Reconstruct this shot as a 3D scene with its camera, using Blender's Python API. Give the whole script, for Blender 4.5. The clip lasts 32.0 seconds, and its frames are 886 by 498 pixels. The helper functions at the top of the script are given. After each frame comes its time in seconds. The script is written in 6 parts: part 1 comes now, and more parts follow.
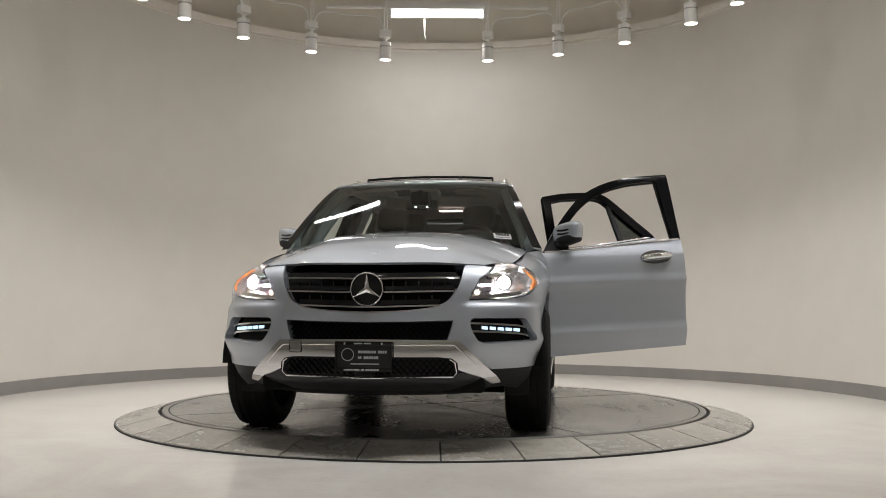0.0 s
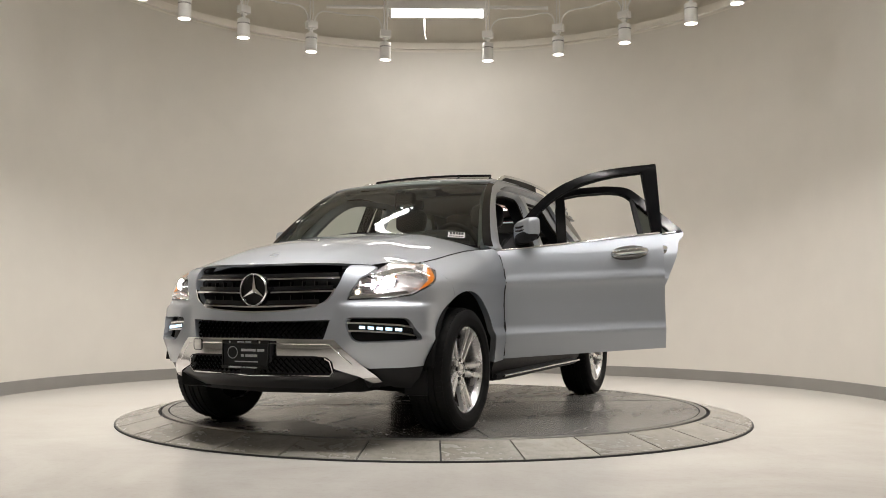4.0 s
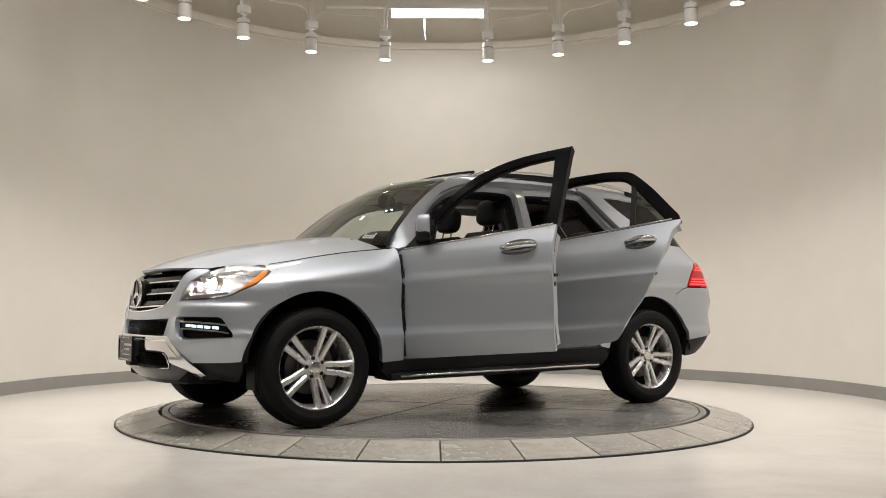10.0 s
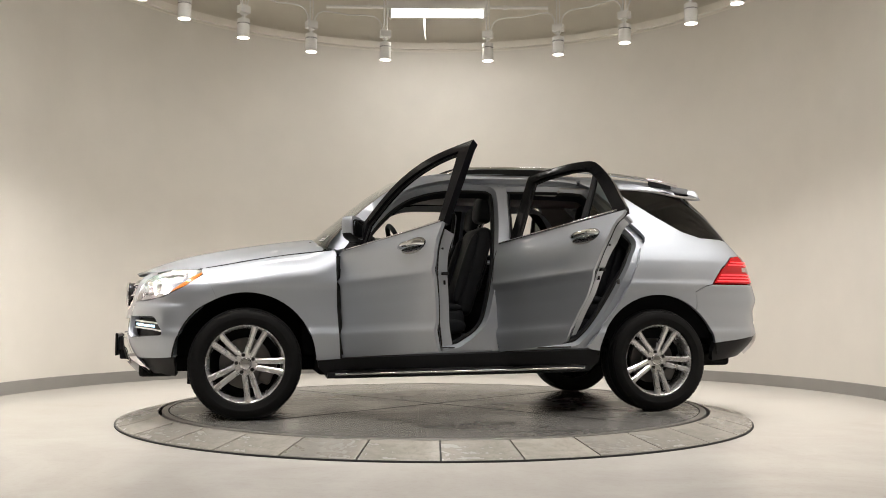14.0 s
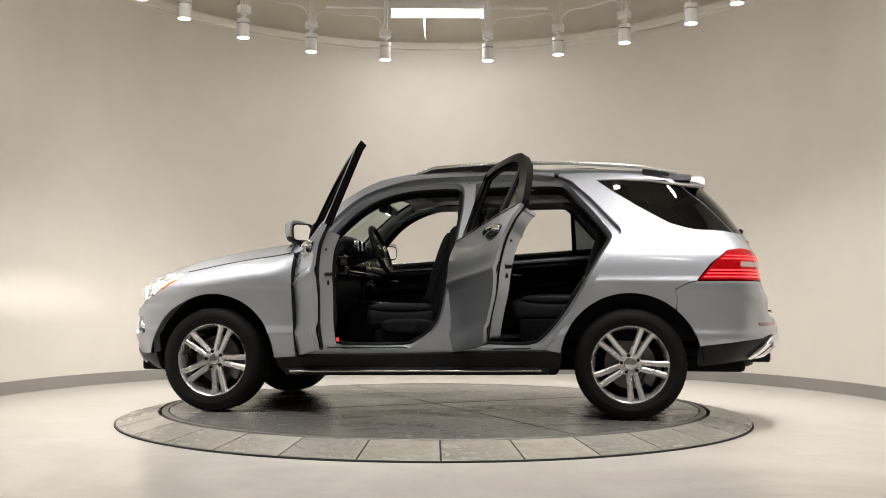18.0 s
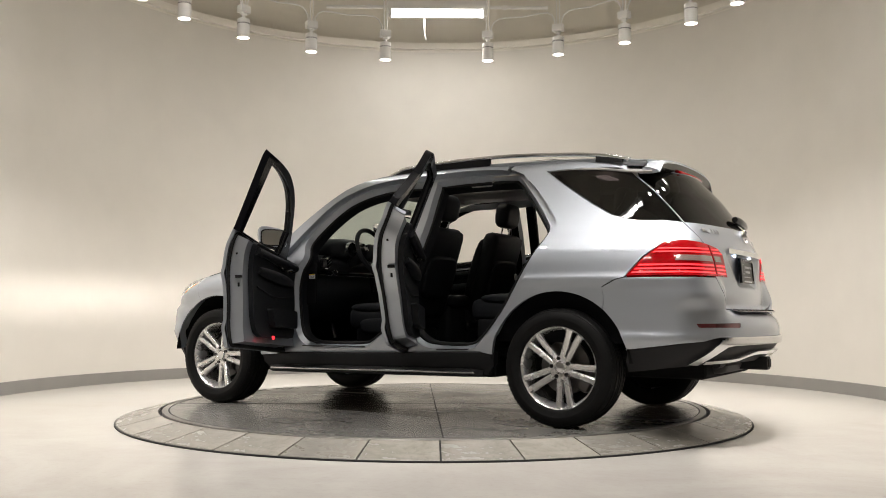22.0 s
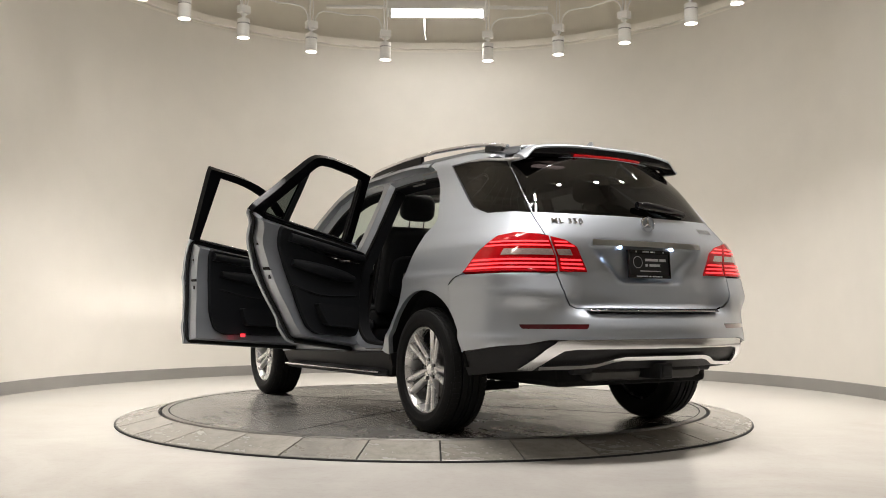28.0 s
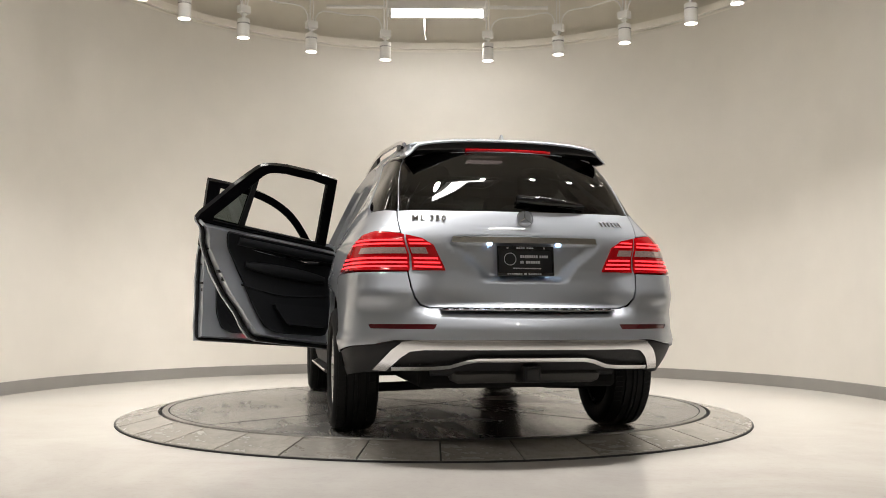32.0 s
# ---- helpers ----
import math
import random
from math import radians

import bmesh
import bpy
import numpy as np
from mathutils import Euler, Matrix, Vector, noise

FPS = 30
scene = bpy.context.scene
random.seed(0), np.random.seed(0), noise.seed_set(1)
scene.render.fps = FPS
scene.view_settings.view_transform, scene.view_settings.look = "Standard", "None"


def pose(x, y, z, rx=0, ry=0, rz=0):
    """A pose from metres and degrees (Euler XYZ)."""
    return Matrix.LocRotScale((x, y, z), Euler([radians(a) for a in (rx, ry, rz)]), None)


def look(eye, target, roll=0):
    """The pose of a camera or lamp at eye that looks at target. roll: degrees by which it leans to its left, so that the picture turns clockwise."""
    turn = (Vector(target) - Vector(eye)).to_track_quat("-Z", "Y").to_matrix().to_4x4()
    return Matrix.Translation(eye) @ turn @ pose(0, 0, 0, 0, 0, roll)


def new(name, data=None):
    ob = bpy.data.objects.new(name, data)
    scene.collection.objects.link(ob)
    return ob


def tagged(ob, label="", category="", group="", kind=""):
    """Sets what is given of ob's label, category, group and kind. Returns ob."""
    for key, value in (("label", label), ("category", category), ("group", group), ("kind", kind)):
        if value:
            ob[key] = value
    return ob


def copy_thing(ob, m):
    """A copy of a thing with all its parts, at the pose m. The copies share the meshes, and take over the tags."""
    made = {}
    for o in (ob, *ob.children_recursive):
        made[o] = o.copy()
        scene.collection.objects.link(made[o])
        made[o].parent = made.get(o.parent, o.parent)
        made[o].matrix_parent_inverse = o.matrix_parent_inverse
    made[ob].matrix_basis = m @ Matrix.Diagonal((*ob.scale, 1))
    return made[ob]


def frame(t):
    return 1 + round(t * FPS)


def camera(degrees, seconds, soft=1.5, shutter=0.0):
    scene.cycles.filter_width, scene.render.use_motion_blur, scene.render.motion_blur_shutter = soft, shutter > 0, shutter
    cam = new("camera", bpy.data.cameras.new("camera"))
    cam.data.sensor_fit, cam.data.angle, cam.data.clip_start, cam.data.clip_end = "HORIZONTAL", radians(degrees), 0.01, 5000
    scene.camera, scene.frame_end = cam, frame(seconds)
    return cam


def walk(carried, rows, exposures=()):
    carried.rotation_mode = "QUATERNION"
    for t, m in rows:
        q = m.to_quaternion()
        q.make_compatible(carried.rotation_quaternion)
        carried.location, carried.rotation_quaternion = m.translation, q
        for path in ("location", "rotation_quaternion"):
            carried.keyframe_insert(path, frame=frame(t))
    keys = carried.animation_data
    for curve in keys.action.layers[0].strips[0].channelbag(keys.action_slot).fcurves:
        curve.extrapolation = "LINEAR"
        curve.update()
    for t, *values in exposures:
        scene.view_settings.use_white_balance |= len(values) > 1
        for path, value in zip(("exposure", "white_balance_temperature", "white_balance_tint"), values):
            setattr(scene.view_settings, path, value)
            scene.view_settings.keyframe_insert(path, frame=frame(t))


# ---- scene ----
cam = camera(51.92, 32.0, soft=0.9)
EYE = (0.0, -7.14, 0.702)
AIM = (0.00844, -6.14, 0.7721)
walk(cam, [(0, look(EYE, AIM, 0.16)), (32, look(EYE, AIM, 0.16))],
     exposures=[(0, -0.33, 6150, 12), (1.5, -0.18, 6230, 12), (3, -0.09, 6300, 12), (6, -0.02, 6380, 12), (9, 0.0, 6380, 12), (15, 0.02, 6380, 12), (19, 0.08, 6380, 12), (23, 0.09, 6380, 12), (28, 0.15, 6350, 12), (32, 0.14, 6350, 12)])

# the turntable's turn, degrees, by time
TURN = [(0, -97.95), (1, -101.85), (2, -106.3), (3, -110.7), (4.5, -117.2), (6, -124.25), (7, -129.8),
        (8, -135.2), (9, -140.75), (11, -151.5), (13, -162.3), (14.5, -170.3), (16.5, -180.96),
        (19, -195.8), (21, -207.3), (22, -212.6), (23, -217.96), (24, -223.35), (25, -228.0), (26.5, -234.5), (28, -240.84),
        (29, -244.73), (30, -249.3), (31, -254.4), (32, -259.6)]
CAR_AT = (-0.002, -0.051, 0.0)   # the car's origin on the disc: middle of the wheelbase, on its centre line

# ---- world and light ----
world = bpy.data.worlds.new("world")
scene.world = world
world.use_nodes = True
world.node_tree.nodes["Background"].inputs[0].default_value = (0.9, 0.85, 0.78, 1)
world.node_tree.nodes["Background"].inputs[1].default_value = 0.03

FLOOR_Z = -0.078
WALL_R = 4.06
BOOTH = (0.008, 0.92)   # centre of the round wall
LAMPS = (0.05, 0.45)   # centre of the lamp ring
SPOT_R, SPOT_Z = 2.95, 3.65
SPOT_ANGLES = [163.7, 151.3, 136.1, 119.8, 102.6, 79.1, 62.8, 47.0, 30.2, 17.2, 2, -14, -30, -46, -63, -82,
               -98, -117, -134, -150, -166, 178]
SPOT_WATTS = 137
TUBE_GLOW = 40


def spot_lamp(angle):
    data = bpy.data.lights.new("spot_light", "SPOT")
    data.energy, data.spot_size, data.spot_blend = SPOT_WATTS, radians(86), 1.0
    data.shadow_soft_size, data.color = 0.045, (1.0, 0.945, 0.875)
    a = radians(angle)
    ob = new("spot_light", data)
    x, y = LAMPS[0] + SPOT_R * math.cos(a), LAMPS[1] + SPOT_R * math.sin(a)
    ob.matrix_world = look((x, y, SPOT_Z - 0.05), (x * 0.985, y * 0.985, 0))
    return ob


for ang in SPOT_ANGLES:
    spot_lamp(ang)

# linear fixtures: over the far wall, over the turntable's sides, over the open side; the last two are unseen, added in
# the hall as fill
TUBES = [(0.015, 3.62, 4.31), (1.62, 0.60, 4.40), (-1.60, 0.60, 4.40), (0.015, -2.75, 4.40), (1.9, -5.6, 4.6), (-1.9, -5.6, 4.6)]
for tx, ty, tz in TUBES:
    tube_light = bpy.data.lights.new("tube_light", "AREA")
    tube_light.shape, tube_light.size, tube_light.size_y = "RECTANGLE", 1.10, 0.12
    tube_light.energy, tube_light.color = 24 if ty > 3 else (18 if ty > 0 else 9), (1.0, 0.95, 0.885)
    # hall pair: no such source in view, added to light the car's front
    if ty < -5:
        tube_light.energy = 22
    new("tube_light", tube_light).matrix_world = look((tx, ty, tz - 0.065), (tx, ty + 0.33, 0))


# ---- materials ----
def material(name, color, rough=0.5, metal=0.0, var=0.1, scale=8.0, bump=0.0, bump_scale=60.0, coat=0.0, spec=0.5, big=1.5,
             rvar=0.1):
    """Principled material with colour variation at two scales and a fine bump."""
    m = bpy.data.materials.new(name)
    m.use_nodes = True
    nt = m.node_tree
    b = nt.nodes["Principled BSDF"]
    b.inputs["Roughness"].default_value = rough
    b.inputs["Metallic"].default_value = metal
    b.inputs["Coat Weight"].default_value = coat
    b.inputs["Coat Roughness"].default_value = 0.03
    b.inputs["Specular IOR Level"].default_value = spec
    b.inputs["Base Color"].default_value = (*color, 1)
    if var > 0:
        co = nt.nodes.new("ShaderNodeTexCoord")
        mix = nt.nodes.new("ShaderNodeMix")
        mix.data_type = "RGBA"
        mix.blend_type = "MIX"
        n1 = nt.nodes.new("ShaderNodeTexNoise")
        n1.inputs["Scale"].default_value, n1.inputs["Detail"].default_value = scale, 6
        n2 = nt.nodes.new("ShaderNodeTexNoise")
        n2.inputs["Scale"].default_value, n2.inputs["Detail"].default_value = big, 3
        add = nt.nodes.new("ShaderNodeMath")
        add.operation = "MULTIPLY_ADD"
        add.inputs[1].default_value = 0.5
        half = nt.nodes.new("ShaderNodeMath")
        half.operation = "MULTIPLY"
        half.inputs[1].default_value = 0.5
        nt.links.new(co.outputs["Object"], n1.inputs["Vector"])
        nt.links.new(co.outputs["Object"], n2.inputs["Vector"])
        nt.links.new(n2.outputs[0], half.inputs[0])
        nt.links.new(n1.outputs[0], add.inputs[0])
        nt.links.new(half.outputs[0], add.inputs[2])
        ramp = nt.nodes.new("ShaderNodeMapRange")
        ramp.inputs[1].default_value, ramp.inputs[2].default_value = 0.32, 0.68
        nt.links.new(add.outputs[0], ramp.inputs[0])
        nt.links.new(ramp.outputs[0], mix.inputs[0])
        mix.inputs[6].default_value = (*[max(0, c * (1 - var)) for c in color], 1)
        mix.inputs[7].default_value = (*[min(1, c * (1 + var)) for c in color], 1)
        nt.links.new(mix.outputs[2], b.inputs["Base Color"])
        if rvar > 0:
            rr = nt.nodes.new("ShaderNodeMapRange")
            rr.inputs[3].default_value, rr.inputs[4].default_value = max(0, rough - rvar * 0.5), min(1, rough + rvar * 0.5)
            nt.links.new(n1.outputs[0], rr.inputs[0])
            nt.links.new(rr.outputs[0], b.inputs["Roughness"])
    if bump > 0:
        co2 = nt.nodes.new("ShaderNodeTexCoord")
        n3 = nt.nodes.new("ShaderNodeTexNoise")
        n3.inputs["Scale"].default_value, n3.inputs["Detail"].default_value = bump_scale, 5
        bp = nt.nodes.new("ShaderNodeBump")
        bp.inputs["Strength"].default_value, bp.inputs["Distance"].default_value = bump, 0.004
        nt.links.new(co2.outputs["Object"], n3.inputs["Vector"])
        nt.links.new(n3.outputs[0], bp.inputs["Height"])
        nt.links.new(bp.outputs[0], b.inputs["Normal"])
    return m


def glow(name, color, strength):
    m = bpy.data.materials.new(name)
    m.use_nodes = True
    b = m.node_tree.nodes["Principled BSDF"]
    b.inputs["Base Color"].default_value = (*[c * 0.8 for c in color], 1)
    b.inputs["Emission Color"].default_value = (*color, 1)
    b.inputs["Emission Strength"].default_value = strength
    return m


def glass(name, tint, gloss=1.0, rough=0.0):
    """Thin pane: clear tinted transmission with a Fresnel gloss."""
    m = bpy.data.materials.new(name)
    m.use_nodes = True
    nt = m.node_tree
    nt.nodes.remove(nt.nodes["Principled BSDF"])
    tr = nt.nodes.new("ShaderNodeBsdfTransparent")
    tr.inputs[0].default_value = (*tint, 1)
    gl = nt.nodes.new("ShaderNodeBsdfGlossy")
    gl.inputs["Roughness"].default_value = rough
    gl.inputs["Color"].default_value = (gloss, gloss, gloss, 1)
    fr = nt.nodes.new("ShaderNodeLayerWeight")
    fr.inputs[0].default_value = 0.5
    pw = nt.nodes.new("ShaderNodeMath")
    pw.operation = "POWER"
    pw.inputs[1].default_value = 5.0
    ad = nt.nodes.new("ShaderNodeMath")
    ad.operation = "MULTIPLY_ADD"
    ad.inputs[1].default_value, ad.inputs[2].default_value = 0.92, 0.075
    nt.links.new(fr.outputs["Facing"], pw.inputs[0])
    nt.links.new(pw.outputs[0], ad.inputs[0])
    mx = nt.nodes.new("ShaderNodeMixShader")
    nt.links.new(ad.outputs[0], mx.inputs[0])
    nt.links.new(tr.outputs[0], mx.inputs[1])
    nt.links.new(gl.outputs[0], mx.inputs[2])
    nt.links.new(mx.outputs[0], nt.nodes["Material Output"].inputs[0])
    return m


WALL = material("wall_paint", (0.72, 0.695, 0.64), 0.55, var=0.035, scale=3, big=0.5, bump=0.10, bump_scale=90)
SKIRT = material("baseboard_vinyl", (0.27, 0.26, 0.245), 0.45, var=0.06, scale=5)
CEIL = material("ceiling_paint", (0.70, 0.665, 0.585), 0.7, var=0.04, scale=3)
TRIM = material("trim_paint", (0.80, 0.77, 0.70), 0.5, var=0.03)


def grimy(name, base, dirt, rough, amount=0.6, scale=1.2, streak=(1.5, 9.0, 1.0), fleck=0.25, bump=0.06, per_piece=0.0):
    """A worn hard floor: base colour under blotchy dirt, drawn-out scuffs and small flecks, glossier where clean."""
    m = material(name, base, rough, var=0, bump=bump, bump_scale=55)
    nt = m.node_tree
    b = nt.nodes["Principled BSDF"]
    co = nt.nodes.new("ShaderNodeTexCoord")

    def noise(sc, detail, distort, lo, hi, stretch=None):
        n = nt.nodes.new("ShaderNodeTexNoise")
        n.inputs["Scale"].default_value, n.inputs["Detail"].default_value, n.inputs["Distortion"].default_value = sc, detail, distort
        n.inputs["Roughness"].default_value = 0.62
        src = co.outputs["Object"]
        if stretch:
            mp = nt.nodes.new("ShaderNodeMapping")
            mp.inputs["Scale"].default_value = stretch
            mp.inputs["Rotation"].default_value = (0, 0, 0.35)
            nt.links.new(src, mp.inputs[0])
            src = mp.outputs[0]
        nt.links.new(src, n.inputs["Vector"])
        r = nt.nodes.new("ShaderNodeMapRange")
        r.inputs[1].default_value, r.inputs[2].default_value = lo, hi
        nt.links.new(n.outputs[0], r.inputs[0])
        return r.outputs[0]

    def op(kind, x, y):
        n = nt.nodes.new("ShaderNodeMath")
        n.operation = kind
        for i, v in enumerate((x, y)):
            if isinstance(v, (int, float)):
                n.inputs[i].default_value = v
            else:
                nt.links.new(v, n.inputs[i])
        return n.outputs[0]
    blotch = noise(scale, 9, 0.8, 0.36, 0.70)
    scuff = noise(1.0, 8, 0.5, 0.50, 0.78, streak)
    fine = noise(26, 6, 0.0, 0.52, 0.80)
    total = op("ADD", op("MULTIPLY", blotch, amount), op("MULTIPLY", scuff, amount * 0.6))
    total = op("ADD", total, op("MULTIPLY", fine, fleck))
    if per_piece:
        oi = nt.nodes.new("ShaderNodeObjectInfo")
        total = op("ADD", total, op("MULTIPLY", oi.outputs["Random"], per_piece))
    total = op("MINIMUM", total, 1.0)
    mix = nt.nodes.new("ShaderNodeMix")
    mix.data_type = "RGBA"
    mix.inputs[6].default_value, mix.inputs[7].default_value = (*base, 1), (*dirt, 1)
    nt.links.new(total, mix.inputs[0])
    nt.links.new(mix.outputs[2], b.inputs["Base Color"])
    nt.links.new(op("ADD", op("MULTIPLY", total, 0.20), rough), b.inputs["Roughness"])
    return m


FLOOR = grimy("sealed_concrete", (0.66, 0.64, 0.595), (0.34, 0.305, 0.28), 0.14, 0.52, 0.8, (0.8, 1.7, 1.0), 0.20, 0.03)
TILE = grimy("ring_stone", (0.52, 0.49, 0.43), (0.12, 0.115, 0.105), 0.15, 0.40, 2.4, (9.0, 1.6, 1.0), 0.25, 0.16, 0.36)
DISC = grimy("disc_plate", (0.185, 0.180, 0.168), (0.030, 0.029, 0.027), 0.20, 0.54, 0.9, (1.2, 8.0, 1.0), 0.25, 0.0)
DISC.node_tree.nodes["Principled BSDF"].inputs["Specular IOR Level"].default_value = 0.45
EDGE = material("edge_steel", (0.22, 0.21, 0.195), 0.38, 0.5, var=0.2)
DARK = material("dark_gap", (0.012, 0.012, 0.012), 0.8, var=0)
WHITE = material("white_metal", (0.72, 0.71, 0.68), 0.4, var=0.03)
VENT = material("vent_dark", (0.05, 0.05, 0.05), 0.6, var=0)
SPOT_GLOW = glow("spot_face", (1.0, 0.93, 0.82), 14)
TUBE = glow("tube_face", (1.0, 0.97, 0.92), TUBE_GLOW * 0.12)


# ---- mesh tools ----
def link(name, me, mat, parent=None, label=""):
    if mat is not None and not me.materials:
        for x in (mat if isinstance(mat, (list, tuple)) else [mat]):
            me.materials.append(x)
    ob = new(name, me)
    if parent is not None:
        ob.parent = parent
    if label:
        ob["label"] = label
    return ob


def part(name, bm, mat, parent=None, label="", smooth=False):
    me = bpy.data.meshes.new(name)
    bmesh.ops.recalc_face_normals(bm, faces=bm.faces)
    bm.to_mesh(me)
    bm.free()
    if smooth:
        me.shade_smooth() if smooth is True else me.set_sharp_from_angle(angle=radians(smooth))
    return link(name, me, mat, parent, label)


def raw(name, verts, faces, mat, parent=None, label="", smooth=None, idx=None):
    me = bpy.data.meshes.new(name)
    me.from_pydata([tuple(v) for v in verts], [], faces)
    if smooth is not None:
        me.shade_smooth()
        if smooth < 180:
            me.set_sharp_from_angle(angle=radians(smooth))
    ob = link(name, me, mat, parent, label)
    if idx is not None:
        me.polygons.foreach_set("material_index", idx)
    return ob


def box(bm, x0, x1, y0, y1, z0, z1, bev=0.0, m=None):
    r = bmesh.ops.create_cube(bm, size=1.0)
    mat = Matrix.Translation(((x0 + x1) / 2, (y0 + y1) / 2, (z0 + z1) / 2)) @ Matrix.Diagonal((x1 - x0, y1 - y0, z1 - z0, 1))
    if m is not None:
        mat = m @ mat
    bmesh.ops.transform(bm, matrix=mat, verts=r["verts"])
    if bev > 0:
        es = {e for v in r["verts"] for e in v.link_edges}
        bmesh.ops.bevel(bm, geom=list(es), offset=bev, segments=2, affect="EDGES", profile=0.5)


def cyl(bm, p0, p1, r0, r1=None, seg=20, caps=True):
    p0, p1 = Vector(p0), Vector(p1)
    d = p1 - p0
    q = d.to_track_quat("Z", "Y").to_matrix().to_4x4()
    bmesh.ops.create_cone(bm, cap_ends=caps, segments=seg, radius1=r0, radius2=r0 if r1 is None else r1, depth=d.length,
                          matrix=Matrix.Translation((p0 + p1) / 2) @ q)


def tube_path(name, pts, r, mat, parent=None, label="", seg=10):
    """A round bar along a polyline of points."""
    pts = [Vector(p) for p in pts]
    verts, faces = [], []
    up = Vector((0, 0, 1))
    for i, p in enumerate(pts):
        t = (pts[min(i + 1, len(pts) - 1)] - pts[max(i - 1, 0)]).normalized()
        a = t.cross(up)
        if a.length < 1e-3:
            a = t.cross(Vector((1, 0, 0)))
        a.normalize()
        b = t.cross(a)
        rr = r[i] if isinstance(r, (list, tuple)) else r
        for k in range(seg):
            w = 2 * math.pi * k / seg
            verts.append(p + a * (rr * math.cos(w)) + b * (rr * math.sin(w)))
    for i in range(len(pts) - 1):
        for k in range(seg):
            k2 = (k + 1) % seg
            faces.append((i * seg + k, i * seg + k2, (i + 1) * seg + k2, (i + 1) * seg + k))
    faces.append(tuple(range(seg)))
    faces.append(tuple(range(len(pts) * seg - 1, (len(pts) - 1) * seg - 1, -1)))
    return raw(name, verts, faces, mat, parent, label, smooth=50)


def lathe(name, prof, mat, parent=None, label="", seg=64, axis="z", smooth=30, a0=0.0, a1=360.0, idx=None):
    """A profile of (radius, height) turned about the axis."""
    full = abs(a1 - a0) >= 360
    n = seg if full else seg + 1
    verts, faces, mi = [], [], []
    for k in range(n):
        w = radians(a0 + (a1 - a0) * k / seg)
        for r, h in prof:
            if axis == "z":
                verts.append((r * math.cos(w), r * math.sin(w), h))
            else:
                verts.append((r * math.cos(w), h, r * math.sin(w)))
    m = len(prof)
    for k in range(seg):
        k2 = (k + 1) % n
        for i in range(m - 1):
            f = (k * m + i, k2 * m + i, k2 * m + i + 1, k * m + i + 1)
            faces.append(f if axis == "z" else f[::-1])
            if idx:
                mi.append(idx[i])
    return raw(name, verts, faces, mat, parent, label, smooth=smooth, idx=mi or None)


# ---- the booth ----
def booth():
    lathe("wall_round", [(WALL_R, FLOOR_Z), (WALL_R, 4.22), (WALL_R + 0.14, 4.22), (WALL_R + 0.14, FLOOR_Z)], WALL,
          seg=160, a0=-42, a1=222, smooth=30)
    tagged(bpy.data.objects["wall_round"], "tall curved wall painted warm off-white", "wall", kind="structure")
    w = lathe("wall_upper", [(WALL_R + 0.12, 4.33), (WALL_R + 0.12, 5.2), (WALL_R + 0.3, 5.2), (WALL_R + 0.3, 4.33)], CEIL, seg=128, a0=-42, a1=222)
    tagged(w, "shaded curved drum wall above the trim", "wall", kind="structure")
    t = lathe("trim", [(WALL_R + 0.02, 4.21), (WALL_R + 0.02, 4.256), (WALL_R - 0.04, 4.256), (WALL_R - 0.04, 4.34), (WALL_R + 0.13, 4.34), (WALL_R + 0.13, 4.21), (WALL_R + 0.02, 4.21)],
              TRIM, seg=160, a0=-42, a1=222)
    tagged(t, "pale painted ledge trim at the top of the curved wall", "trim", kind="structure")
    b = lathe("baseboard", [(WALL_R - 0.008, FLOOR_Z), (WALL_R - 0.008, 0.040), (WALL_R - 0.003, 0.045), (WALL_R - 0.0, 0.045)], SKIRT,
              seg=160, a0=-42, a1=222, smooth=40)
    tagged(b, "grey vinyl baseboard along the curved wall", "baseboard", kind="structure")
    for o in ("wall_round", "wall_upper", "trim", "baseboard"):
        bpy.data.objects[o].location = (*BOOTH, 0)
    # floor: one sheet
    bm = bmesh.new()
    bmesh.ops.create_grid(bm, x_segments=1, y_segments=1, size=9, matrix=Matrix.Translation((0, -3, FLOOR_Z)))
    tagged(part("floor", bm, FLOOR), "pale sealed concrete floor with scuffs", "floor", kind="structure")
    bm = bmesh.new()
    box(bm, -7, 7, -10, 6, 5.2, 5.3)
    tagged(part("ceiling", bm, CEIL), "high painted ceiling over the booth", "ceiling", kind="structure")
    # unseen outer walls, added to give the car reflections and bounced light
    for i, (x0, x1, y0, y1) in enumerate([(-7, 7, -10.2, -10), (-7.2, -7, -10, 6), (7, 7.2, -10, 6), (-7, 7, 6, 6.2)]):
        bm = bmesh.new()
        box(bm, x0, x1, y0, y1, FLOOR_Z, 5.2)
        tagged(part("wall_outer_%d" % (i + 1), bm, WALL), "unseen plain outer wall, added to return light", "wall", kind="structure")


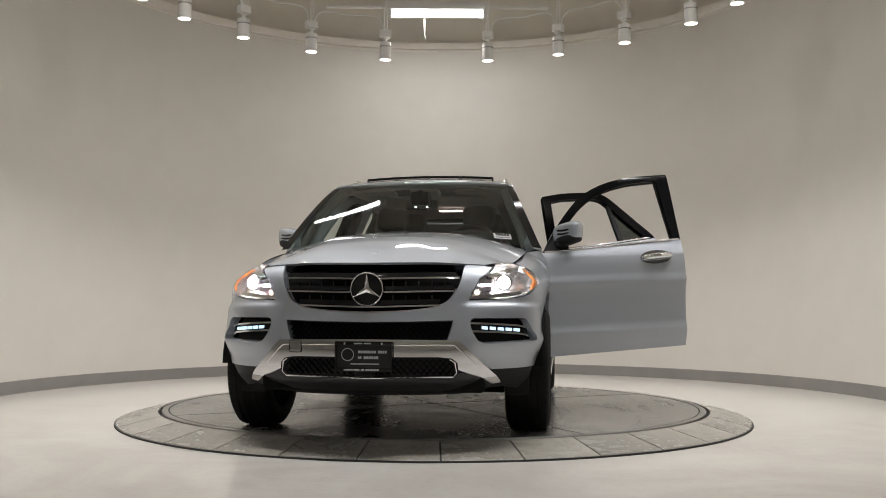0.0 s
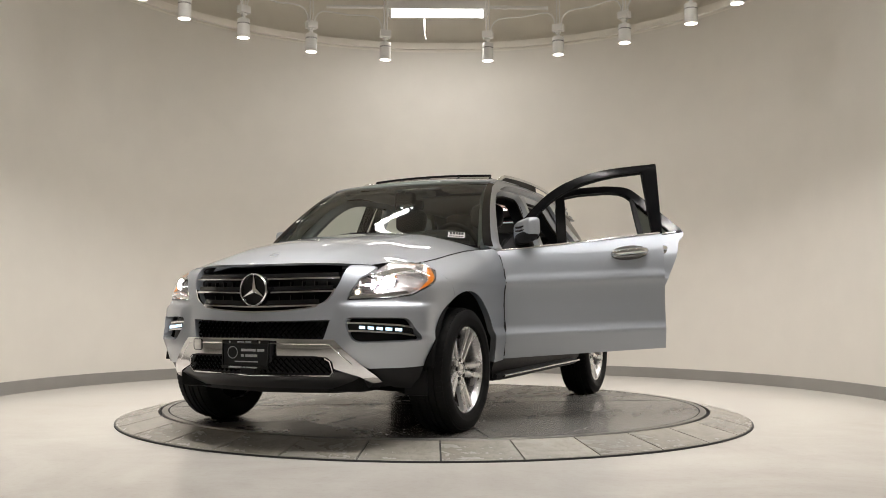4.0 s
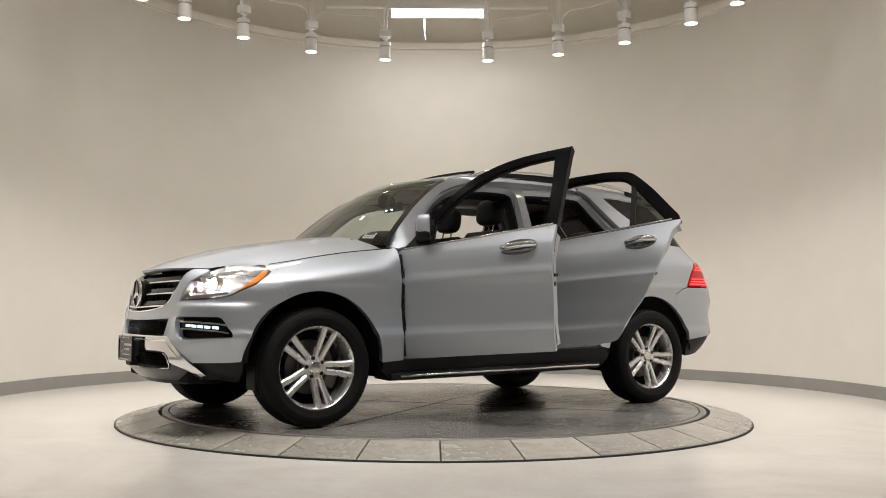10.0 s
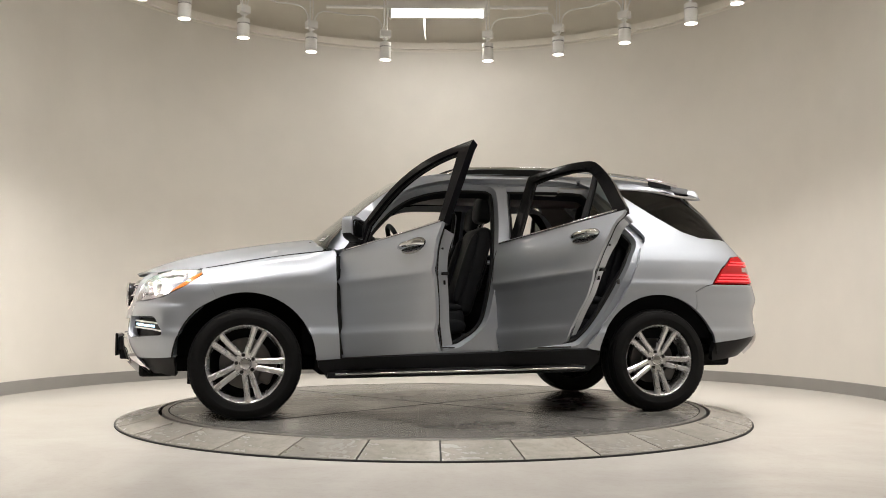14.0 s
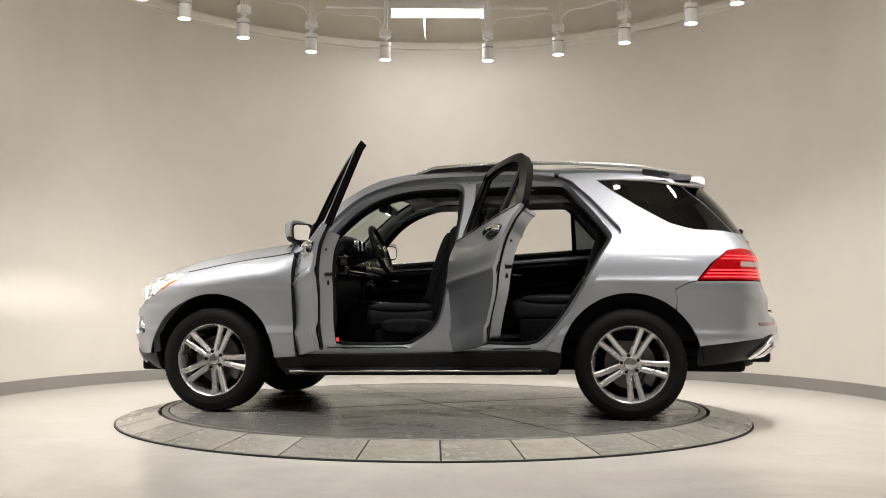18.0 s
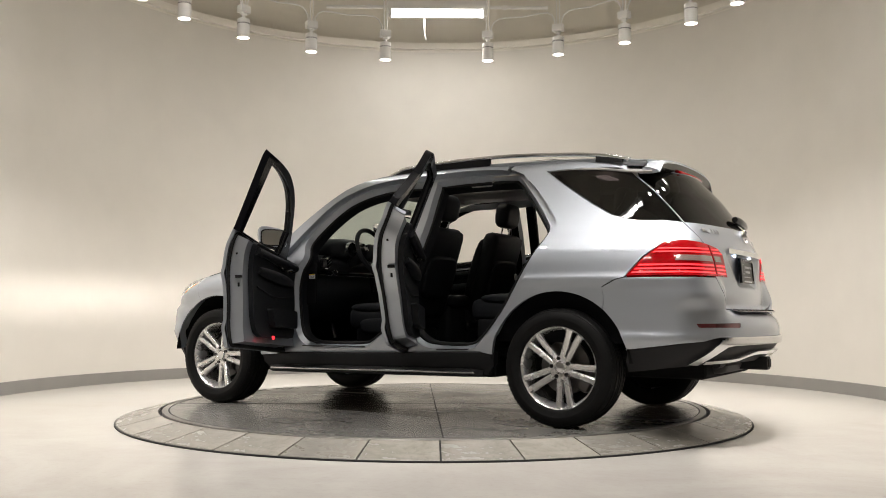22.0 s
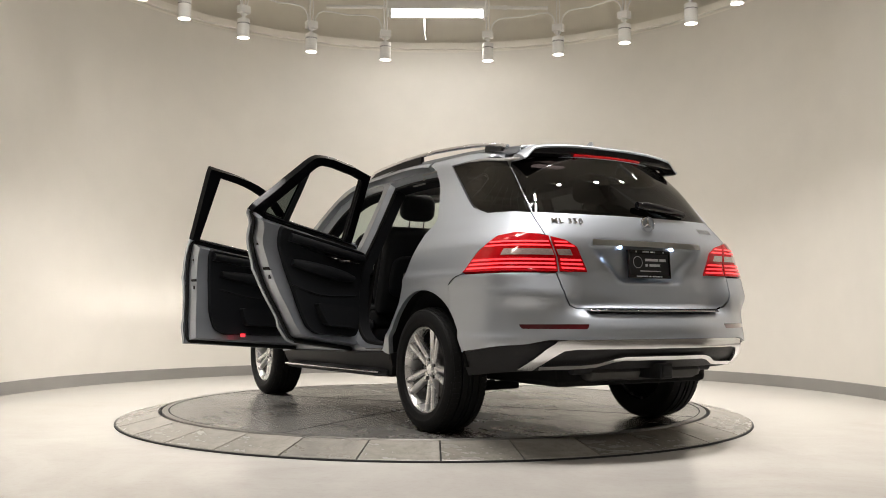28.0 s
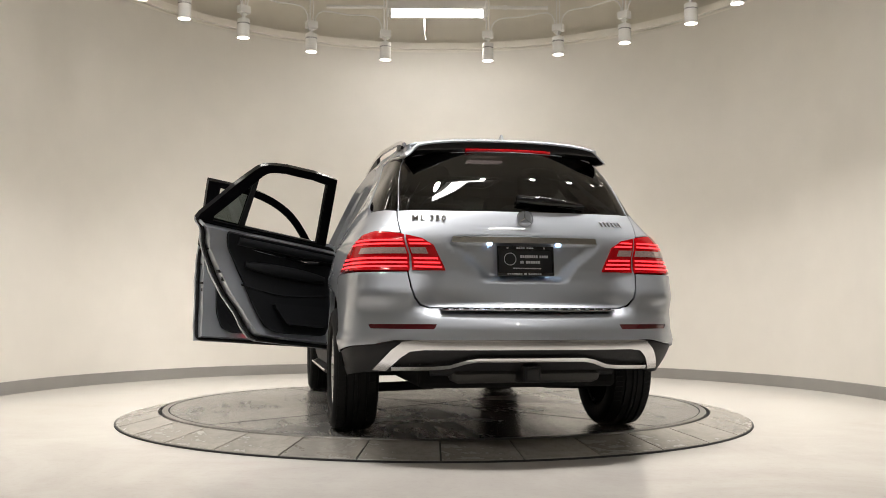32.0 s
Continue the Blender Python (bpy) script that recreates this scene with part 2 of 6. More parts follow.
def turntable_ring():
    ring = new("turntable_ring")
    tagged(ring, "fixed sloping ring of grey stone slabs round the disc", "turntable ring")
    n = 33
    a_step = 360 / n
    first = -89.2
    r0, r1, zi, zo = 2.052, 2.336, -0.002, -0.064
    seg = 6
    gap = math.degrees(0.005 / 2.2)
    verts, faces = [], []
    for k in range(seg + 1):
        w = radians(gap + (a_step - 2 * gap) * k / seg)
        c, s = math.cos(w), math.sin(w)
        for r, z in ((r0, zi - 0.05), (r0, zi - 0.003), (r0 + 0.004, zi), (r1 - 0.004, zo + 0.001), (r1, zo - 0.003), (r1, FLOOR_Z + 0.004)):
            verts.append((r * c, r * s, z))
    for k in range(seg):
        for i in range(5):
            faces.append((k * 6 + i, k * 6 + i + 1, (k + 1) * 6 + i + 1, (k + 1) * 6 + i))
    faces.append((0, 5, 4, 3, 2, 1))
    faces.append(tuple(seg * 6 + i for i in range(6)))
    first_ob = raw("slab", verts, faces, TILE, ring)
    first_ob.rotation_euler = (0, 0, radians(first))
    for k in range(1, n):
        ob = new("slab", first_ob.data)
        ob.parent = ring
        ob.rotation_euler = (0, 0, radians(first + a_step * k))
    lathe("bed", [(2.0, -0.06), (2.06, -0.012), (2.33, -0.072), (2.338, -0.072), (2.338, FLOOR_Z)], DARK, ring, seg=120)
    lathe("edge_band", [(2.338, FLOOR_Z), (2.338, -0.068), (2.345, -0.069), (2.347, FLOOR_Z)], DARK, ring, seg=120)
    return ring


def turntable_disc():
    disc = lathe("turntable_disc", [(0.0, 0.0), (0.5, 0.0), (1.0, 0.0), (1.5, 0.0), (1.975, 0.0), (1.977, -0.004), (1.983, -0.004),
                                    (1.985, 0.001), (2.024, 0.001), (2.028, -0.004), (2.028, -0.06)], [DISC, DARK, EDGE], seg=144,
                 idx=[0, 0, 0, 0, 1, 1, 1, 2, 2, 2], smooth=20)
    tagged(disc, "round grey turntable disc with worn plates under the car", "turntable")
    for a in (0, 90):
        bm = bmesh.new()
        box(bm, -1.97, 1.97, -0.003, 0.003, -0.01, 0.0012, m=pose(0, 0, 0, 0, 0, a + 34))
        part("plate_joint", bm, DARK, disc)
    return disc


def track_head(angle):
    """Track-style spot: box on a ceiling rod, knuckle and round can with a glowing face."""
    a = radians(angle)
    x, y = LAMPS[0] + SPOT_R * math.cos(a), LAMPS[1] + SPOT_R * math.sin(a)
    head = new("spot_lamp")
    head.location = (x, y, SPOT_Z)
    head.rotation_euler = (0, 0, a)
    tagged(head, "white cylindrical spot lamp hung from a conduit box, lit", "spot lamp", "ring of spot lamps")
    return head


def spot_fixture():
    head = track_head(SPOT_ANGLES[0])
    lathe("can", [(0.0, 0.215), (0.03, 0.214), (0.062, 0.205), (0.066, 0.198), (0.066, 0.160), (0.063, 0.158), (0.063, 0.146), (0.066, 0.144),
                  (0.066, 0.0), (0.062, -0.002), (0.060, 0.004)], WHITE, head, seg=32, smooth=35)
    bm = bmesh.new()
    for k in range(20):
        w = 2 * math.pi * k / 20
        box(bm, 0.060, 0.0645, -0.0065, 0.0065, 0.147, 0.157, m=Matrix.Rotation(w, 4, "Z"))
    part("vent_slots", bm, VENT, head)
    lathe("lamp_face", [(0.0, 0.003), (0.06, 0.003)], SPOT_GLOW, head, seg=32)
    bm = bmesh.new()
    cyl(bm, (0, 0, 0.21), (0, 0, 0.25), 0.018)
    box(bm, -0.02, 0.02, -0.028, 0.028, 0.245, 0.275, 0.004)
    part("knuckle", bm, WHITE, head, smooth=40)
    bm = bmesh.new()
    box(bm, -0.045, 0.045, -0.062, 0.062, 0.27, 0.35, 0.006)
    part("junction_box", bm, WHITE, head, smooth=40)
    for sgn in (-1, 1):
        bm = bmesh.new()
        cyl(bm, (0.0, sgn * 0.018, 0.345), (0.0, sgn * 0.018, 1.66), 0.008, seg=10)
        part("hanger_rod", bm, WHITE, head, smooth=40)
    for ang in SPOT_ANGLES[1:]:
        a = radians(ang)
        copy_thing(head, Matrix.Translation((LAMPS[0] + SPOT_R * math.cos(a), LAMPS[1] + SPOT_R * math.sin(a), SPOT_Z)) @ Matrix.Rotation(a, 4, "Z"))


def conduits():
    for a0, a1 in zip(SPOT_ANGLES, SPOT_ANGLES[1:] + SPOT_ANGLES[:1]):
        if abs(a0 - 102.6) < 0.1:
            continue
        d = ((a1 - a0 + 180) % 360) - 180
        pts = []
        for f, dz in ((0, 0.34), (0.01, 0.40), (0.05, 0.455), (0.12, 0.485), (0.25, 0.495), (0.5, 0.50), (0.75, 0.51), (0.88, 0.50), (0.95, 0.47),
                      (0.99, 0.41), (1.0, 0.34)):
            f2 = 0.045 + 0.91 * f
            w = radians(a0 + d * f2)
            # sweep rises towards the sides
            pts.append((LAMPS[0] + SPOT_R * math.cos(w), LAMPS[1] + SPOT_R * math.sin(w), SPOT_Z + dz + 0.008 * math.sin(f * 9)))
        tagged(tube_path("conduit", pts, 0.0095, WHITE, seg=8), "thin white bent conduit between lamp boxes", "conduit", "lamp conduits")


def tube_fixture():
    fx = new("linear_light")
    fx.location = TUBES[0]
    tagged(fx, "white linear light fixture with a lit tube diffuser", "light fixture", "linear fixtures")
    bm = bmesh.new()
    box(bm, -0.61, 0.61, -0.07, 0.10, 0.034, 0.13, 0.006)
    part("housing", bm, WHITE, fx, smooth=40)
    bm = bmesh.new()
    box(bm, -0.575, 0.575, -0.045, 0.045, -0.05, 0.030, 0.025)
    part("diffuser", bm, TUBE, fx, smooth=40)
    for s in (-1, 1):
        bm = bmesh.new()
        box(bm, s * 0.565 - 0.012, s * 0.565 + 0.012, -0.055, 0.055, -0.06, 0.06, 0.004)
        box(bm, s * 0.60 - 0.014, s * 0.60 + 0.014, -0.055, 0.055, -0.03, 0.06, 0.004)
        part("end_cap", bm, WHITE, fx, smooth=40)
        bm = bmesh.new()
        cyl(bm, (s * 0.62, 0.03, 0.085), (s * 1.34, 0.03, 0.085), 0.022, seg=14)
        cyl(bm, (s * 0.80, 0.03, 0.085), (s * 0.84, 0.03, 0.085), 0.029, seg=14)
        part("side_pipe", bm, WHITE, fx, smooth=40)
        bm = bmesh.new()
        cyl(bm, (s * 0.45, 0.03, 0.17), (s * 0.45, 0.03, 0.80), 0.008, seg=8)
        part("hanger_rod", bm, WHITE, fx, smooth=40)


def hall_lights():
    """The other linear fixtures over the booth, and the unseen hall pair added as fill."""
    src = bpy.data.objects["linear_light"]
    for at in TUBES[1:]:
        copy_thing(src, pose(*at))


booth()
turntable_ring()
DISC_OB = turntable_disc()
spot_fixture()
conduits()
tube_fixture()
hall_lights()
tube_path("pull_cord", [(-0.155, 0.03, 0.04), (-0.155, 0.03, -0.16), (-0.15, 0.03, -0.25), (-0.135, 0.03, -0.315)], 0.007, WHITE, bpy.data.objects["linear_light"], seg=8)


# ---- the car's body surface ----
from mathutils.geometry import delaunay_2d_cdt


class Table:
    """A smooth curve through a few (key, value) pairs."""

    def __init__(self, pairs, blur=0.02, step=0.005):
        k = np.array(pairs, float)
        self.a, self.step = k[0, 0], step
        g = np.arange(k[0, 0], k[-1, 0] + step, step)
        v = np.interp(g, k[:, 0], k[:, 1])
        n = max(1, int(3 * blur / step))
        w = np.exp(-0.5 * (np.arange(-n, n + 1) * step / max(blur, 1e-6)) ** 2)
        pad = np.concatenate([2 * v[0] - v[n:0:-1], v, 2 * v[-1] - v[-2:-n - 2:-1]])
        self.v = np.convolve(pad, w / w.sum(), "valid").tolist()

    def __call__(self, x):
        f = (x - self.a) / self.step
        i = int(f)
        if f <= 0:
            return self.v[0]
        if i >= len(self.v) - 1:
            return self.v[-1]
        return self.v[i] + (self.v[i + 1] - self.v[i]) * (f - i)


XF, XR, LF, LR = 0.9, -1.0, 1.4, 1.5
SF, SR = XF + 2 * LF, XR - 2 * LR
W_SIDE = Table([(0.1, 0.84), (0.25, 0.885), (0.33, 0.915), (0.40, 0.935), (0.50, 0.953), (0.562, 0.966), (0.595, 0.949), (0.75, 0.947),
                (0.86, 0.956), (0.910, 0.971), (0.926, 0.957), (1.02, 0.944), (1.08, 0.930), (1.13, 0.906), (1.17, 0.885), (1.64, 0.678),
                (1.68, 0.650), (1.72, 0.59), (1.76, 0.50)], 0.012)
X_FRONT = Table([(0.15, 2.0), (0.21, 2.10), (0.28, 2.20), (0.34, 2.265), (0.40, 2.298), (0.50, 2.310), (0.62, 2.302), (0.70, 2.290), (0.82, 2.275), (0.90, 2.255),
                 (0.95, 2.230), (0.99, 2.15), (1.04, 2.0), (1.2, 1.8)], 0.015)
X_REAR = Table([(0.2, -2.25), (0.33, -2.36), (0.40, -2.44), (0.47, -2.515), (0.525, -2.542), (0.62, -2.543), (0.68, -2.515), (0.715, -2.47), (0.73, -2.41), (0.80, -2.40),
                (0.93, -2.376), (1.05, -2.384), (1.10, -2.380), (1.16, -2.360), (1.226, -2.332), (1.294, -2.294), (1.45, -2.19), (1.62, -2.035), (1.72, -1.95)], 0.012)
X_CORNER = Table([(0.2, -2.25), (0.33, -2.36), (0.40, -2.44), (0.47, -2.515), (0.525, -2.542), (0.60, -2.545), (0.68, -2.522), (0.76, -2.482), (0.84, -2.435), (0.93, -2.386), (1.05, -2.384), (1.10, -2.380), (1.16, -2.360), (1.226, -2.332), (1.294, -2.294), (1.45, -2.19), (1.62, -2.035), (1.72, -1.95)], 0.02)
BOW_R = Table([(0.2, 0.3), (0.63, 0.30), (0.72, 0.26), (0.80, 0.14), (0.92, 0.10), (1.25, 0.15), (1.7, 0.20)])
TAPER_R = Table([(0.2, 0.02), (0.63, 0.010), (0.75, 0.02), (0.92, 0.055), (1.10, 0.088), (1.25, 0.16), (1.7, 0.13)])
SEAM_Z = Table([(0.7, 1.14), (0.87, 1.123), (0.99, 1.108), (1.207, 1.083), (1.444, 1.043), (1.74, 0.985), (1.9, 0.985), (2.4, 0.985)], 0.05)


def ease(a, b, t):
    t = min(1.0, max(0.0, (t - a) / (b - a)))
    return t * t * (3 - 2 * t)


W_INNER = Table([(0.1, 0.84), (0.25, 0.885), (0.40, 0.930), (0.56, 0.952), (0.75, 0.949), (0.90, 0.955), (1.02, 0.942), (1.08, 0.928), (1.13, 0.906), (1.17, 0.885), (1.64, 0.678),
                 (1.68, 0.650), (1.72, 0.59), (1.76, 0.50)], 0.035)
side_form = [W_SIDE]


def half_width(x, z):
    y = side_form[0](z)
    f = ease(0.78, 1.08, x)
    if f > 0:
        zt = SEAM_Z(x)
        c = min(1.25, max(0.0, (z - (zt - 0.17)) / 0.17))
        yf = min(0.962, W_SIDE(min(z, 0.9))) - 0.16 * c ** 2.1
        y = y + (yf - y) * f
    # the cabin narrows towards the rear pillars
    if x < -0.6:
        y -= 0.055 * ease(-0.60, -1.32, x) * (1 - ease(-1.50, -2.10, x)) * ease(1.16, 1.56, z)
    # fuller over the wheels
    y += 0.006 * math.exp(-((x - 1.45) / 0.45) ** 2) + 0.004 * math.exp(-((x + 1.45) / 0.5) ** 2)
    return y


def belt(s, z):
    """A point of the body's side, front or rear skin. s runs along the side and round the ends."""
    if s > SF:
        x, y = belt(2 * SF - s, z)
        return x, -y
    if s < SR:
        x, y = belt(2 * SR - s, z)
        return x, -y
    if s > XF:
        q = (s - XF) / LF
        a, b = (q, 1.0) if q <= 1 else (1.0, 2 - q)
        n = 8.0
        r = (a ** n + b ** n) ** (1 / n)
        a, b = a / r, b / r
        x = XF + (X_FRONT(z) - XF) * a - 0.28 * b * b * a * a
        return x, half_width(x, z) * b * (1 - 0.02 * a * a)
    if s < XR:
        q = (XR - s) / LR
        a, b = (q, 1.0) if q <= 1 else (1.0, 2 - q)
        n = 12.0
        r = (a ** n + b ** n) ** (1 / n)
        a, b = a / r, b / r
        w = ease(0.50, 0.68, b)
        x = XR + (X_REAR(z) * (1 - w) + X_CORNER(z) * w - XR) * a + BOW_R(z) * b * b * a * a
        return x, half_width(x, z) * b * (1 - TAPER_R(z) * a * a)
    return s, half_width(s, z)


def lift(z):
    return z + 0.012 * max(0.0, z - 0.70)


def point(s, z, off=0.0):
    x, y = belt(s, z)
    p = Vector((x, y, lift(z)))
    if off:
        p += normal(s, z) * off
    return p


def normal(s, z):
    h = 0.005
    x0, y0 = belt(s - h, z)
    x1, y1 = belt(s + h, z)
    x2, y2 = belt(s, z - h)
    x3, y3 = belt(s, z + h)
    n = Vector((x1 - x0, y1 - y0, 0)).cross(Vector((x3 - x2, y3 - y2, 2 * h)))
    if n.length < 1e-9:
        n = Vector((0, 1, 0))
    n.normalize()
    x, y = belt(s, z)
    if n.x * x * 0.25 + n.y * y < 0:
        n = -n
    return n


def find(lo, hi, f):
    flo = f(lo) > 0
    for _ in range(26):
        mid = (lo + hi) / 2
        if (f(mid) > 0) == flo:
            lo = mid
        else:
            hi = mid
    return (lo + hi) / 2


def X(x, z):
    """(s, z) of the side point with that x."""
    if x > XF:
        return (find(XF, XF + 1.6 * LF, lambda s: belt(s, z)[0] - x), z)
    if x < XR:
        return (find(XR, XR - 1.6 * LR, lambda s: x - belt(s, z)[0]), z)
    return (x, z)


def YF(y, z):
    """(s, z) of the front-end point with that y."""
    return (find(XF + 0.4 * LF, SF, lambda s: belt(s, z)[1] - y), z)


def YR(y, z):
    return (find(XR - 0.4 * LR, SR, lambda s: belt(s, z)[1] - y), z)


def mirrored(half, centre):
    """A closed outline from its left half, which runs from the centre line round to the centre line."""
    return half + [(2 * centre - s, z) for s, z in half[::-1] if abs(s - centre) > 1e-4]


def rounded(pts, r, seg=4):
    """The outline with its corners rounded off."""
    out = []
    n = len(pts)
    for i in range(n):
        p, a, b = Vector(pts[i]), Vector(pts[i - 1]), Vector(pts[(i + 1) % n])
        u, v = (a - p), (b - p)
        d = min(r, u.length * 0.45, v.length * 0.45)
        u.normalize(), v.normalize()
        p0, p1 = p + u * d, p + v * d
        for k in range(seg + 1):
            t = k / seg
            q = p0 * (1 - t) ** 2 + p * 2 * t * (1 - t) + p1 * t * t
            out.append((q.x, q.y))
    return out


def curve(pts, seg=6):
    """A smooth open line through the points."""
    out = []
    P = [Vector(p) for p in pts]
    for i in range(len(P) - 1):
        a, b, c, d = P[max(i - 1, 0)], P[i], P[i + 1], P[min(i + 2, len(P) - 1)]
        for k in range(seg):
            t = k / seg
            q = 0.5 * ((2 * b) + (c - a) * t + (2 * a - 5 * b + 4 * c - d) * t * t + (3 * b - a - 3 * c + d) * t ** 3)
            out.append(tuple(q))
    out.append(tuple(P[-1]))
    return out


def inside(pts, poly):
    x, y = pts[:, 0], pts[:, 1]
    r = np.zeros(len(pts), bool)
    for (x0, y0), (x1, y1) in zip(poly, np.roll(poly, -1, axis=0)):
        if y0 == y1:
            continue
        c = ((y0 > y) != (y1 > y)) & (x < (x1 - x0) * (y - y0) / (y1 - y0) + x0)
        r ^= c
    return r


def resample(loop, step):
    out = []
    n = len(loop)
    for i in range(n):
        a, b = loop[i], loop[(i + 1) % n]
        d = math.dist(a, b)
        k = max(1, round(d / step))
        for j in range(k):
            out.append((a[0] + (b[0] - a[0]) * j / k, a[1] + (b[1] - a[1]) * j / k))
    return out


def fill(outline, holes=(), step=0.03):
    """Triangles over an outline with holes: points, faces and the boundary loops as indices."""
    loops = [resample(outline, step * 0.8)] + [resample(h, step * 0.8) for h in holes]
    pts, edges, rings = [], [], []
    for lp in loops:
        i0 = len(pts)
        pts += lp
        ids = list(range(i0, len(pts)))
        rings.append(ids)
        edges += list(zip(ids, ids[1:] + ids[:1]))
    b = np.array(pts)
    lo, hi = b.min(0), b.max(0)
    g = np.stack(np.meshgrid(np.arange(lo[0] + step / 2, hi[0], step), np.arange(lo[1] + step / 2, hi[1], step)), -1).reshape(-1, 2)
    if len(g):
        g = g[inside(g, np.array(loops[0]))]
        for h in loops[1:]:
            if len(g):
                g = g[~inside(g, np.array(h))]
        if len(g):
            keep = np.ones(len(g), bool)
            for k in range(0, len(b), 64):
                d = ((g[:, None] - b[None, k:k + 64]) ** 2).sum(-1).min(1)
                keep &= d > (0.5 * step) ** 2
            g = g[keep]
    allp = [Vector(p) for p in pts] + [Vector(p) for p in g]
    v, _, f, orig, _, _ = delaunay_2d_cdt(allp, edges, [], 0, 1e-6)
    back = {}
    for i, o in enumerate(orig):
        for k in o:
            back[k] = i
    rings = [[back[i] for i in r] for r in rings]
    va = np.array([tuple(p) for p in v])
    cen = np.array([va[list(t)].mean(0) for t in f])
    ok = inside(cen, np.array(loops[0]))
    for h in loops[1:]:
        ok &= ~inside(cen, np.array(h))
    return va, [t for t, o in zip(f, ok) if o], rings


def panel(name, parent, outline, mat, holes=(), step=0.03, depth=0.018, off=0.0, back=False, label="", flip=False, bulge=None, open_rings=()):
    """A skin piece of the body over an outline in (s, z): its face follows the surface, its rims turn inwards."""
    va, faces, rings = fill(outline, holes, step)
    pos, nor = [], []
    for s, z in va:
        n = normal(s, z)
        o = off + (bulge(s, z) if bulge else 0.0)
        x, y = belt(s, z)
        pos.append(Vector((x, y, lift(z))) + n * o)
        if bulge:
            h = 0.006
            f = lambda a, b: point(a, b, off + bulge(a, b))
            m = (f(s + h, z) - f(s - h, z)).cross(f(s, z + h) - f(s, z - h)).normalized()
            n = m if m.dot(n) > 0 else -m
        nor.append(n)
    verts, fs, ln = list(pos), [], []
    for t in faces:
        a, b, c = (pos[i] for i in t)
        if (b - a).cross(c - a).dot(nor[t[0]]) < 0:
            t = t[::-1]
        fs.append(tuple(t))
        ln += [nor[i] for i in t]
    nb = len(verts)
    if back:
        verts += [p - n * depth for p, n in zip(pos, nor)]
        front = list(fs)
        for t in front:
            fs.append(tuple(nb + i for i in t[::-1]))
            ln += [-nor[i] for i in t[::-1]]
    if depth != 0:
        for ri, r in enumerate(rings):
            if ri in open_rings:
                continue
            base = len(verts)
            m = len(r)
            verts += [pos[i] for i in r] + [pos[i] - nor[i] * depth for i in r]
            for k in range(m):
                k2 = (k + 1) % m
                q = (base + k, base + m + k, base + m + k2, base + k2)
                nn = (verts[q[1]] - verts[q[0]]).cross(verts[q[3]] - verts[q[0]])
                if nn.length > 0:
                    nn.normalize()
                fs.append(q)
                ln += [nn] * 4
    if flip:
        verts = [Vector((v.x, -v.y, v.z)) for v in verts]
        out, ln2, k = [], [], 0
        for t in fs:
            seg = ln[k:k + len(t)]
            k += len(t)
            out.append(t[::-1])
            ln2 += [Vector((n.x, -n.y, n.z)) for n in seg[::-1]]
        fs, ln = out, ln2
    me = bpy.data.meshes.new(name)
    me.from_pydata([tuple(v) for v in verts], [], fs)
    me.shade_smooth()
    me.normals_split_custom_set([tuple(n) for n in ln])
    return link(name, me, mat, parent, label)


def sheet(name, rows, mat, parent, label="", thick=0.0, smooth=60):
    """A skin from rows of points."""
    m = len(rows[0])
    verts = [Vector(p) for r in rows for p in r]
    faces = [(i * m + j, i * m + j + 1, (i + 1) * m + j + 1, (i + 1) * m + j) for i in range(len(rows) - 1) for j in range(m - 1)]
    ob = raw(name, verts, faces, mat, parent, label, smooth=smooth)
    if thick:
        md = ob.modifiers.new("solid", "SOLIDIFY")
        md.thickness, md.offset = abs(thick), -1 if thick > 0 else 1
    return ob


# ---- car materials ----
def car_paint():
    m = material("silver_paint", (0.438, 0.470, 0.514), 0.50, 0.82, var=0.012, scale=900, big=3, coat=1.0, rvar=0.0)
    return m


PAINT = car_paint()
BLACK = material("black_plastic", (0.012, 0.012, 0.013), 0.5, spec=0.22, var=0.12, scale=40, bump=0.12, bump_scale=400)
GLOSSB = material("gloss_black", (0.008, 0.008, 0.009), 0.08, var=0)
RUBBER = material("seal_rubber", (0.010, 0.010, 0.010), 0.6, spec=0.2, var=0.1)
TYRE = material("tyre_rubber", (0.008, 0.008, 0.008), 0.62, spec=0.14, var=0.2, scale=20, bump=0.1, bump_scale=300)
CHROME = material("chrome", (0.80, 0.81, 0.82), 0.06, 1.0, var=0.01, rvar=0.02)
SATIN = material("satin_metal", (0.72, 0.72, 0.73), 0.17, 1.0, var=0.03, rvar=0.08)
DARKTRIM = material("dark_trim", (0.035, 0.035, 0.037), 0.3, 0.6, var=0.08)
SKID = material("polished_trim", (0.70, 0.70, 0.71), 0.10, 1.0, var=0.02, rvar=0.04)
ALLOY = material("alloy", (0.76, 0.755, 0.75), 0.27, 0.8, var=0.04, rvar=0.06)
BRAKE = material("brake_steel", (0.13, 0.125, 0.12), 0.4, 1.0, var=0.15)
LEATHER = material("black_leather", (0.010, 0.011, 0.013), 0.5, spec=0.22, var=0.15, scale=30, bump=0.25, bump_scale=260)
TRIMB = material("cabin_plastic", (0.009, 0.010, 0.012), 0.55, spec=0.2, var=0.12, scale=30, bump=0.15, bump_scale=300)
CARPET = material("black_carpet", (0.007, 0.007, 0.008), 0.95, spec=0.1, var=0.2, scale=80)
HEADLINER = material("grey_headliner", (0.40, 0.39, 0.375), 0.9, var=0.06, scale=60)
PILLAR = material("pillar_trim_grey", (0.20, 0.195, 0.185), 0.9, var=0.06, scale=60)
SHIELD = glass("windscreen_glass", (0.61, 0.69, 0.66))
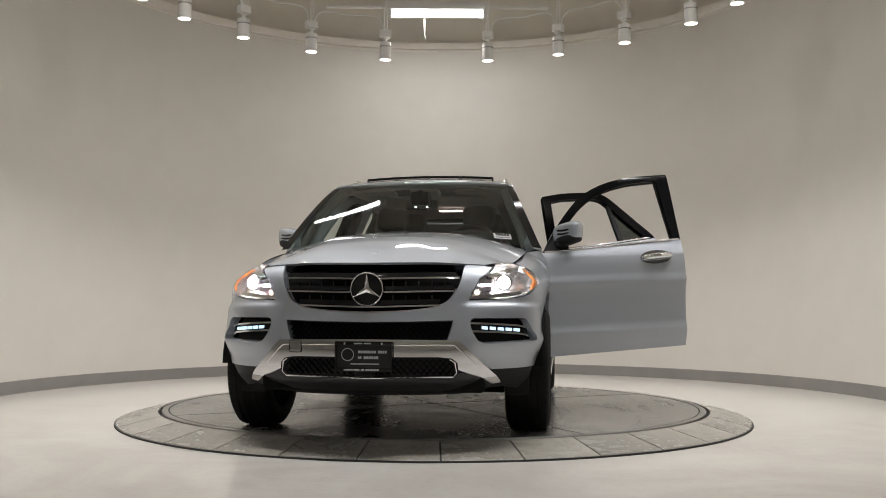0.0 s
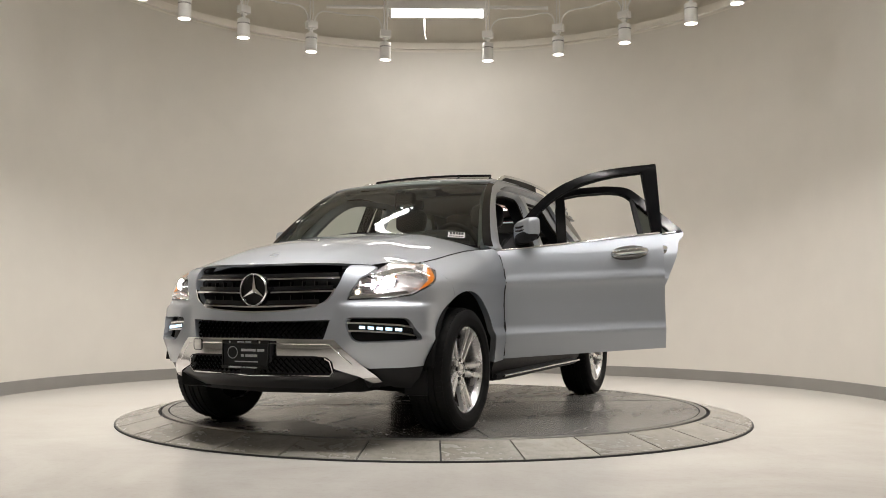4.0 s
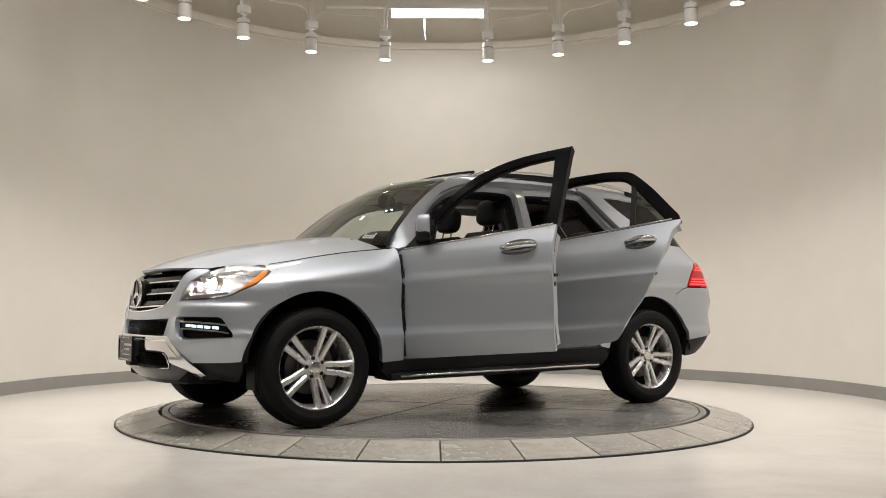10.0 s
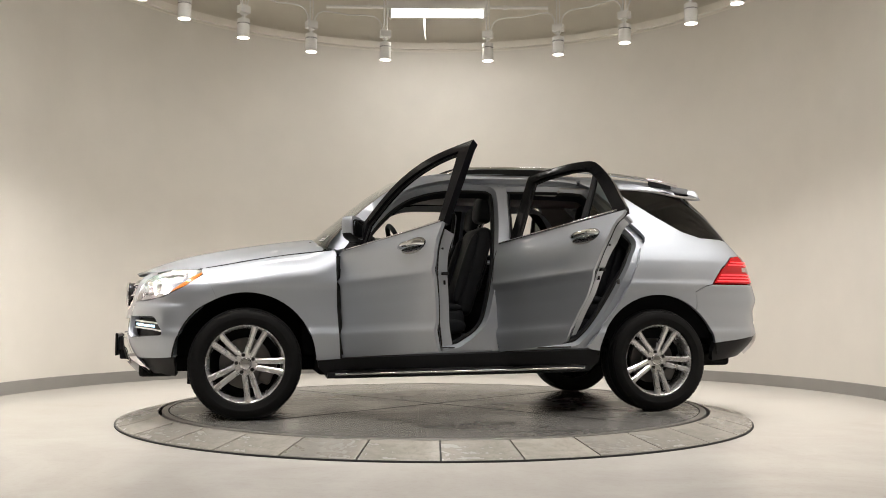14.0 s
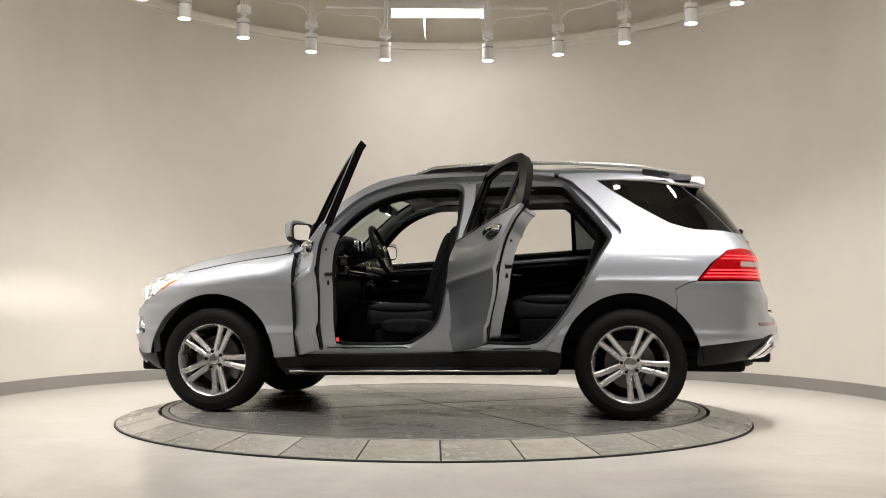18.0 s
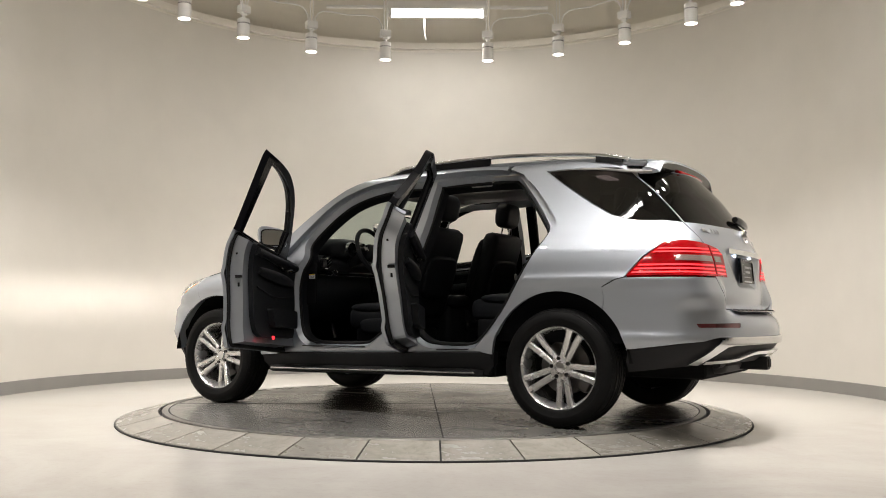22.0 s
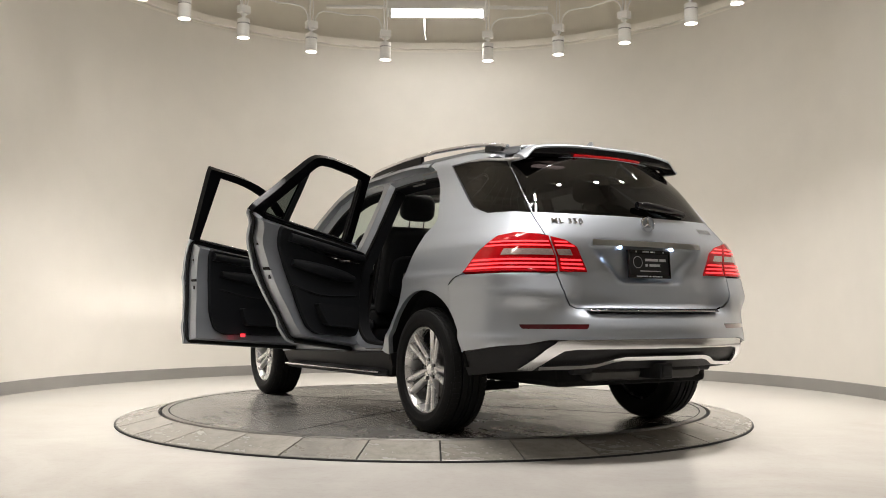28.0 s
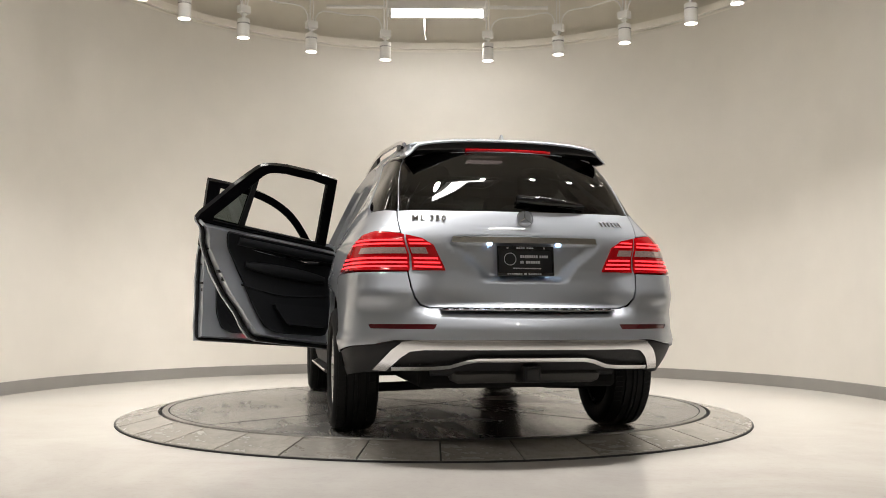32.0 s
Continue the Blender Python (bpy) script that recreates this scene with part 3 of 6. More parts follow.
FRAMEB = material("gloss_frame", (0.005, 0.005, 0.006), 0.16, spec=0.11, var=0.1, scale=30)
TINT = glass("privacy_glass", (0.030, 0.032, 0.034), 0.85)
LENS = glass("lamp_lens", (0.93, 0.94, 0.95))
REDLENS = material("red_lens", (0.42, 0.003, 0.006), 0.10, var=0.05, coat=0.35, spec=0.35)
REDGLOW = glow("red_light", (1.0, 0.035, 0.045), 1.5)
DARKRED = material("reflector_red", (0.10, 0.006, 0.010), 0.15, var=0.05, coat=1.0)
AMBER = material("amber_lens", (0.72, 0.21, 0.015), 0.15, var=0.05, coat=1.0)
BEAM = glow("headlight_beam", (1.0, 0.95, 0.86), 19000)
BULB = glow("headlight_glow", (1.0, 0.93, 0.84), 120)
SIDELIGHT = glow("position_light", (1.0, 0.80, 0.60), 5)
DRL = glow("day_light", (0.62, 0.84, 1.0), 1.5)
WELL = material("wheel_liner", (0.009, 0.009, 0.009), 0.9, spec=0.1, var=0.1)
PLATE = material("plate_black", (0.012, 0.013, 0.015), 0.3, var=0)
BARS = material("plate_print", (0.55, 0.56, 0.58), 0.4, var=0)
YELLOW = material("label_yellow", (0.75, 0.50, 0.04), 0.5, var=0)
INLAY = material("pale_inlay", (0.42, 0.41, 0.38), 0.3, 0.7, var=0.06, scale=30)
PAPER = material("white_sticker", (0.8, 0.8, 0.8), 0.5, var=0)
MIRROR = material("mirror_glass", (0.85, 0.86, 0.87), 0.02, 1.0, var=0)

car = new("car")
tagged(car, "silver mid-size SUV with two near-side doors open on a turntable", "car")

# belt line height along the side
BELT_Z = Table([(-2.2, 1.27), (-1.87, 1.272), (-1.36, 1.250), (-0.27, 1.180), (0.3, 1.137), (0.82, 1.105), (1.0, 1.10)], 0.05)
ARCH_F = (1.457, 0.373, 0.458)
ARCH_R = (-1.457, 0.373, 0.462)


def arch(c, a0, a1, r=None, n=18):
    x0, z0, rr = c
    rr = rr if r is None else r
    return [(x0 + rr * math.cos(radians(a0 + (a1 - a0) * k / n)), z0 + rr * math.sin(radians(a0 + (a1 - a0) * k / n))) for k in range(n + 1)]


# outlines of the side, in x and z
HEAD = [YF(0.545, 0.775), YF(0.562, 0.815), YF(0.598, 0.885), YF(0.66, 0.942), X(1.95, 0.978), X(1.84, 0.985), X(1.745, 0.978), X(1.732, 0.962), X(1.77, 0.930),
        X(1.86, 0.868), X(1.99, 0.803), YF(0.74, 0.782)]
GRILLE = [(SF, 0.958), YF(0.25, 0.957), YF(0.47, 0.950), YF(0.505, 0.940), YF(0.50, 0.90), YF(0.478, 0.83), YF(0.44, 0.768), YF(0.36, 0.728),
          YF(0.2, 0.708), (SF, 0.700)]
LOWG = [(SF, 0.652), YF(0.25, 0.655), YF(0.46, 0.662), YF(0.445, 0.60), YF(0.43, 0.556), (SF, 0.556)]
FOG = rounded([YF(0.535, 0.672), X(2.02, 0.672), X(1.965, 0.552), YF(0.62, 0.535), YF(0.575, 0.555)], 0.05)
FDOOR_LOW = [(0.835, 1.104), (0.845, 0.98), (0.838, 0.75), (0.822, 0.402), (-0.262, 0.430), (-0.268, 0.60), (-0.272, 0.80), (-0.278, 1.0), (-0.286, 1.179)] + [(0.28, 1.137)]
FDOOR_UP = [(0.80, 1.106)] + curve([(0.78, 1.132), (0.66, 1.282), (0.47, 1.468), (0.28, 1.576), (0.03, 1.643), (-0.322, 1.674)]) + [(-0.290, 1.179), (0.28, 1.137)]
FGLASS = [(0.60, 1.124)] + curve([(0.60, 1.275), (0.44, 1.428), (0.26, 1.530), (0.03, 1.594), (-0.215, 1.620)]) + [(-0.230, 1.180), (0.28, 1.142)]
RDOOR_LOW = [(-0.294, 1.181), (-0.288, 1.0), (-0.282, 0.80), (-0.278, 0.60), (-0.272, 0.434), (-0.86, 0.458)] + \
    curve([(-0.91, 0.475), (-0.955, 0.53), (-1.03, 0.64), (-1.14, 0.765), (-1.25, 0.925), (-1.345, 1.08), (-1.392, 1.175), X(-1.390, 1.22), X(-1.402, 1.25)])
RDOOR_UP = [(-0.395, 1.188), (-0.425, 1.50), (-0.440, 1.640), (-0.62, 1.662)] + curve([(-0.84, 1.665), (-0.98, 1.650), X(-1.07, 1.612), X(-1.19, 1.50), X(-1.285, 1.395), X(-1.385, 1.285)]) + [X(-1.402, 1.25)]
RGLASS = [(-0.465, 1.196)] + [(-0.505, 1.592), (-0.62, 1.608)] + curve([(-0.84, 1.612), (-0.97, 1.595), X(-1.06, 1.530), X(-1.17, 1.41), X(-1.285, 1.285)]) + [X(-1.29, 1.250)]
QGLASS = curve([X(-1.262, 1.622), X(-1.50, 1.628), X(-1.72, 1.618), YR(0.585, 1.590)], 4) + curve([YR(0.60, 1.55), YR(0.645, 1.36), YR(0.662, 1.252)], 4) + \
    curve([X(-2.08, 1.264), X(-1.90, 1.270), X(-1.75, 1.312), X(-1.53, 1.444), X(-1.262, 1.622)], 5)[:-1]


# ---- painted skins ----
def skins():
    # front bumper cover, one piece across the nose
    half = GRILLE[:2:-1] + [YF(0.508, 0.944), YF(0.512, 0.968), YF(0.58, 0.968), YF(0.650, 0.950), YF(0.590, 0.887), YF(0.555, 0.817), YF(0.540, 0.768), YF(0.74, 0.776), X(1.985, 0.797), X(1.855, 0.862), X(1.765, 0.924),
            X(1.735, 0.945), X(1.64, 0.80)] + [X(*p) for p in arch(ARCH_F, 64, 5, n=12)] + [X(1.90, 0.412), X(2.0, 0.405), YF(0.66, 0.40), YF(0.62, 0.42), YF(0.49, 0.552), (SF, 0.555)]
    outline = mirrored(half, SF)
    lg = mirrored(LOWG, SF)
    fog_r = [(2 * SF - s, z) for s, z in FOG]

    def shoulder(s, z):
        # the cover swells out round the side intakes, below a crease under the headlights
        x, y = belt(s, z)
        return 0.026 * ease(0.770, 0.722, z) * ease(0.43, 0.58, z) * ease(0.47, 0.60, abs(y)) * ease(1.80, 1.98, x)
    panel("front_bumper", car, outline, PAINT, [lg, FOG, fog_r], step=0.024, depth=0.05, bulge=shoulder)
    # lower black apron
    half = [(SF, 0.49), YF(0.44, 0.49), YF(0.58, 0.40), YF(0.67, 0.395), X(2.0, 0.401), X(1.912, 0.408), X(1.908, 0.34), X(1.905, 0.275), X(1.98, 0.282), YF(0.72, 0.290),
            YF(0.48, 0.272), (SF, 0.258)]
    panel("front_apron", car, mirrored(half, SF), BLACK, step=0.04, depth=0.03, off=-0.012)
    for flip in (False, True):
        e = 0.0 if flip else 0.018
        f = [X(1.735, 0.945), X(1.745, 0.982)] + curve([X(1.74, 0.990), X(1.60, 1.015), X(1.444, 1.043), X(1.207, 1.083), X(0.99, 1.107), X(0.885, 1.123)], 4) + \
            [(0.855 + e, 1.10), (0.857 + e, 0.98), (0.85 + e, 0.75), (0.822 + e, 0.395)] + [X(0.99, 0.385)] + [X(*p) for p in arch(ARCH_F, 178, 64, n=22)] + [X(1.64, 0.80)]
        panel("fender", car, f, PAINT, step=0.028, depth=0.04, flip=flip)
        q = [(-1.403, 1.175)] + [X(-1.400, 1.222), X(-1.411, 1.255)] + [X(-1.395, 1.29), X(-1.295, 1.402), X(-1.20, 1.508), X(-1.08, 1.62)] + [X(-0.98, 1.662), X(-1.0, 1.695), X(-1.3, 1.70), X(-1.6, 1.695), X(-1.80, 1.675), YR(0.56, 1.64)] + \
            [YR(0.585, 1.600), X(-1.72, 1.625), X(-1.50, 1.635), X(-1.245, 1.629), X(-1.52, 1.437), X(-1.74, 1.305), X(-1.89, 1.262), X(-2.08, 1.256), YR(0.664, 1.245)] + \
            [YR(0.668, 1.205), YR(0.659, 1.12), X(-2.19, 1.134), X(-2.095, 1.118), X(-1.99, 1.036), X(-1.89, 0.915)] + [X(-1.84, 0.905), X(-1.75, 0.86)] + \
            [X(*p) for p in arch(ARCH_R, 130, 8, n=24)] + [(-0.93, 0.448), (-0.905, 0.46)] + [(-0.965, 0.53), (-1.04, 0.64), (-1.15, 0.765), (-1.26, 0.925), (-1.355, 1.08)]
        panel("quarter_panel", car, q, PAINT, step=0.028, depth=0.03, flip=flip)
        # roof side: windscreen pillar and rail over the doors
        outer = curve([(0.93, 1.135), (0.88, 1.205), (0.71, 1.375), (0.50, 1.54), (0.33, 1.632), (0.1, 1.682), (-0.5, 1.705), (-0.95, 1.70)], 5)
        inner = curve([(-0.955, 1.655), (-0.84, 1.668), (-0.60, 1.676), (-0.285, 1.668), (0.03, 1.649), (0.285, 1.591), (0.475, 1.493), (0.668, 1.302), (0.805, 1.135)], 5) + [(0.86, 1.118)]
        panel("roof_rail_panel", car, outer + inner, PAINT, step=0.022, depth=0.05, flip=flip)
        # sill and step
        sl = [(0.99, 0.378), (0.80, 0.397), (-0.93, 0.445), X(-1.01, 0.44), X(-1.0, 0.36), (-0.95, 0.30), (0.93, 0.28), (0.985, 0.33)]
        panel("sill", car, sl, BLACK, step=0.05, depth=0.06, off=-0.006, flip=flip)
    # rear bumper
    half = [(SR, 0.722), YR(0.52, 0.724), YR(0.570, 0.739), YR(0.601, 0.777), YR(0.619, 0.833), YR(0.630, 0.912), X(-1.89, 0.910), X(-1.84, 0.898), X(-1.752, 0.855)] + \
        [X(*p) for p in arch(ARCH_R, 131, 166, n=8)] + [X(-1.90, 0.490), X(-2.2, 0.528), YR(0.80, 0.54), YR(0.70, 0.562), (SR, 0.565)]
    refl = rounded([YR(0.826, 0.643), YR(0.49, 0.645), YR(0.505, 0.618), YR(0.815, 0.620)], 0.008, 2)
    refl_r = [(2 * SR - s, z) for s, z in refl]
    panel("rear_bumper", car, mirrored(half, SR), PAINT, [refl, refl_r], step=0.028, depth=0.03)
    panel("rear_reflector", car, refl, DARKRED, step=0.03, depth=0.01, off=-0.003, label="dark red reflector strip")
    panel("rear_reflector", car, refl_r, DARKRED, step=0.03, depth=0.01, off=-0.003, label="dark red reflector strip")
    half = [(SR, 0.556), YR(0.69, 0.556), YR(0.80, 0.534), X(-2.2, 0.522), X(-1.905, 0.484), X(-1.89, 0.42), X(-1.90, 0.352), YR(0.84, 0.375), YR(0.6, 0.392), (SR, 0.395)]
    panel("rear_apron", car, mirrored(half, SR), BLACK, step=0.04, depth=0.05, off=-0.012)
    # tailgate with its window
    half = [(SR, 1.605), YR(0.40, 1.603), YR(0.575, 1.585), YR(0.597, 1.55), YR(0.642, 1.36), YR(0.657, 1.252), YR(0.662, 1.205), YR(0.653, 1.115), YR(0.629, 0.99), YR(0.622, 0.905),
            YR(0.611, 0.835), YR(0.592, 0.782), YR(0.562, 0.746), YR(0.515, 0.731), (SR, 0.728)]
    gw = [(SR, 1.6042), YR(0.40, 1.602), YR(0.574, 1.5842), YR(0.5958, 1.55), YR(0.6405, 1.36), YR(0.6548, 1.245), YR(0.35, 1.238), (SR, 1.236)]

    def dent(s, z):
        y = abs(belt(s, z)[1])
        e = 0.40 - 0.17 * ease(1.07, 0.88, z)
        return -0.035 * ease(e + 0.03, e - 0.06, y) * ease(0.855, 0.905, z) * ease(1.095, 1.065, z)
    panel("tailgate", car, mirrored(half, SR), PAINT, [mirrored(gw, SR)], step=0.022, depth=0.03, bulge=dent)
    panel("rear_window", car, mirrored(gw, SR), TINT, step=0.05, depth=0.004, off=-0.004, label="dark tinted rear window")
    for flip in (False, True):
        panel("quarter_window", car, QGLASS, TINT, step=0.05, depth=0.004, off=-0.003, flip=flip, label="dark tinted quarter window")


skins()


def hood():
    rows = []
    zc = Table([(0.9, 1.243), (1.05, 1.243), (1.16, 1.230), (1.375, 1.200), (1.59, 1.166), (1.805, 1.124), (2.018, 1.060), (2.12, 1.022), (2.20, 0.988), (2.26, 0.960)], 0.02)
    ys = Table([(0.8, 0.815), (0.95, 0.81), (1.3, 0.795), (1.6, 0.765), (1.74, 0.735), (1.9, 0.69), (2.1, 0.585), (2.26, 0.50)], 0.03)
    n, m = 36, 40
    for i in range(n + 1):
        u = i / n
        row = []
        for j in range(m + 1):
            v = -1 + 2 * j / m
            xb = 0.93 + 0.10 * (1 - v * v)
            xf = 2.232 - 0.19 * abs(v) ** 2.2
            x = xb + (xf - xb) * u
            yy = ys(x) * v
            ze = lift(SEAM_Z(x)) - 0.002
            if x > 1.74:
                ze = min(ze, 0.985 - 0.03 * ease(1.9, 2.15, x))
            c = zc(x + 0.10 * v * v * u)
            z = ze + (c - ze) * (1 - abs(v) ** 2.6)
            # two soft ribs
            z += 0.006 * math.exp(-((abs(v) - 0.55) / 0.10) ** 2) * ease(1.0, 0.8, u)
            row.append((x, yy, z))
        rows.append(row)
    rows.append([(x - 0.012, y, z - 0.012) for x, y, z in rows[-1]])
    sheet("hood", rows, PAINT, car, smooth=40)


hood()


def roof():
    ye = Table([(-2.1, 0.54), (-1.9, 0.562), (-1.6, 0.570), (-1.25, 0.578), (-0.95, 0.612), (-0.5, 0.622), (0.1, 0.632), (0.36, 0.660)], 0.03)
    ze = Table([(-2.1, 1.635), (-1.9, 1.658), (-1.6, 1.690), (-1.3, 1.708), (-0.5, 1.716), (0.1, 1.693), (0.33, 1.645), (0.40, 1.61)], 0.03)
    n, m = 48, 28
    verts, faces = [], []
    for i in range(n + 1):
        for j in range(m + 1):
            v = -1 + 2 * j / m
            x0 = 0.325 + 0.085 * (1 - v * v)
            x1 = -1.905 - 0.04 * (1 - v * v)
            x = x0 + (x1 - x0) * i / n
            verts.append((x, ye(x) * v, ze(x) + 0.034 * (1 - v * v)))
    for side, j in ((-1, 0), (1, m)):
        k = len(verts)
        verts += [(verts[i * (m + 1) + j][0], verts[i * (m + 1) + j][1] - side * 0.002, verts[i * (m + 1) + j][2] - 0.028) for i in range(n + 1)]
        faces += [(i * (m + 1) + j, (i + 1) * (m + 1) + j, k + i + 1, k + i) for i in range(n)]
    hole = lambda i, j: 7 <= i <= 17 and 5 <= j <= m - 6
    for i in range(n):
        for j in range(m):
            if not hole(i, j):
                faces.append((i * (m + 1) + j, i * (m + 1) + j + 1, (i + 1) * (m + 1) + j + 1, (i + 1) * (m + 1) + j))
    ob = raw("roof", verts, faces, PAINT, car, smooth=60)
    md = ob.modifiers.new("solid", "SOLIDIFY")
    md.thickness, md.offset = 0.018, 1
    # sunroof glass slid back over the roof
    rows = []
    for i in range(11):
        x = -0.50 - 0.74 * i / 10
        rows.append([(x, 0.47 * v, ze(x) + 0.045 * (1 - (0.47 * v / 0.6) ** 2) + 0.022) for v in np.linspace(-1, 1, 13)])
    sheet("sunroof_panel", rows, GLOSSB, car, "dark glass sunroof panel slid open", thick=0.014)
    # wind deflector raised at the opening's front edge
    defl = []
    for top in (0, 1):
        defl.append([(0.055 - 0.05 * top - 0.05 * v * v, 0.50 * v, 1.717 - 0.010 * v * v + 0.056 * top) for v in np.linspace(-1, 1, 21)])
    top_pts = [Vector(p) for p in defl[1]]
    bot_pts = [Vector(p) for p in defl[0]]
    tube_path("deflector_bar", top_pts, 0.009, BLACK, car)
    tube_path("deflector_bar", bot_pts, 0.006, BLACK, car)
    sheet("deflector_net", [bot_pts, top_pts], glass("net", (0.50, 0.48, 0.46), 0.2, 0.5), car, "black mesh wind deflector")
    for k in (0, 5, 10, 15, 20):
        tube_path("deflector_post", [bot_pts[k], top_pts[k]], 0.008, BLACK, car, seg=6)
    for s in (-1, 1):
        tube_path("deflector_arm", [(-0.045, s * 0.50, 1.740), (-0.25, s * 0.50, 1.722)], 0.008, BLACK, car, seg=6)
    # roof rails
    for s in (-1, 1):
        pts = curve([(0.06, 1.700), (-0.03, 1.736), (-0.13, 1.757), (-0.54, 1.774), (-0.95, 1.771), (-1.35, 1.752), (-1.62, 1.722), (-1.80, 1.684)], 5)
        tube_path("roof_rail", [(x, s * (0.600 - 0.03 * ease(-0.9, -1.4, x)), z) for i, (x, z) in enumerate(pts)], 0.0135, SATIN, car, "satin aluminium roof rail", seg=12)
        zr = Table([(-z0, z1) for z0, z1 in pts], 0.01)
        for nm, xa, xb in (("rail_base", 0.02, -0.80), ("rail_foot", -1.57, -1.75)):
            xs = np.linspace(xa, xb, 14)
            vs, fs = [], []
            for x in xs:
                yy = 0.600 - 0.03 * ease(-0.9, -1.4, x)
                for dy, z in ((-0.011, zr(-x) - 0.006), (0.009, zr(-x) - 0.006), (0.014, ze(x) - 0.01), (-0.014, ze(x) - 0.01)):
                    vs.append((x, s * (yy + dy), z))
            for k in range(13):
                for e in range(4):
                    fs.append((k * 4 + e, k * 4 + (e + 1) % 4, k * 4 + 4 + (e + 1) % 4, k * 4 + 4 + e))
            fs += [(0, 1, 2, 3), (52, 53, 54, 55)]
            raw(nm, vs, fs, BLACK, car, "black plastic rail base")
    # spoiler over the rear window: silver top and ends, black rear face with the brake light
    def section(v):
        w = v * v
        tip = ease(0.86, 1.0, abs(v))
        zt = 1.696 - 0.046 * abs(v) ** 3.2 - 0.050 * tip
        h = 0.090 - 0.034 * abs(v) ** 3 - 0.032 * tip
        x0, xr, y = -1.895 - 0.04 * (1 - w), -2.022 + 0.026 * w, (0.570 + 0.018 * w) * v
        z0 = ze(x0) + 0.034 * (1 - w) + 0.004 - 0.040 * tip
        top = [(x0, z0), (x0 * 0.6 + xr * 0.4, z0 * 0.6 + zt * 0.4 + 0.003), (xr + 0.025, zt + 0.002), (xr + 0.008, zt - 0.004), (xr, zt - 0.013), (xr + 0.001, zt - 0.022)]
        back = [top[-1], (xr + 0.006, zt - h * 0.6), (xr + 0.018, zt - h * 0.9), (xr + 0.05, zt - h), (x0 + 0.03, zt - h * 0.8)]
        return [(x, y, z) for x, z in top], [(x, y, z) for x, z in back]
    cuts = [section(v) for v in [-1, -0.985, -0.97, -0.95, -0.93, -0.91, *np.linspace(-0.88, 0.88, 25), 0.91, 0.93, 0.95, 0.97, 0.985, 1]]
    sp = sheet("spoiler", [c[0] for c in cuts], PAINT, car, "silver roof spoiler with a black rear face", smooth=40)
    sheet("spoiler_face", [c[1] for c in cuts], GLOSSB, sp, smooth=50)
    for c in (cuts[0], cuts[-1]):
        ring = c[0] + c[1][1:]
        raw("spoiler_end", ring, [tuple(range(len(ring)))], PAINT, sp)
    rows = []
    for zz in (0.0, 1.0):
        rows.append([(-2.025 + 0.030 * (v * 0.43) ** 2 + 0.016 * (1 - zz), 0.25 * v, 1.615 + 0.022 * zz - 0.004 * v * v) for v in np.linspace(-1, 1, 13)])
    sheet("brake_light", rows, REDLENS, car, "slim red third brake light", thick=0.01)
    v = [(-1.80, 0.014, 1.712), (-1.80, -0.014, 1.712), (-1.89, -0.013, 1.700), (-1.89, 0.013, 1.700), (-1.858, 0.004, 1.752), (-1.858, -0.004, 1.752), (-1.878, -0.003, 1.751), (-1.878, 0.003, 1.751)]
    f = [(0, 1, 5, 4), (1, 2, 6, 5), (2, 3, 7, 6), (3, 0, 4, 7), (4, 5, 6, 7), (0, 3, 2, 1)]
    raw("roof_antenna", v, f, PAINT, car, smooth=60)


roof()


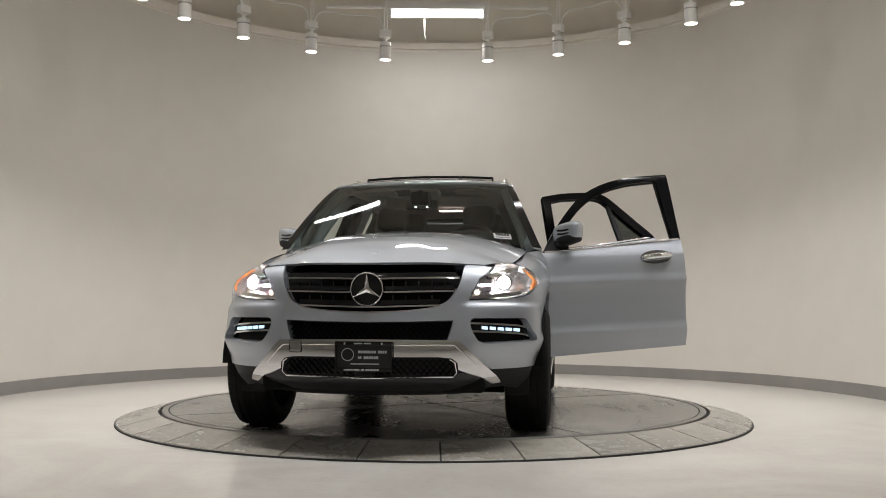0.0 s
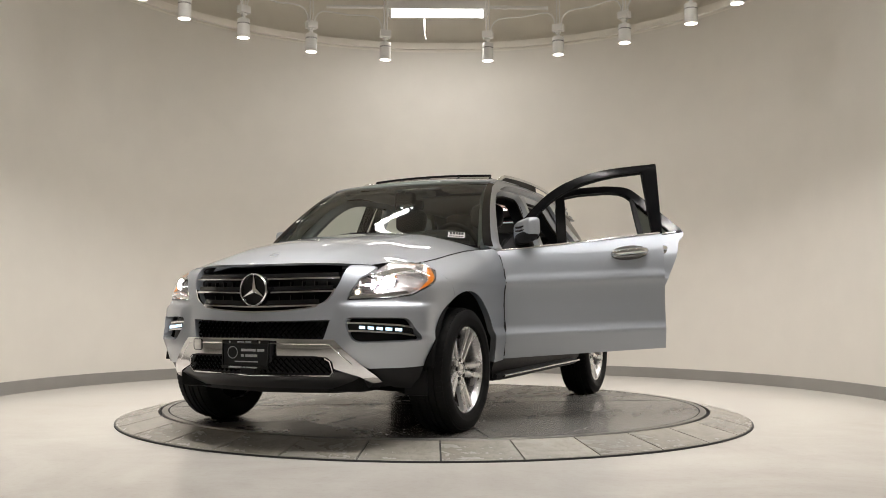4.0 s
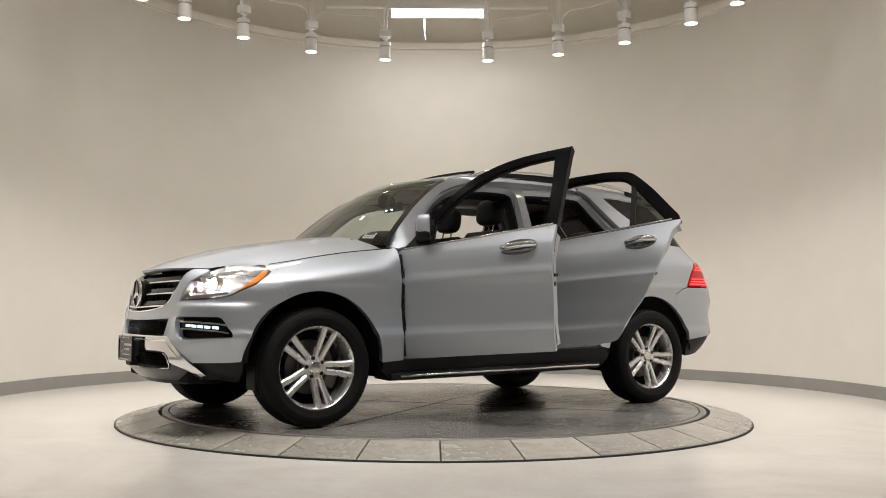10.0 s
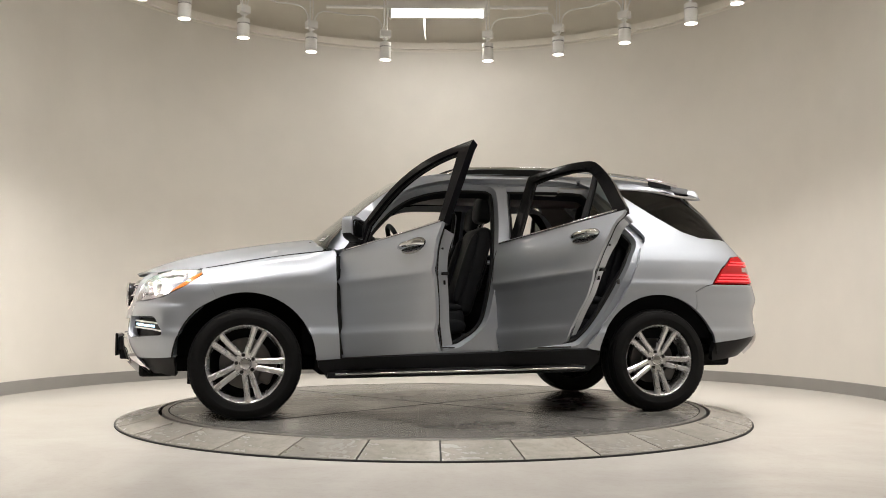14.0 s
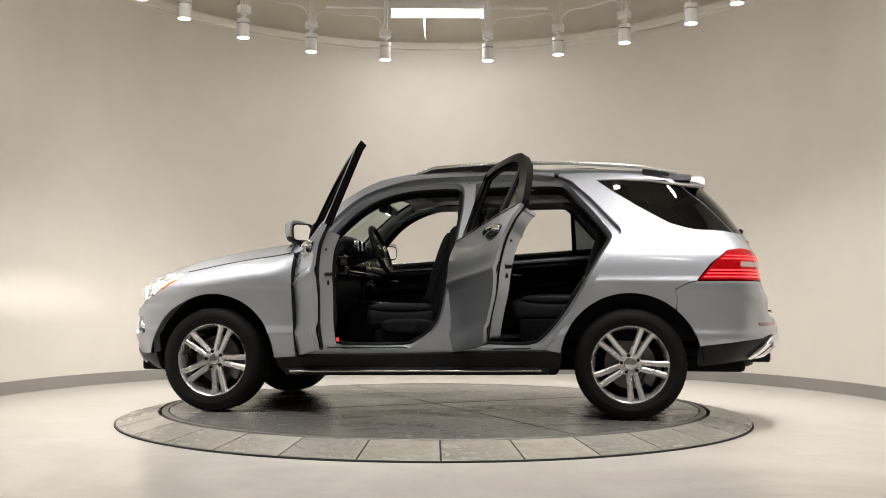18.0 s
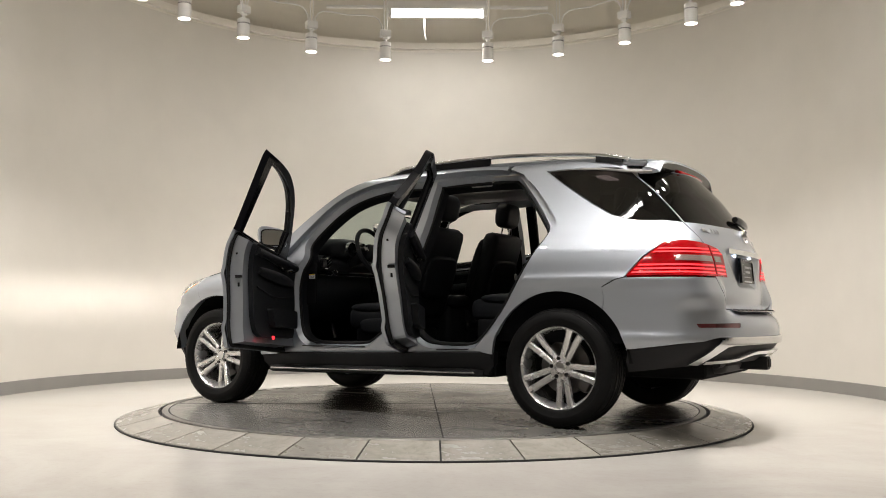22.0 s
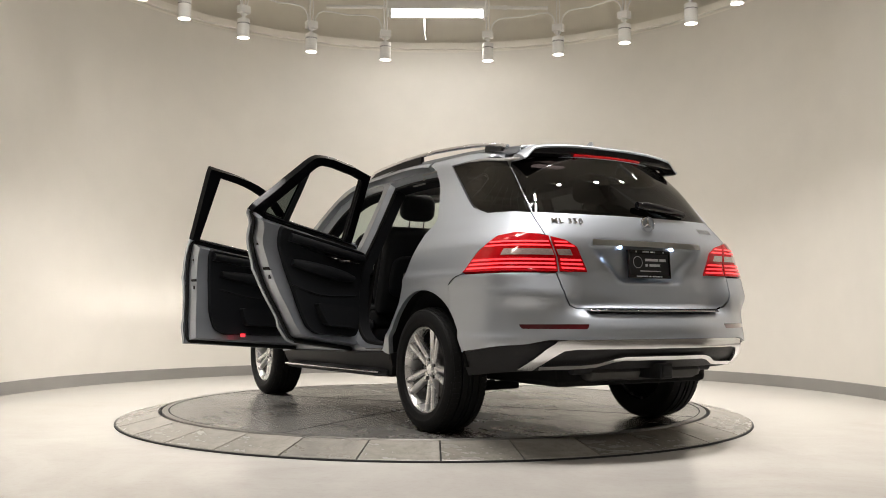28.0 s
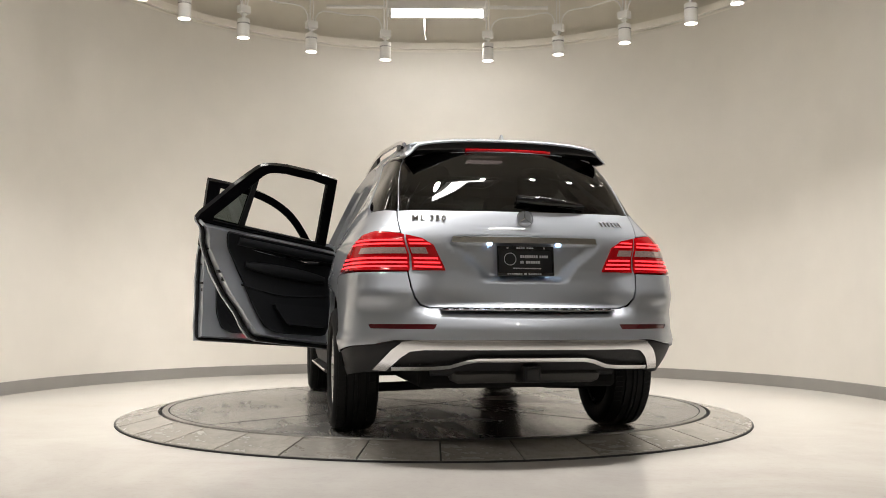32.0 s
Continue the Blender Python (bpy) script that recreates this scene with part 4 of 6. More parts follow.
def windscreen():
    edge = curve([(0.93, 1.128), (0.885, 1.198), (0.715, 1.368), (0.505, 1.533), (0.335, 1.627)], 4)
    rows = []
    n = len(edge)
    for i, (x, z) in enumerate(edge):
        t = i / (n - 1)
        y = half_width(min(x, 0.78), z) - 0.004
        z = lift(z)
        bow = 0.115 * (1 - t) + 0.085 * t - 0.030 * math.sin(math.pi * t)
        rise = 0.066 * (1 - t) ** 2 + 0.045 * t - 0.012 * math.sin(math.pi * t)
        rows.append([(x + bow * (1 - v * v), y * v, z + rise * (1 - v * v)) for v in np.linspace(-1, 1, 31)])
    sheet("windscreen", rows, SHIELD, car, "clear windscreen with a white sticker")
    # dark printed band round the glass
    for s in (-1, 1):
        rr = [[Vector(r[0 if s < 0 else -1]) * 1.0, Vector(r[1 if s < 0 else -2])] for r in rows]
        sheet("windscreen_border", [[a + Vector((0.002, 0, 0.003)), b + Vector((0.002, 0, 0.003))] for a, b in rr], GLOSSB, car)
    # cowl below the glass
    low = [(x + 0.03, y, z - 0.012) for x, y, z in rows[0]]
    sheet("cowl", [[(x + 0.06, y * 0.84, z - 0.045) for x, y, z in low], [(x, y * 0.86, z) for x, y, z in low], [(x - 0.03, y * 0.88, z + 0.012) for x, y, z in low]], BLACK, car, thick=0.02)
    for y0, y1 in ((0.55, -0.12), (-0.60, -0.02)):
        pts = []
        for k in range(9):
            f = k / 8
            y = y0 + (y1 - y0) * f
            v = y / 0.85
            pts.append((0.95 + 0.115 * (1 - v * v) - 0.035 * f, y, 1.128 + 0.072 * (1 - v * v) + 0.02 + 0.028 * f))
        tube_path("wiper", pts, 0.008, BLACK, car, "black windscreen wiper", seg=6)
    # sticker low on the driver side
    o = Vector((0.003, 0, 0.003))
    a, b, d, c = Vector(rows[3][27]), Vector(rows[3][25]), Vector(rows[5][27]), Vector(rows[5][25])
    st = raw("windscreen_sticker", [a + o, b + o, c * 0.7 + b * 0.3 + o, d * 0.7 + a * 0.3 + o], [(0, 1, 2, 3)], PAPER, car, "white paper sticker with print bars")
    for v0, v1, n in ((0.36, 0.66, 5), (0.10, 0.20, 9)):
        for k in range(n):
            u0, u1 = 0.08 + 0.84 * k / n, 0.08 + 0.84 * (k + 0.78) / n
            at = lambda u, v: (a * (1 - u) + b * u) * (1 - v) + (d * (1 - u) + c * u) * v + o * 1.5
            raw("print_bar", [at(u0, v0), at(u1, v0), at(u1, v1), at(u0, v1)], [(0, 1, 2, 3)], PLATE, st)


windscreen()


# ---- wheels ----
def wheel_parts():
    """One wheel at the origin, its outer face towards +y."""
    w = lathe("wheel", [(0.236, -0.11), (0.243, -0.09), (0.238, -0.02), (0.240, 0.05), (0.247, 0.085), (0.257, 0.093), (0.259, 0.101), (0.254, 0.105),
                        (0.247, 0.098), (0.240, 0.086), (0.232, 0.055), (0.228, -0.02), (0.232, -0.09)], ALLOY, car, "alloy wheel with five twin spokes", seg=72, axis="y", smooth=40)
    lathe("tyre", [(0.243, -0.115), (0.262, -0.124), (0.300, -0.131), (0.333, -0.125), (0.353, -0.110), (0.363, -0.088), (0.3655, -0.062), (0.3655, -0.058), (0.357, -0.057), (0.357, -0.048),
                   (0.3675, -0.047), (0.368, -0.014), (0.3595, -0.013), (0.3595, -0.003), (0.368, -0.002), (0.368, 0.013), (0.3595, 0.014), (0.3595, 0.024), (0.368, 0.025), (0.3675, 0.055),
                   (0.357, 0.056), (0.357, 0.064), (0.3655, 0.065), (0.363, 0.090), (0.354, 0.110), (0.347, 0.117), (0.345, 0.116), (0.333, 0.125), (0.312, 0.130), (0.300, 0.1305), (0.298, 0.129), (0.275, 0.127), (0.262, 0.120), (0.255, 0.106)],
          TYRE, w, "black road tyre", seg=96, axis="y", smooth=35)
    # shoulder blocks of the tread
    verts, faces = [], []
    for k in range(72):
        a = 2 * math.pi * k / 72
        for y0, y1, r0, r1 in ((0.068, 0.108, 0.366, 0.3565), (-0.108, -0.068, 0.3565, 0.366)):
            b = len(verts)
            for aa in (a, a + 0.058):
                for y, r in ((y0, r0), (y1, r1)):
                    for dr in (-0.008, 0.0025):
                        verts.append(((r + dr) * math.cos(aa + y * 0.4), y, (r + dr) * math.sin(aa + y * 0.4)))
            faces += [(b + 1, b + 3, b + 7, b + 5), (b, b + 1, b + 5, b + 4), (b + 2, b + 6, b + 7, b + 3), (b, b + 2, b + 3, b + 1), (b + 4, b + 5, b + 7, b + 6)]
    tagged(raw("tread_pattern", verts, faces, TYRE, w), kind="stuff")
    # twin spokes
    for k in range(5):
        ang = radians(90 + 72 * k)
        for s in (-1, 1):
            prof = [(0.060, 0.020, 0.0165, 0.066), (0.10, 0.0235, 0.018, 0.073), (0.15, 0.0275, 0.0185, 0.082), (0.20, 0.033, 0.0195, 0.092), (0.243, 0.040, 0.022, 0.098)]
            vs, fs = [], []
            for r, c, hw, y in prof:
                for t, yy in ((c - hw, y - 0.034), (c - hw, y - 0.007), (c - hw * 0.45, y + 0.002), (c + hw * 0.45, y + 0.003), (c + hw, y - 0.006), (c + hw, y - 0.034)):
                    vs.append((r, yy, s * t))
            for i in range(len(prof) - 1):
                for j in range(6):
                    j2 = (j + 1) % 6
                    f = (i * 6 + j, i * 6 + j2, (i + 1) * 6 + j2, (i + 1) * 6 + j)
                    fs.append(f if s > 0 else f[::-1])
            fs.append(tuple(range(6)) if s < 0 else tuple(range(5, -1, -1)))
            m = Matrix.Rotation(-ang, 3, "Y")
            vs = [m @ Vector(v) for v in vs]
            raw("spoke", vs, fs, ALLOY, w, smooth=35)
    lathe("hub", [(0.075, 0.03), (0.078, 0.055), (0.074, 0.066), (0.045, 0.068), (0.040, 0.066)], ALLOY, w, seg=40, axis="y")
    lathe("hub_cap", [(0.041, 0.060), (0.040, 0.070), (0.036, 0.074), (0.0, 0.076)], SATIN, w, "round hub cap with a plain badge", seg=32, axis="y")
    lathe("cap_ring", [(0.036, 0.0742), (0.034, 0.077), (0.030, 0.0775), (0.028, 0.0755)], CHROME, w, seg=32, axis="y")
    for k in range(5):
        a = radians(90 + 36 + 72 * k)
        bm = bmesh.new()
        cyl(bm, (0.058 * math.cos(a), 0.055, 0.058 * math.sin(a)), (0.058 * math.cos(a), 0.0735, 0.058 * math.sin(a)), 0.013, seg=6)
        part("wheel_bolt", bm, GLOSSB, w)
    lathe("brake_disc", [(0.06, -0.01), (0.165, -0.01), (0.168, -0.02), (0.168, -0.035), (0.06, -0.04)], BRAKE, w, seg=48, axis="y")
    lathe("hub_back", [(0.0, 0.0), (0.075, 0.0), (0.085, -0.01), (0.085, -0.1)], BRAKE, w, seg=24, axis="y")
    bm = bmesh.new()
    box(bm, -0.20, -0.11, -0.07, 0.015, -0.08, 0.08, 0.02)
    part("brake_caliper", bm, BRAKE, w, smooth=40)
    lathe("dust_shield", [(0.05, -0.065), (0.20, -0.07), (0.232, -0.075)], WELL, w, seg=40, axis="y")
    return w


def wheels():
    w = wheel_parts()
    spots = [(1.457, 1, -22.5), (1.457, -1, 20), (-1.457, 1, -26.5), (-1.457, -1, 33)]
    w.matrix_basis = pose(1.457, 0.832, 0.366) @ Matrix.Rotation(radians(spots[0][2]), 4, "Y")
    for x, s, spin in spots[1:]:
        m = pose(x, s * 0.832, 0.366) @ (Matrix.Rotation(math.pi, 4, "Z") if s < 0 else Matrix.Identity(4)) @ Matrix.Rotation(radians(spin), 4, "Y")
        c = copy_thing(w, m)
    # liners over the wheels
    for c in (ARCH_F, ARCH_R):
        for s in (-1, 1):
            x0, z0, r = c
            vs, fs = [], []
            n = 24
            for k in range(n + 1):
                a = radians(4 + 172 * k / n)
                for y in (0.945, 0.93, 0.55):
                    rr = r + (0.0 if y > 0.94 else 0.012)
                    vs.append((x0 + rr * math.cos(a), s * (half_width(x0, 0.7) - 0.012 if y > 0.94 else y), z0 + rr * math.sin(a)))
            for k in range(n):
                for j in range(2):
                    fs.append((k * 3 + j, k * 3 + j + 1, (k + 1) * 3 + j + 1, (k + 1) * 3 + j))
            fs.append([k * 3 + 2 for k in range(n + 1)])
            raw("wheel_liner", vs, fs, WELL, car)


wheels()


def underbody():
    bm = bmesh.new()
    box(bm, -2.25, 2.05, -0.55, 0.55, 0.30, 0.42, 0.03)
    box(bm, -0.98, 0.98, -0.86, 0.86, 0.285, 0.42, 0.02)
    box(bm, 1.93, 2.15, -0.62, 0.62, 0.27, 0.40, 0.02)
    part("underbody", bm, WELL, car)
    bm = bmesh.new()
    box(bm, -2.34, -2.02, -0.44, 0.40, 0.33, 0.43, 0.05)
    part("muffler", bm, material("muffler_steel", (0.035, 0.034, 0.032), 0.6, 0.2, var=0.25), car, "grey metal exhaust muffler", smooth=50)
    bm = bmesh.new()
    box(bm, -2.50, -2.30, -0.045, 0.045, 0.345, 0.43, 0.008)
    part("tow_hitch", bm, BLACK, car, "black square tow hitch receiver")
    # solid dark block drawn for the shade inside the receiver
    bm = bmesh.new()
    box(bm, -2.508, -2.50, -0.03, 0.03, 0.36, 0.415, 0.004)
    part("hitch_shade", bm, DARK, car)
    tube_path("hitch_bar", [(-2.30, -0.5, 0.40), (-2.30, 0.5, 0.40)], 0.03, BLACK, car)
    for x in (1.457, -1.457):
        for s in (-1, 1):
            tube_path("suspension_arm", [(x - 0.12, s * 0.35, 0.27), (x, s * 0.68, 0.25)], 0.028, WELL, car, seg=8)
            tube_path("suspension_arm", [(x + 0.16, s * 0.35, 0.26), (x + 0.03, s * 0.68, 0.24)], 0.022, WELL, car, seg=8)
        tube_path("axle", [(x, -0.66, 0.36), (x, 0.66, 0.36)], 0.03, WELL, car, seg=10)
    for s in (-1, 1):
        bm = bmesh.new()
        box(bm, 1.80, 1.825, s * 0.78 - 0.07, s * 0.78 + 0.07, 0.235, 0.38, 0.006)
        part("air_flap", bm, BLACK, car)
        # running board with a bright strip
        vs, fs = [], []
        xs = np.linspace(0.92, -0.92, 13)
        for x in xs:
            e = 0.0 if abs(x) < 0.86 else 0.03
            z = 0.292 + 0.026 * (0.92 - x) / 1.84
            for y, dz in ((0.70, 0.030), (0.925 - e, 0.022), (0.952 - e, 0.008), (0.952 - e, -0.018), (0.92 - e, -0.030), (0.70, -0.025)):
                vs.append((x, s * y, z + dz))
        n = len(xs)
        for i in range(n - 1):
            for j in range(6):
                fs.append((i * 6 + j, i * 6 + (j + 1) % 6, (i + 1) * 6 + (j + 1) % 6, (i + 1) * 6 + j))
        fs += [tuple(range(6)), tuple((n - 1) * 6 + j for j in range(6))]
        b = raw("running_board", vs, fs, BLACK, car, "black running board with a bright strip")
        tube_path("bright_strip", [(x, s * 0.953, 0.292 + 0.026 * (0.92 - x) / 1.84) for x in np.linspace(0.875, -0.875, 9)], 0.009, SATIN, b, seg=8)
        for i in range(7):
            x = 0.75 - 0.25 * i
            bm = bmesh.new()
            box(bm, x - 0.06, x + 0.06, s * 0.82 - 0.06, s * 0.82 + 0.06, 0.315 + 0.026 * (0.92 - x) / 1.84, 0.322 + 0.026 * (0.92 - x) / 1.84, 0.003)
            part("tread_pad", bm, RUBBER, b)


underbody()


# ---- nose ----
def badge(name, x, z, r, facing, parent=None, mat=None):
    """A plain chrome ring with three tapered arms."""
    parent = parent or car
    mat = mat or CHROME
    b = lathe(name, [(r - r * 0.10, -0.006), (r - r * 0.13, 0.004), (r - r * 0.07, 0.010), (r, 0.004), (r, -0.006)], mat, parent, "plain round chrome badge", seg=48, axis="y", smooth=60)
    for k in range(3):
        a = radians(90 + 120 * k)
        c, s = math.cos(a), math.sin(a)
        t = r * 0.15
        pc, ps = -s, c
        vs = [(0, 0.012, 0), (pc * t + c * t * 0.58, 0.0, ps * t + s * t * 0.58), (-pc * t + c * t * 0.58, 0.0, -ps * t + s * t * 0.58), (c * r * 0.93, 0.002, s * r * 0.93), (c * r * 0.93, -0.004, s * r * 0.93)]
        raw("badge_arm", vs, [(0, 1, 3), (0, 3, 2), (1, 4, 3), (2, 3, 4)], mat, b)
    b.matrix_basis = pose(x, 0, z) @ Matrix.Rotation(radians(-90 if facing > 0 else 90), 4, "Z")
    return b


def strip(name, pts, w, mat, parent=None, off=0.004, label="", depth=0.012, step=0.03):
    """A band of width w along a line of (s, z) points."""
    P = [Vector(p) for p in pts]
    up, dn = [], []
    for i, p in enumerate(P):
        t = (P[min(i + 1, len(P) - 1)] - P[max(i - 1, 0)]).normalized()
        n = Vector((-t.y, t.x))
        up.append(tuple(p + n * w / 2))
        dn.append(tuple(p - n * w / 2))
    return panel(name, parent or car, up + dn[::-1], mat, step=step, depth=depth, off=off, label=label)


def plate(name, x, y, z, facing, lean=0.0):
    """Black dealer plate in a frame; all its print as plain bars."""
    p = new(name)
    p.parent = car
    p.matrix_basis = pose(x, y, z) @ Matrix.Rotation(radians(90 if facing > 0 else -90), 4, "Z") @ Matrix.Rotation(radians(lean), 4, "X")
    bm = bmesh.new()
    box(bm, -0.150, 0.150, -0.006, 0.006, -0.074, 0.074, 0.005)
    part("plate_panel", bm, PLATE, p)
    for x0, x1, z0, z1 in ((-0.155, 0.155, 0.058, 0.079), (-0.155, 0.155, -0.079, -0.060), (-0.155, -0.146, -0.06, 0.06), (0.146, 0.155, -0.06, 0.06)):
        bm = bmesh.new()
        box(bm, x0, x1, -0.013, 0.004, z0, z1, 0.003)
        part("plate_frame", bm, GLOSSB, p)
    bars = [(-0.052, -0.004, 0.065, 0.072, -0.0145), (0.004, 0.042, 0.065, 0.072, -0.0145), (-0.105, -0.02, -0.073, -0.066, -0.0145), (-0.012, 0.004, -0.073, -0.066, -0.0145),
            (0.012, 0.085, -0.073, -0.066, -0.0145), (-0.03, 0.068, 0.017, 0.031, -0.0085), (0.076, 0.125, 0.017, 0.031, -0.0085), (-0.03, -0.01, -0.013, 0.001, -0.0085),
            (0.0, 0.08, -0.013, 0.001, -0.0085), (-0.07, 0.085, -0.042, -0.036, -0.0085)]
    for x0, x1, z0, z1, yy in bars:
        bm = bmesh.new()
        n = max(1, round((x1 - x0) / 0.0125))
        for k in range(n):
            w = (x1 - x0) / n
            box(bm, x0 + w * k + 0.0012, x0 + w * (k + 1) - 0.0012, yy, yy + 0.003, z0, z1)
        part("print_bar", bm, BARS, p)
    r = lathe("print_ring", [(0.030, -0.0085), (0.034, -0.0085)], BARS, p, seg=32, axis="y")
    r.location = (-0.085, 0, 0.01)
    for sx in (-0.10, 0.10):
        bm = bmesh.new()
        cyl(bm, (sx, -0.016, 0.068), (sx, -0.010, 0.068), 0.006, seg=10)
        part("plate_screw", bm, CHROME, p)
    tagged(p, "black dealer plate in a black frame")
    return p


def nose():
    g = mirrored([(SF, 0.985), YF(0.25, 0.984), YF(0.47, 0.974)] + GRILLE[3:], SF)
    gr = panel("grille", car, g, WELL, step=0.04, depth=0.01, off=-0.055, label="black grille with chrome louvres")
    # louvres
    for z, yw in ((0.893, 0.487), (0.819, 0.462), (0.742, 0.39)):
        pts = [YF(yw, z), YF(yw * 0.6, z - 0.004), YF(0.10, z - 0.008)]
        line = pts + [(SF, z - 0.009)] + [(2 * SF - s, zz) for s, zz in pts[::-1]]
        strip("louvre", curve(line, 3), 0.009, CHROME, gr, off=-0.004, depth=0.008)
        strip("louvre", curve([(s, zz + 0.022) for s, zz in line], 3), 0.024, GLOSSB, gr, off=-0.012, depth=0.02)
    # bright rim
    strip("grille_rim", curve([(SF, 0.702)] + [YF(0.2, 0.710), YF(0.36, 0.730), YF(0.437, 0.769), YF(0.472, 0.83)], 4), 0.010, CHROME, gr, off=0.0)
    strip("grille_rim", [(2 * SF - s, z) for s, z in curve([(SF, 0.702)] + [YF(0.2, 0.710), YF(0.36, 0.730), YF(0.437, 0.769), YF(0.472, 0.83)], 4)], 0.010, CHROME, gr, off=0.0)
    for sgn in (-1, 1):
        for k in range(5):
            y = sgn * (0.13 + 0.07 * k)
            for z in (0.85, 0.775):
                if abs(y) < 0.46 - (0.93 - z) * 0.4:
                    bm = bmesh.new()
                    box(bm, 2.20 - 0.30 * y * y * 1.1, 2.232 - 0.30 * y * y * 1.1, y - 0.004, y + 0.004, z - 0.03, z + 0.022)
                    part("grille_fin", bm, GLOSSB, gr)
    badge("nose_badge", 2.290, 0.827, 0.092, 1)
    bm = bmesh.new()
    cyl(bm, (2.245, 0, 0.827), (2.284, 0, 0.827), 0.086, seg=40)
    part("badge_back", bm, GLOSSB, car)
    # hood badge
    b = badge("hood_badge", 2.085, 1.052, 0.028, 1)
    b.matrix_basis = pose(2.09, 0, 1.030) @ Matrix.Rotation(radians(-90), 4, "Z") @ Matrix.Rotation(radians(68), 4, "X") @ Matrix.Diagonal((1, 0.4, 1, 1))
    # lower grille with its lattice
    lg = mirrored(LOWG, SF)
    low = panel("lower_grille", car, lg, BLACK, step=0.05, depth=0.01, off=-0.05, label="black honeycomb lower grille")
    lattice("grille_mesh", low, 0.46, 0.562, 0.652, 0.034)
    half = [(SF, 0.462), YF(0.38, 0.462), YF(0.44, 0.456), YF(0.468, 0.438), YF(0.474, 0.385), YF(0.455, 0.366), (SF, 0.360)]
    low2 = panel("lower_intake", car, mirrored(half, SF), BLACK, step=0.05, depth=0.01, off=-0.02, label="black honeycomb lower intake")
    lattice("intake_mesh", low2, 0.46, 0.372, 0.452, 0.034, off=-0.004)
    # bright skid trim
    hole = [p for p in half]
    half = [(SF, 0.556), YF(0.30, 0.556), YF(0.490, 0.554), YF(0.555, 0.490), YF(0.62, 0.425), YF(0.680, 0.368), YF(0.700, 0.332), YF(0.655, 0.325), YF(0.60, 0.362),
            YF(0.53, 0.386), YF(0.484, 0.402), YF(0.480, 0.438), YF(0.452, 0.461), YF(0.385, 0.468), (SF, 0.468)]
    sk = panel("skid_trim", car, mirrored(half, SF), SKID, step=0.025, depth=0.03, off=0.010, label="polished silver skid trim over the lower intake")
    # lip is polished too; dark colour stands for the shaded floor it reflects
    lip = [(SF, 0.354), YF(0.46, 0.356), YF(0.484, 0.386), YF(0.53, 0.380), YF(0.60, 0.355), YF(0.650, 0.320), YF(0.63, 0.300), YF(0.54, 0.292), YF(0.475, 0.290), (SF, 0.288)]
    panel("skid_lip", car, mirrored(lip, SF), DARKTRIM, step=0.03, depth=0.03, off=0.008, label="polished skid lip, coloured dark for its dark reflections")
    for sd in (-1, 1):
        crease = [YF(0.10, 0.531), YF(0.30, 0.531), YF(0.468, 0.529), YF(0.53, 0.470), YF(0.575, 0.425)]
        tube_path("skid_crease", [point(s if sd > 0 else 2 * SF - s, z, 0.0105) for s, z in crease], 0.004, CHROME, sk, seg=6)
    rim = hole[:-1] + [(SF, 0.360)]
    for L in (rim, [(2 * SF - s, z) for s, z in rim]):
        tube_path("intake_rim", [point(s, z, 0.012) for s, z in L[2:]], 0.004, CHROME, sk, seg=6)
    for s in (-1, 1):
        strip("skid_edge", [YF(0.49, 0.552) if s > 0 else (2 * SF - YF(0.49, 0.552)[0], 0.552), (SF, 0.5565)], 0.007, CHROME, off=0.012)
    half = [(SF, 0.286), YF(0.46, 0.288), YF(0.54, 0.290), YF(0.60, 0.296), YF(0.50, 0.268), YF(0.44, 0.262), (SF, 0.256)]
    panel("skid_plate", car, mirrored(half, SF), BLACK, step=0.04, depth=0.03, off=0.004)
    tow = rounded([(2 * SF - YF(0.43, 0.55)[0], 0.548), (2 * SF - YF(0.36, 0.55)[0], 0.548), (2 * SF - YF(0.36, 0.55)[0], 0.490), (2 * SF - YF(0.43, 0.55)[0], 0.490)], 0.012, 2)
    edge = [point(s, z, 0.0125) for s, z in tow]
    tube_path("tow_cover_gap", edge + edge[:1], 0.0022, BLACK, car, seg=5)
    panel("tow_cover", car, tow, SKID, step=0.04, depth=0.004, off=0.0125)
    plate("front_plate", 2.345, -0.001, 0.471, 1)
    bm = bmesh.new()
    box(bm, 2.27, 2.338, -0.05, 0.05, 0.362, 0.53, 0.01)
    box(bm, 2.30, 2.338, -0.145, 0.145, 0.43, 0.53, 0.01)
    part("plate_mount", bm, BLACK, car)
    for flip in (False, True):
        headlight(flip)
        # side intake with the day light
        f = panel("side_intake", car, FOG, BLACK, step=0.05, depth=0.01, off=-0.045, flip=flip, label="black side intake with a day light strip")
        line = [YF(0.545, 0.625), YF(0.66, 0.622), YF(0.80, 0.612), X(1.995, 0.600)]
        panel("light_bar", f, [(s, z + 0.020) for s, z in line] + [(s, z - 0.018) for s, z in line[::-1]], GLOSSB, step=0.03, depth=0.03, off=-0.012, flip=flip)
        for dz in (0.022, -0.021):
            panel("light_rail", f, [(s, z + dz + 0.005) for s, z in line] + [(s, z + dz - 0.005) for s, z in line[::-1]], CHROME, step=0.03, depth=0.03, off=-0.003, flip=flip)
        for k in range(5):
            s0, z0 = YF(0.612 + 0.042 * k, 0.6235 - 0.0028 * k)
            s1, z1 = YF(0.641 + 0.042 * k, 0.6210 - 0.0028 * k)
            panel("day_light", f, [(s0, z0 + 0.008), (s0, z0 - 0.008), (s1, z1 - 0.008), (s1, z1 + 0.008)], DRL, step=0.03, depth=0.01, off=-0.004, flip=flip, label="lit blue-white day light")


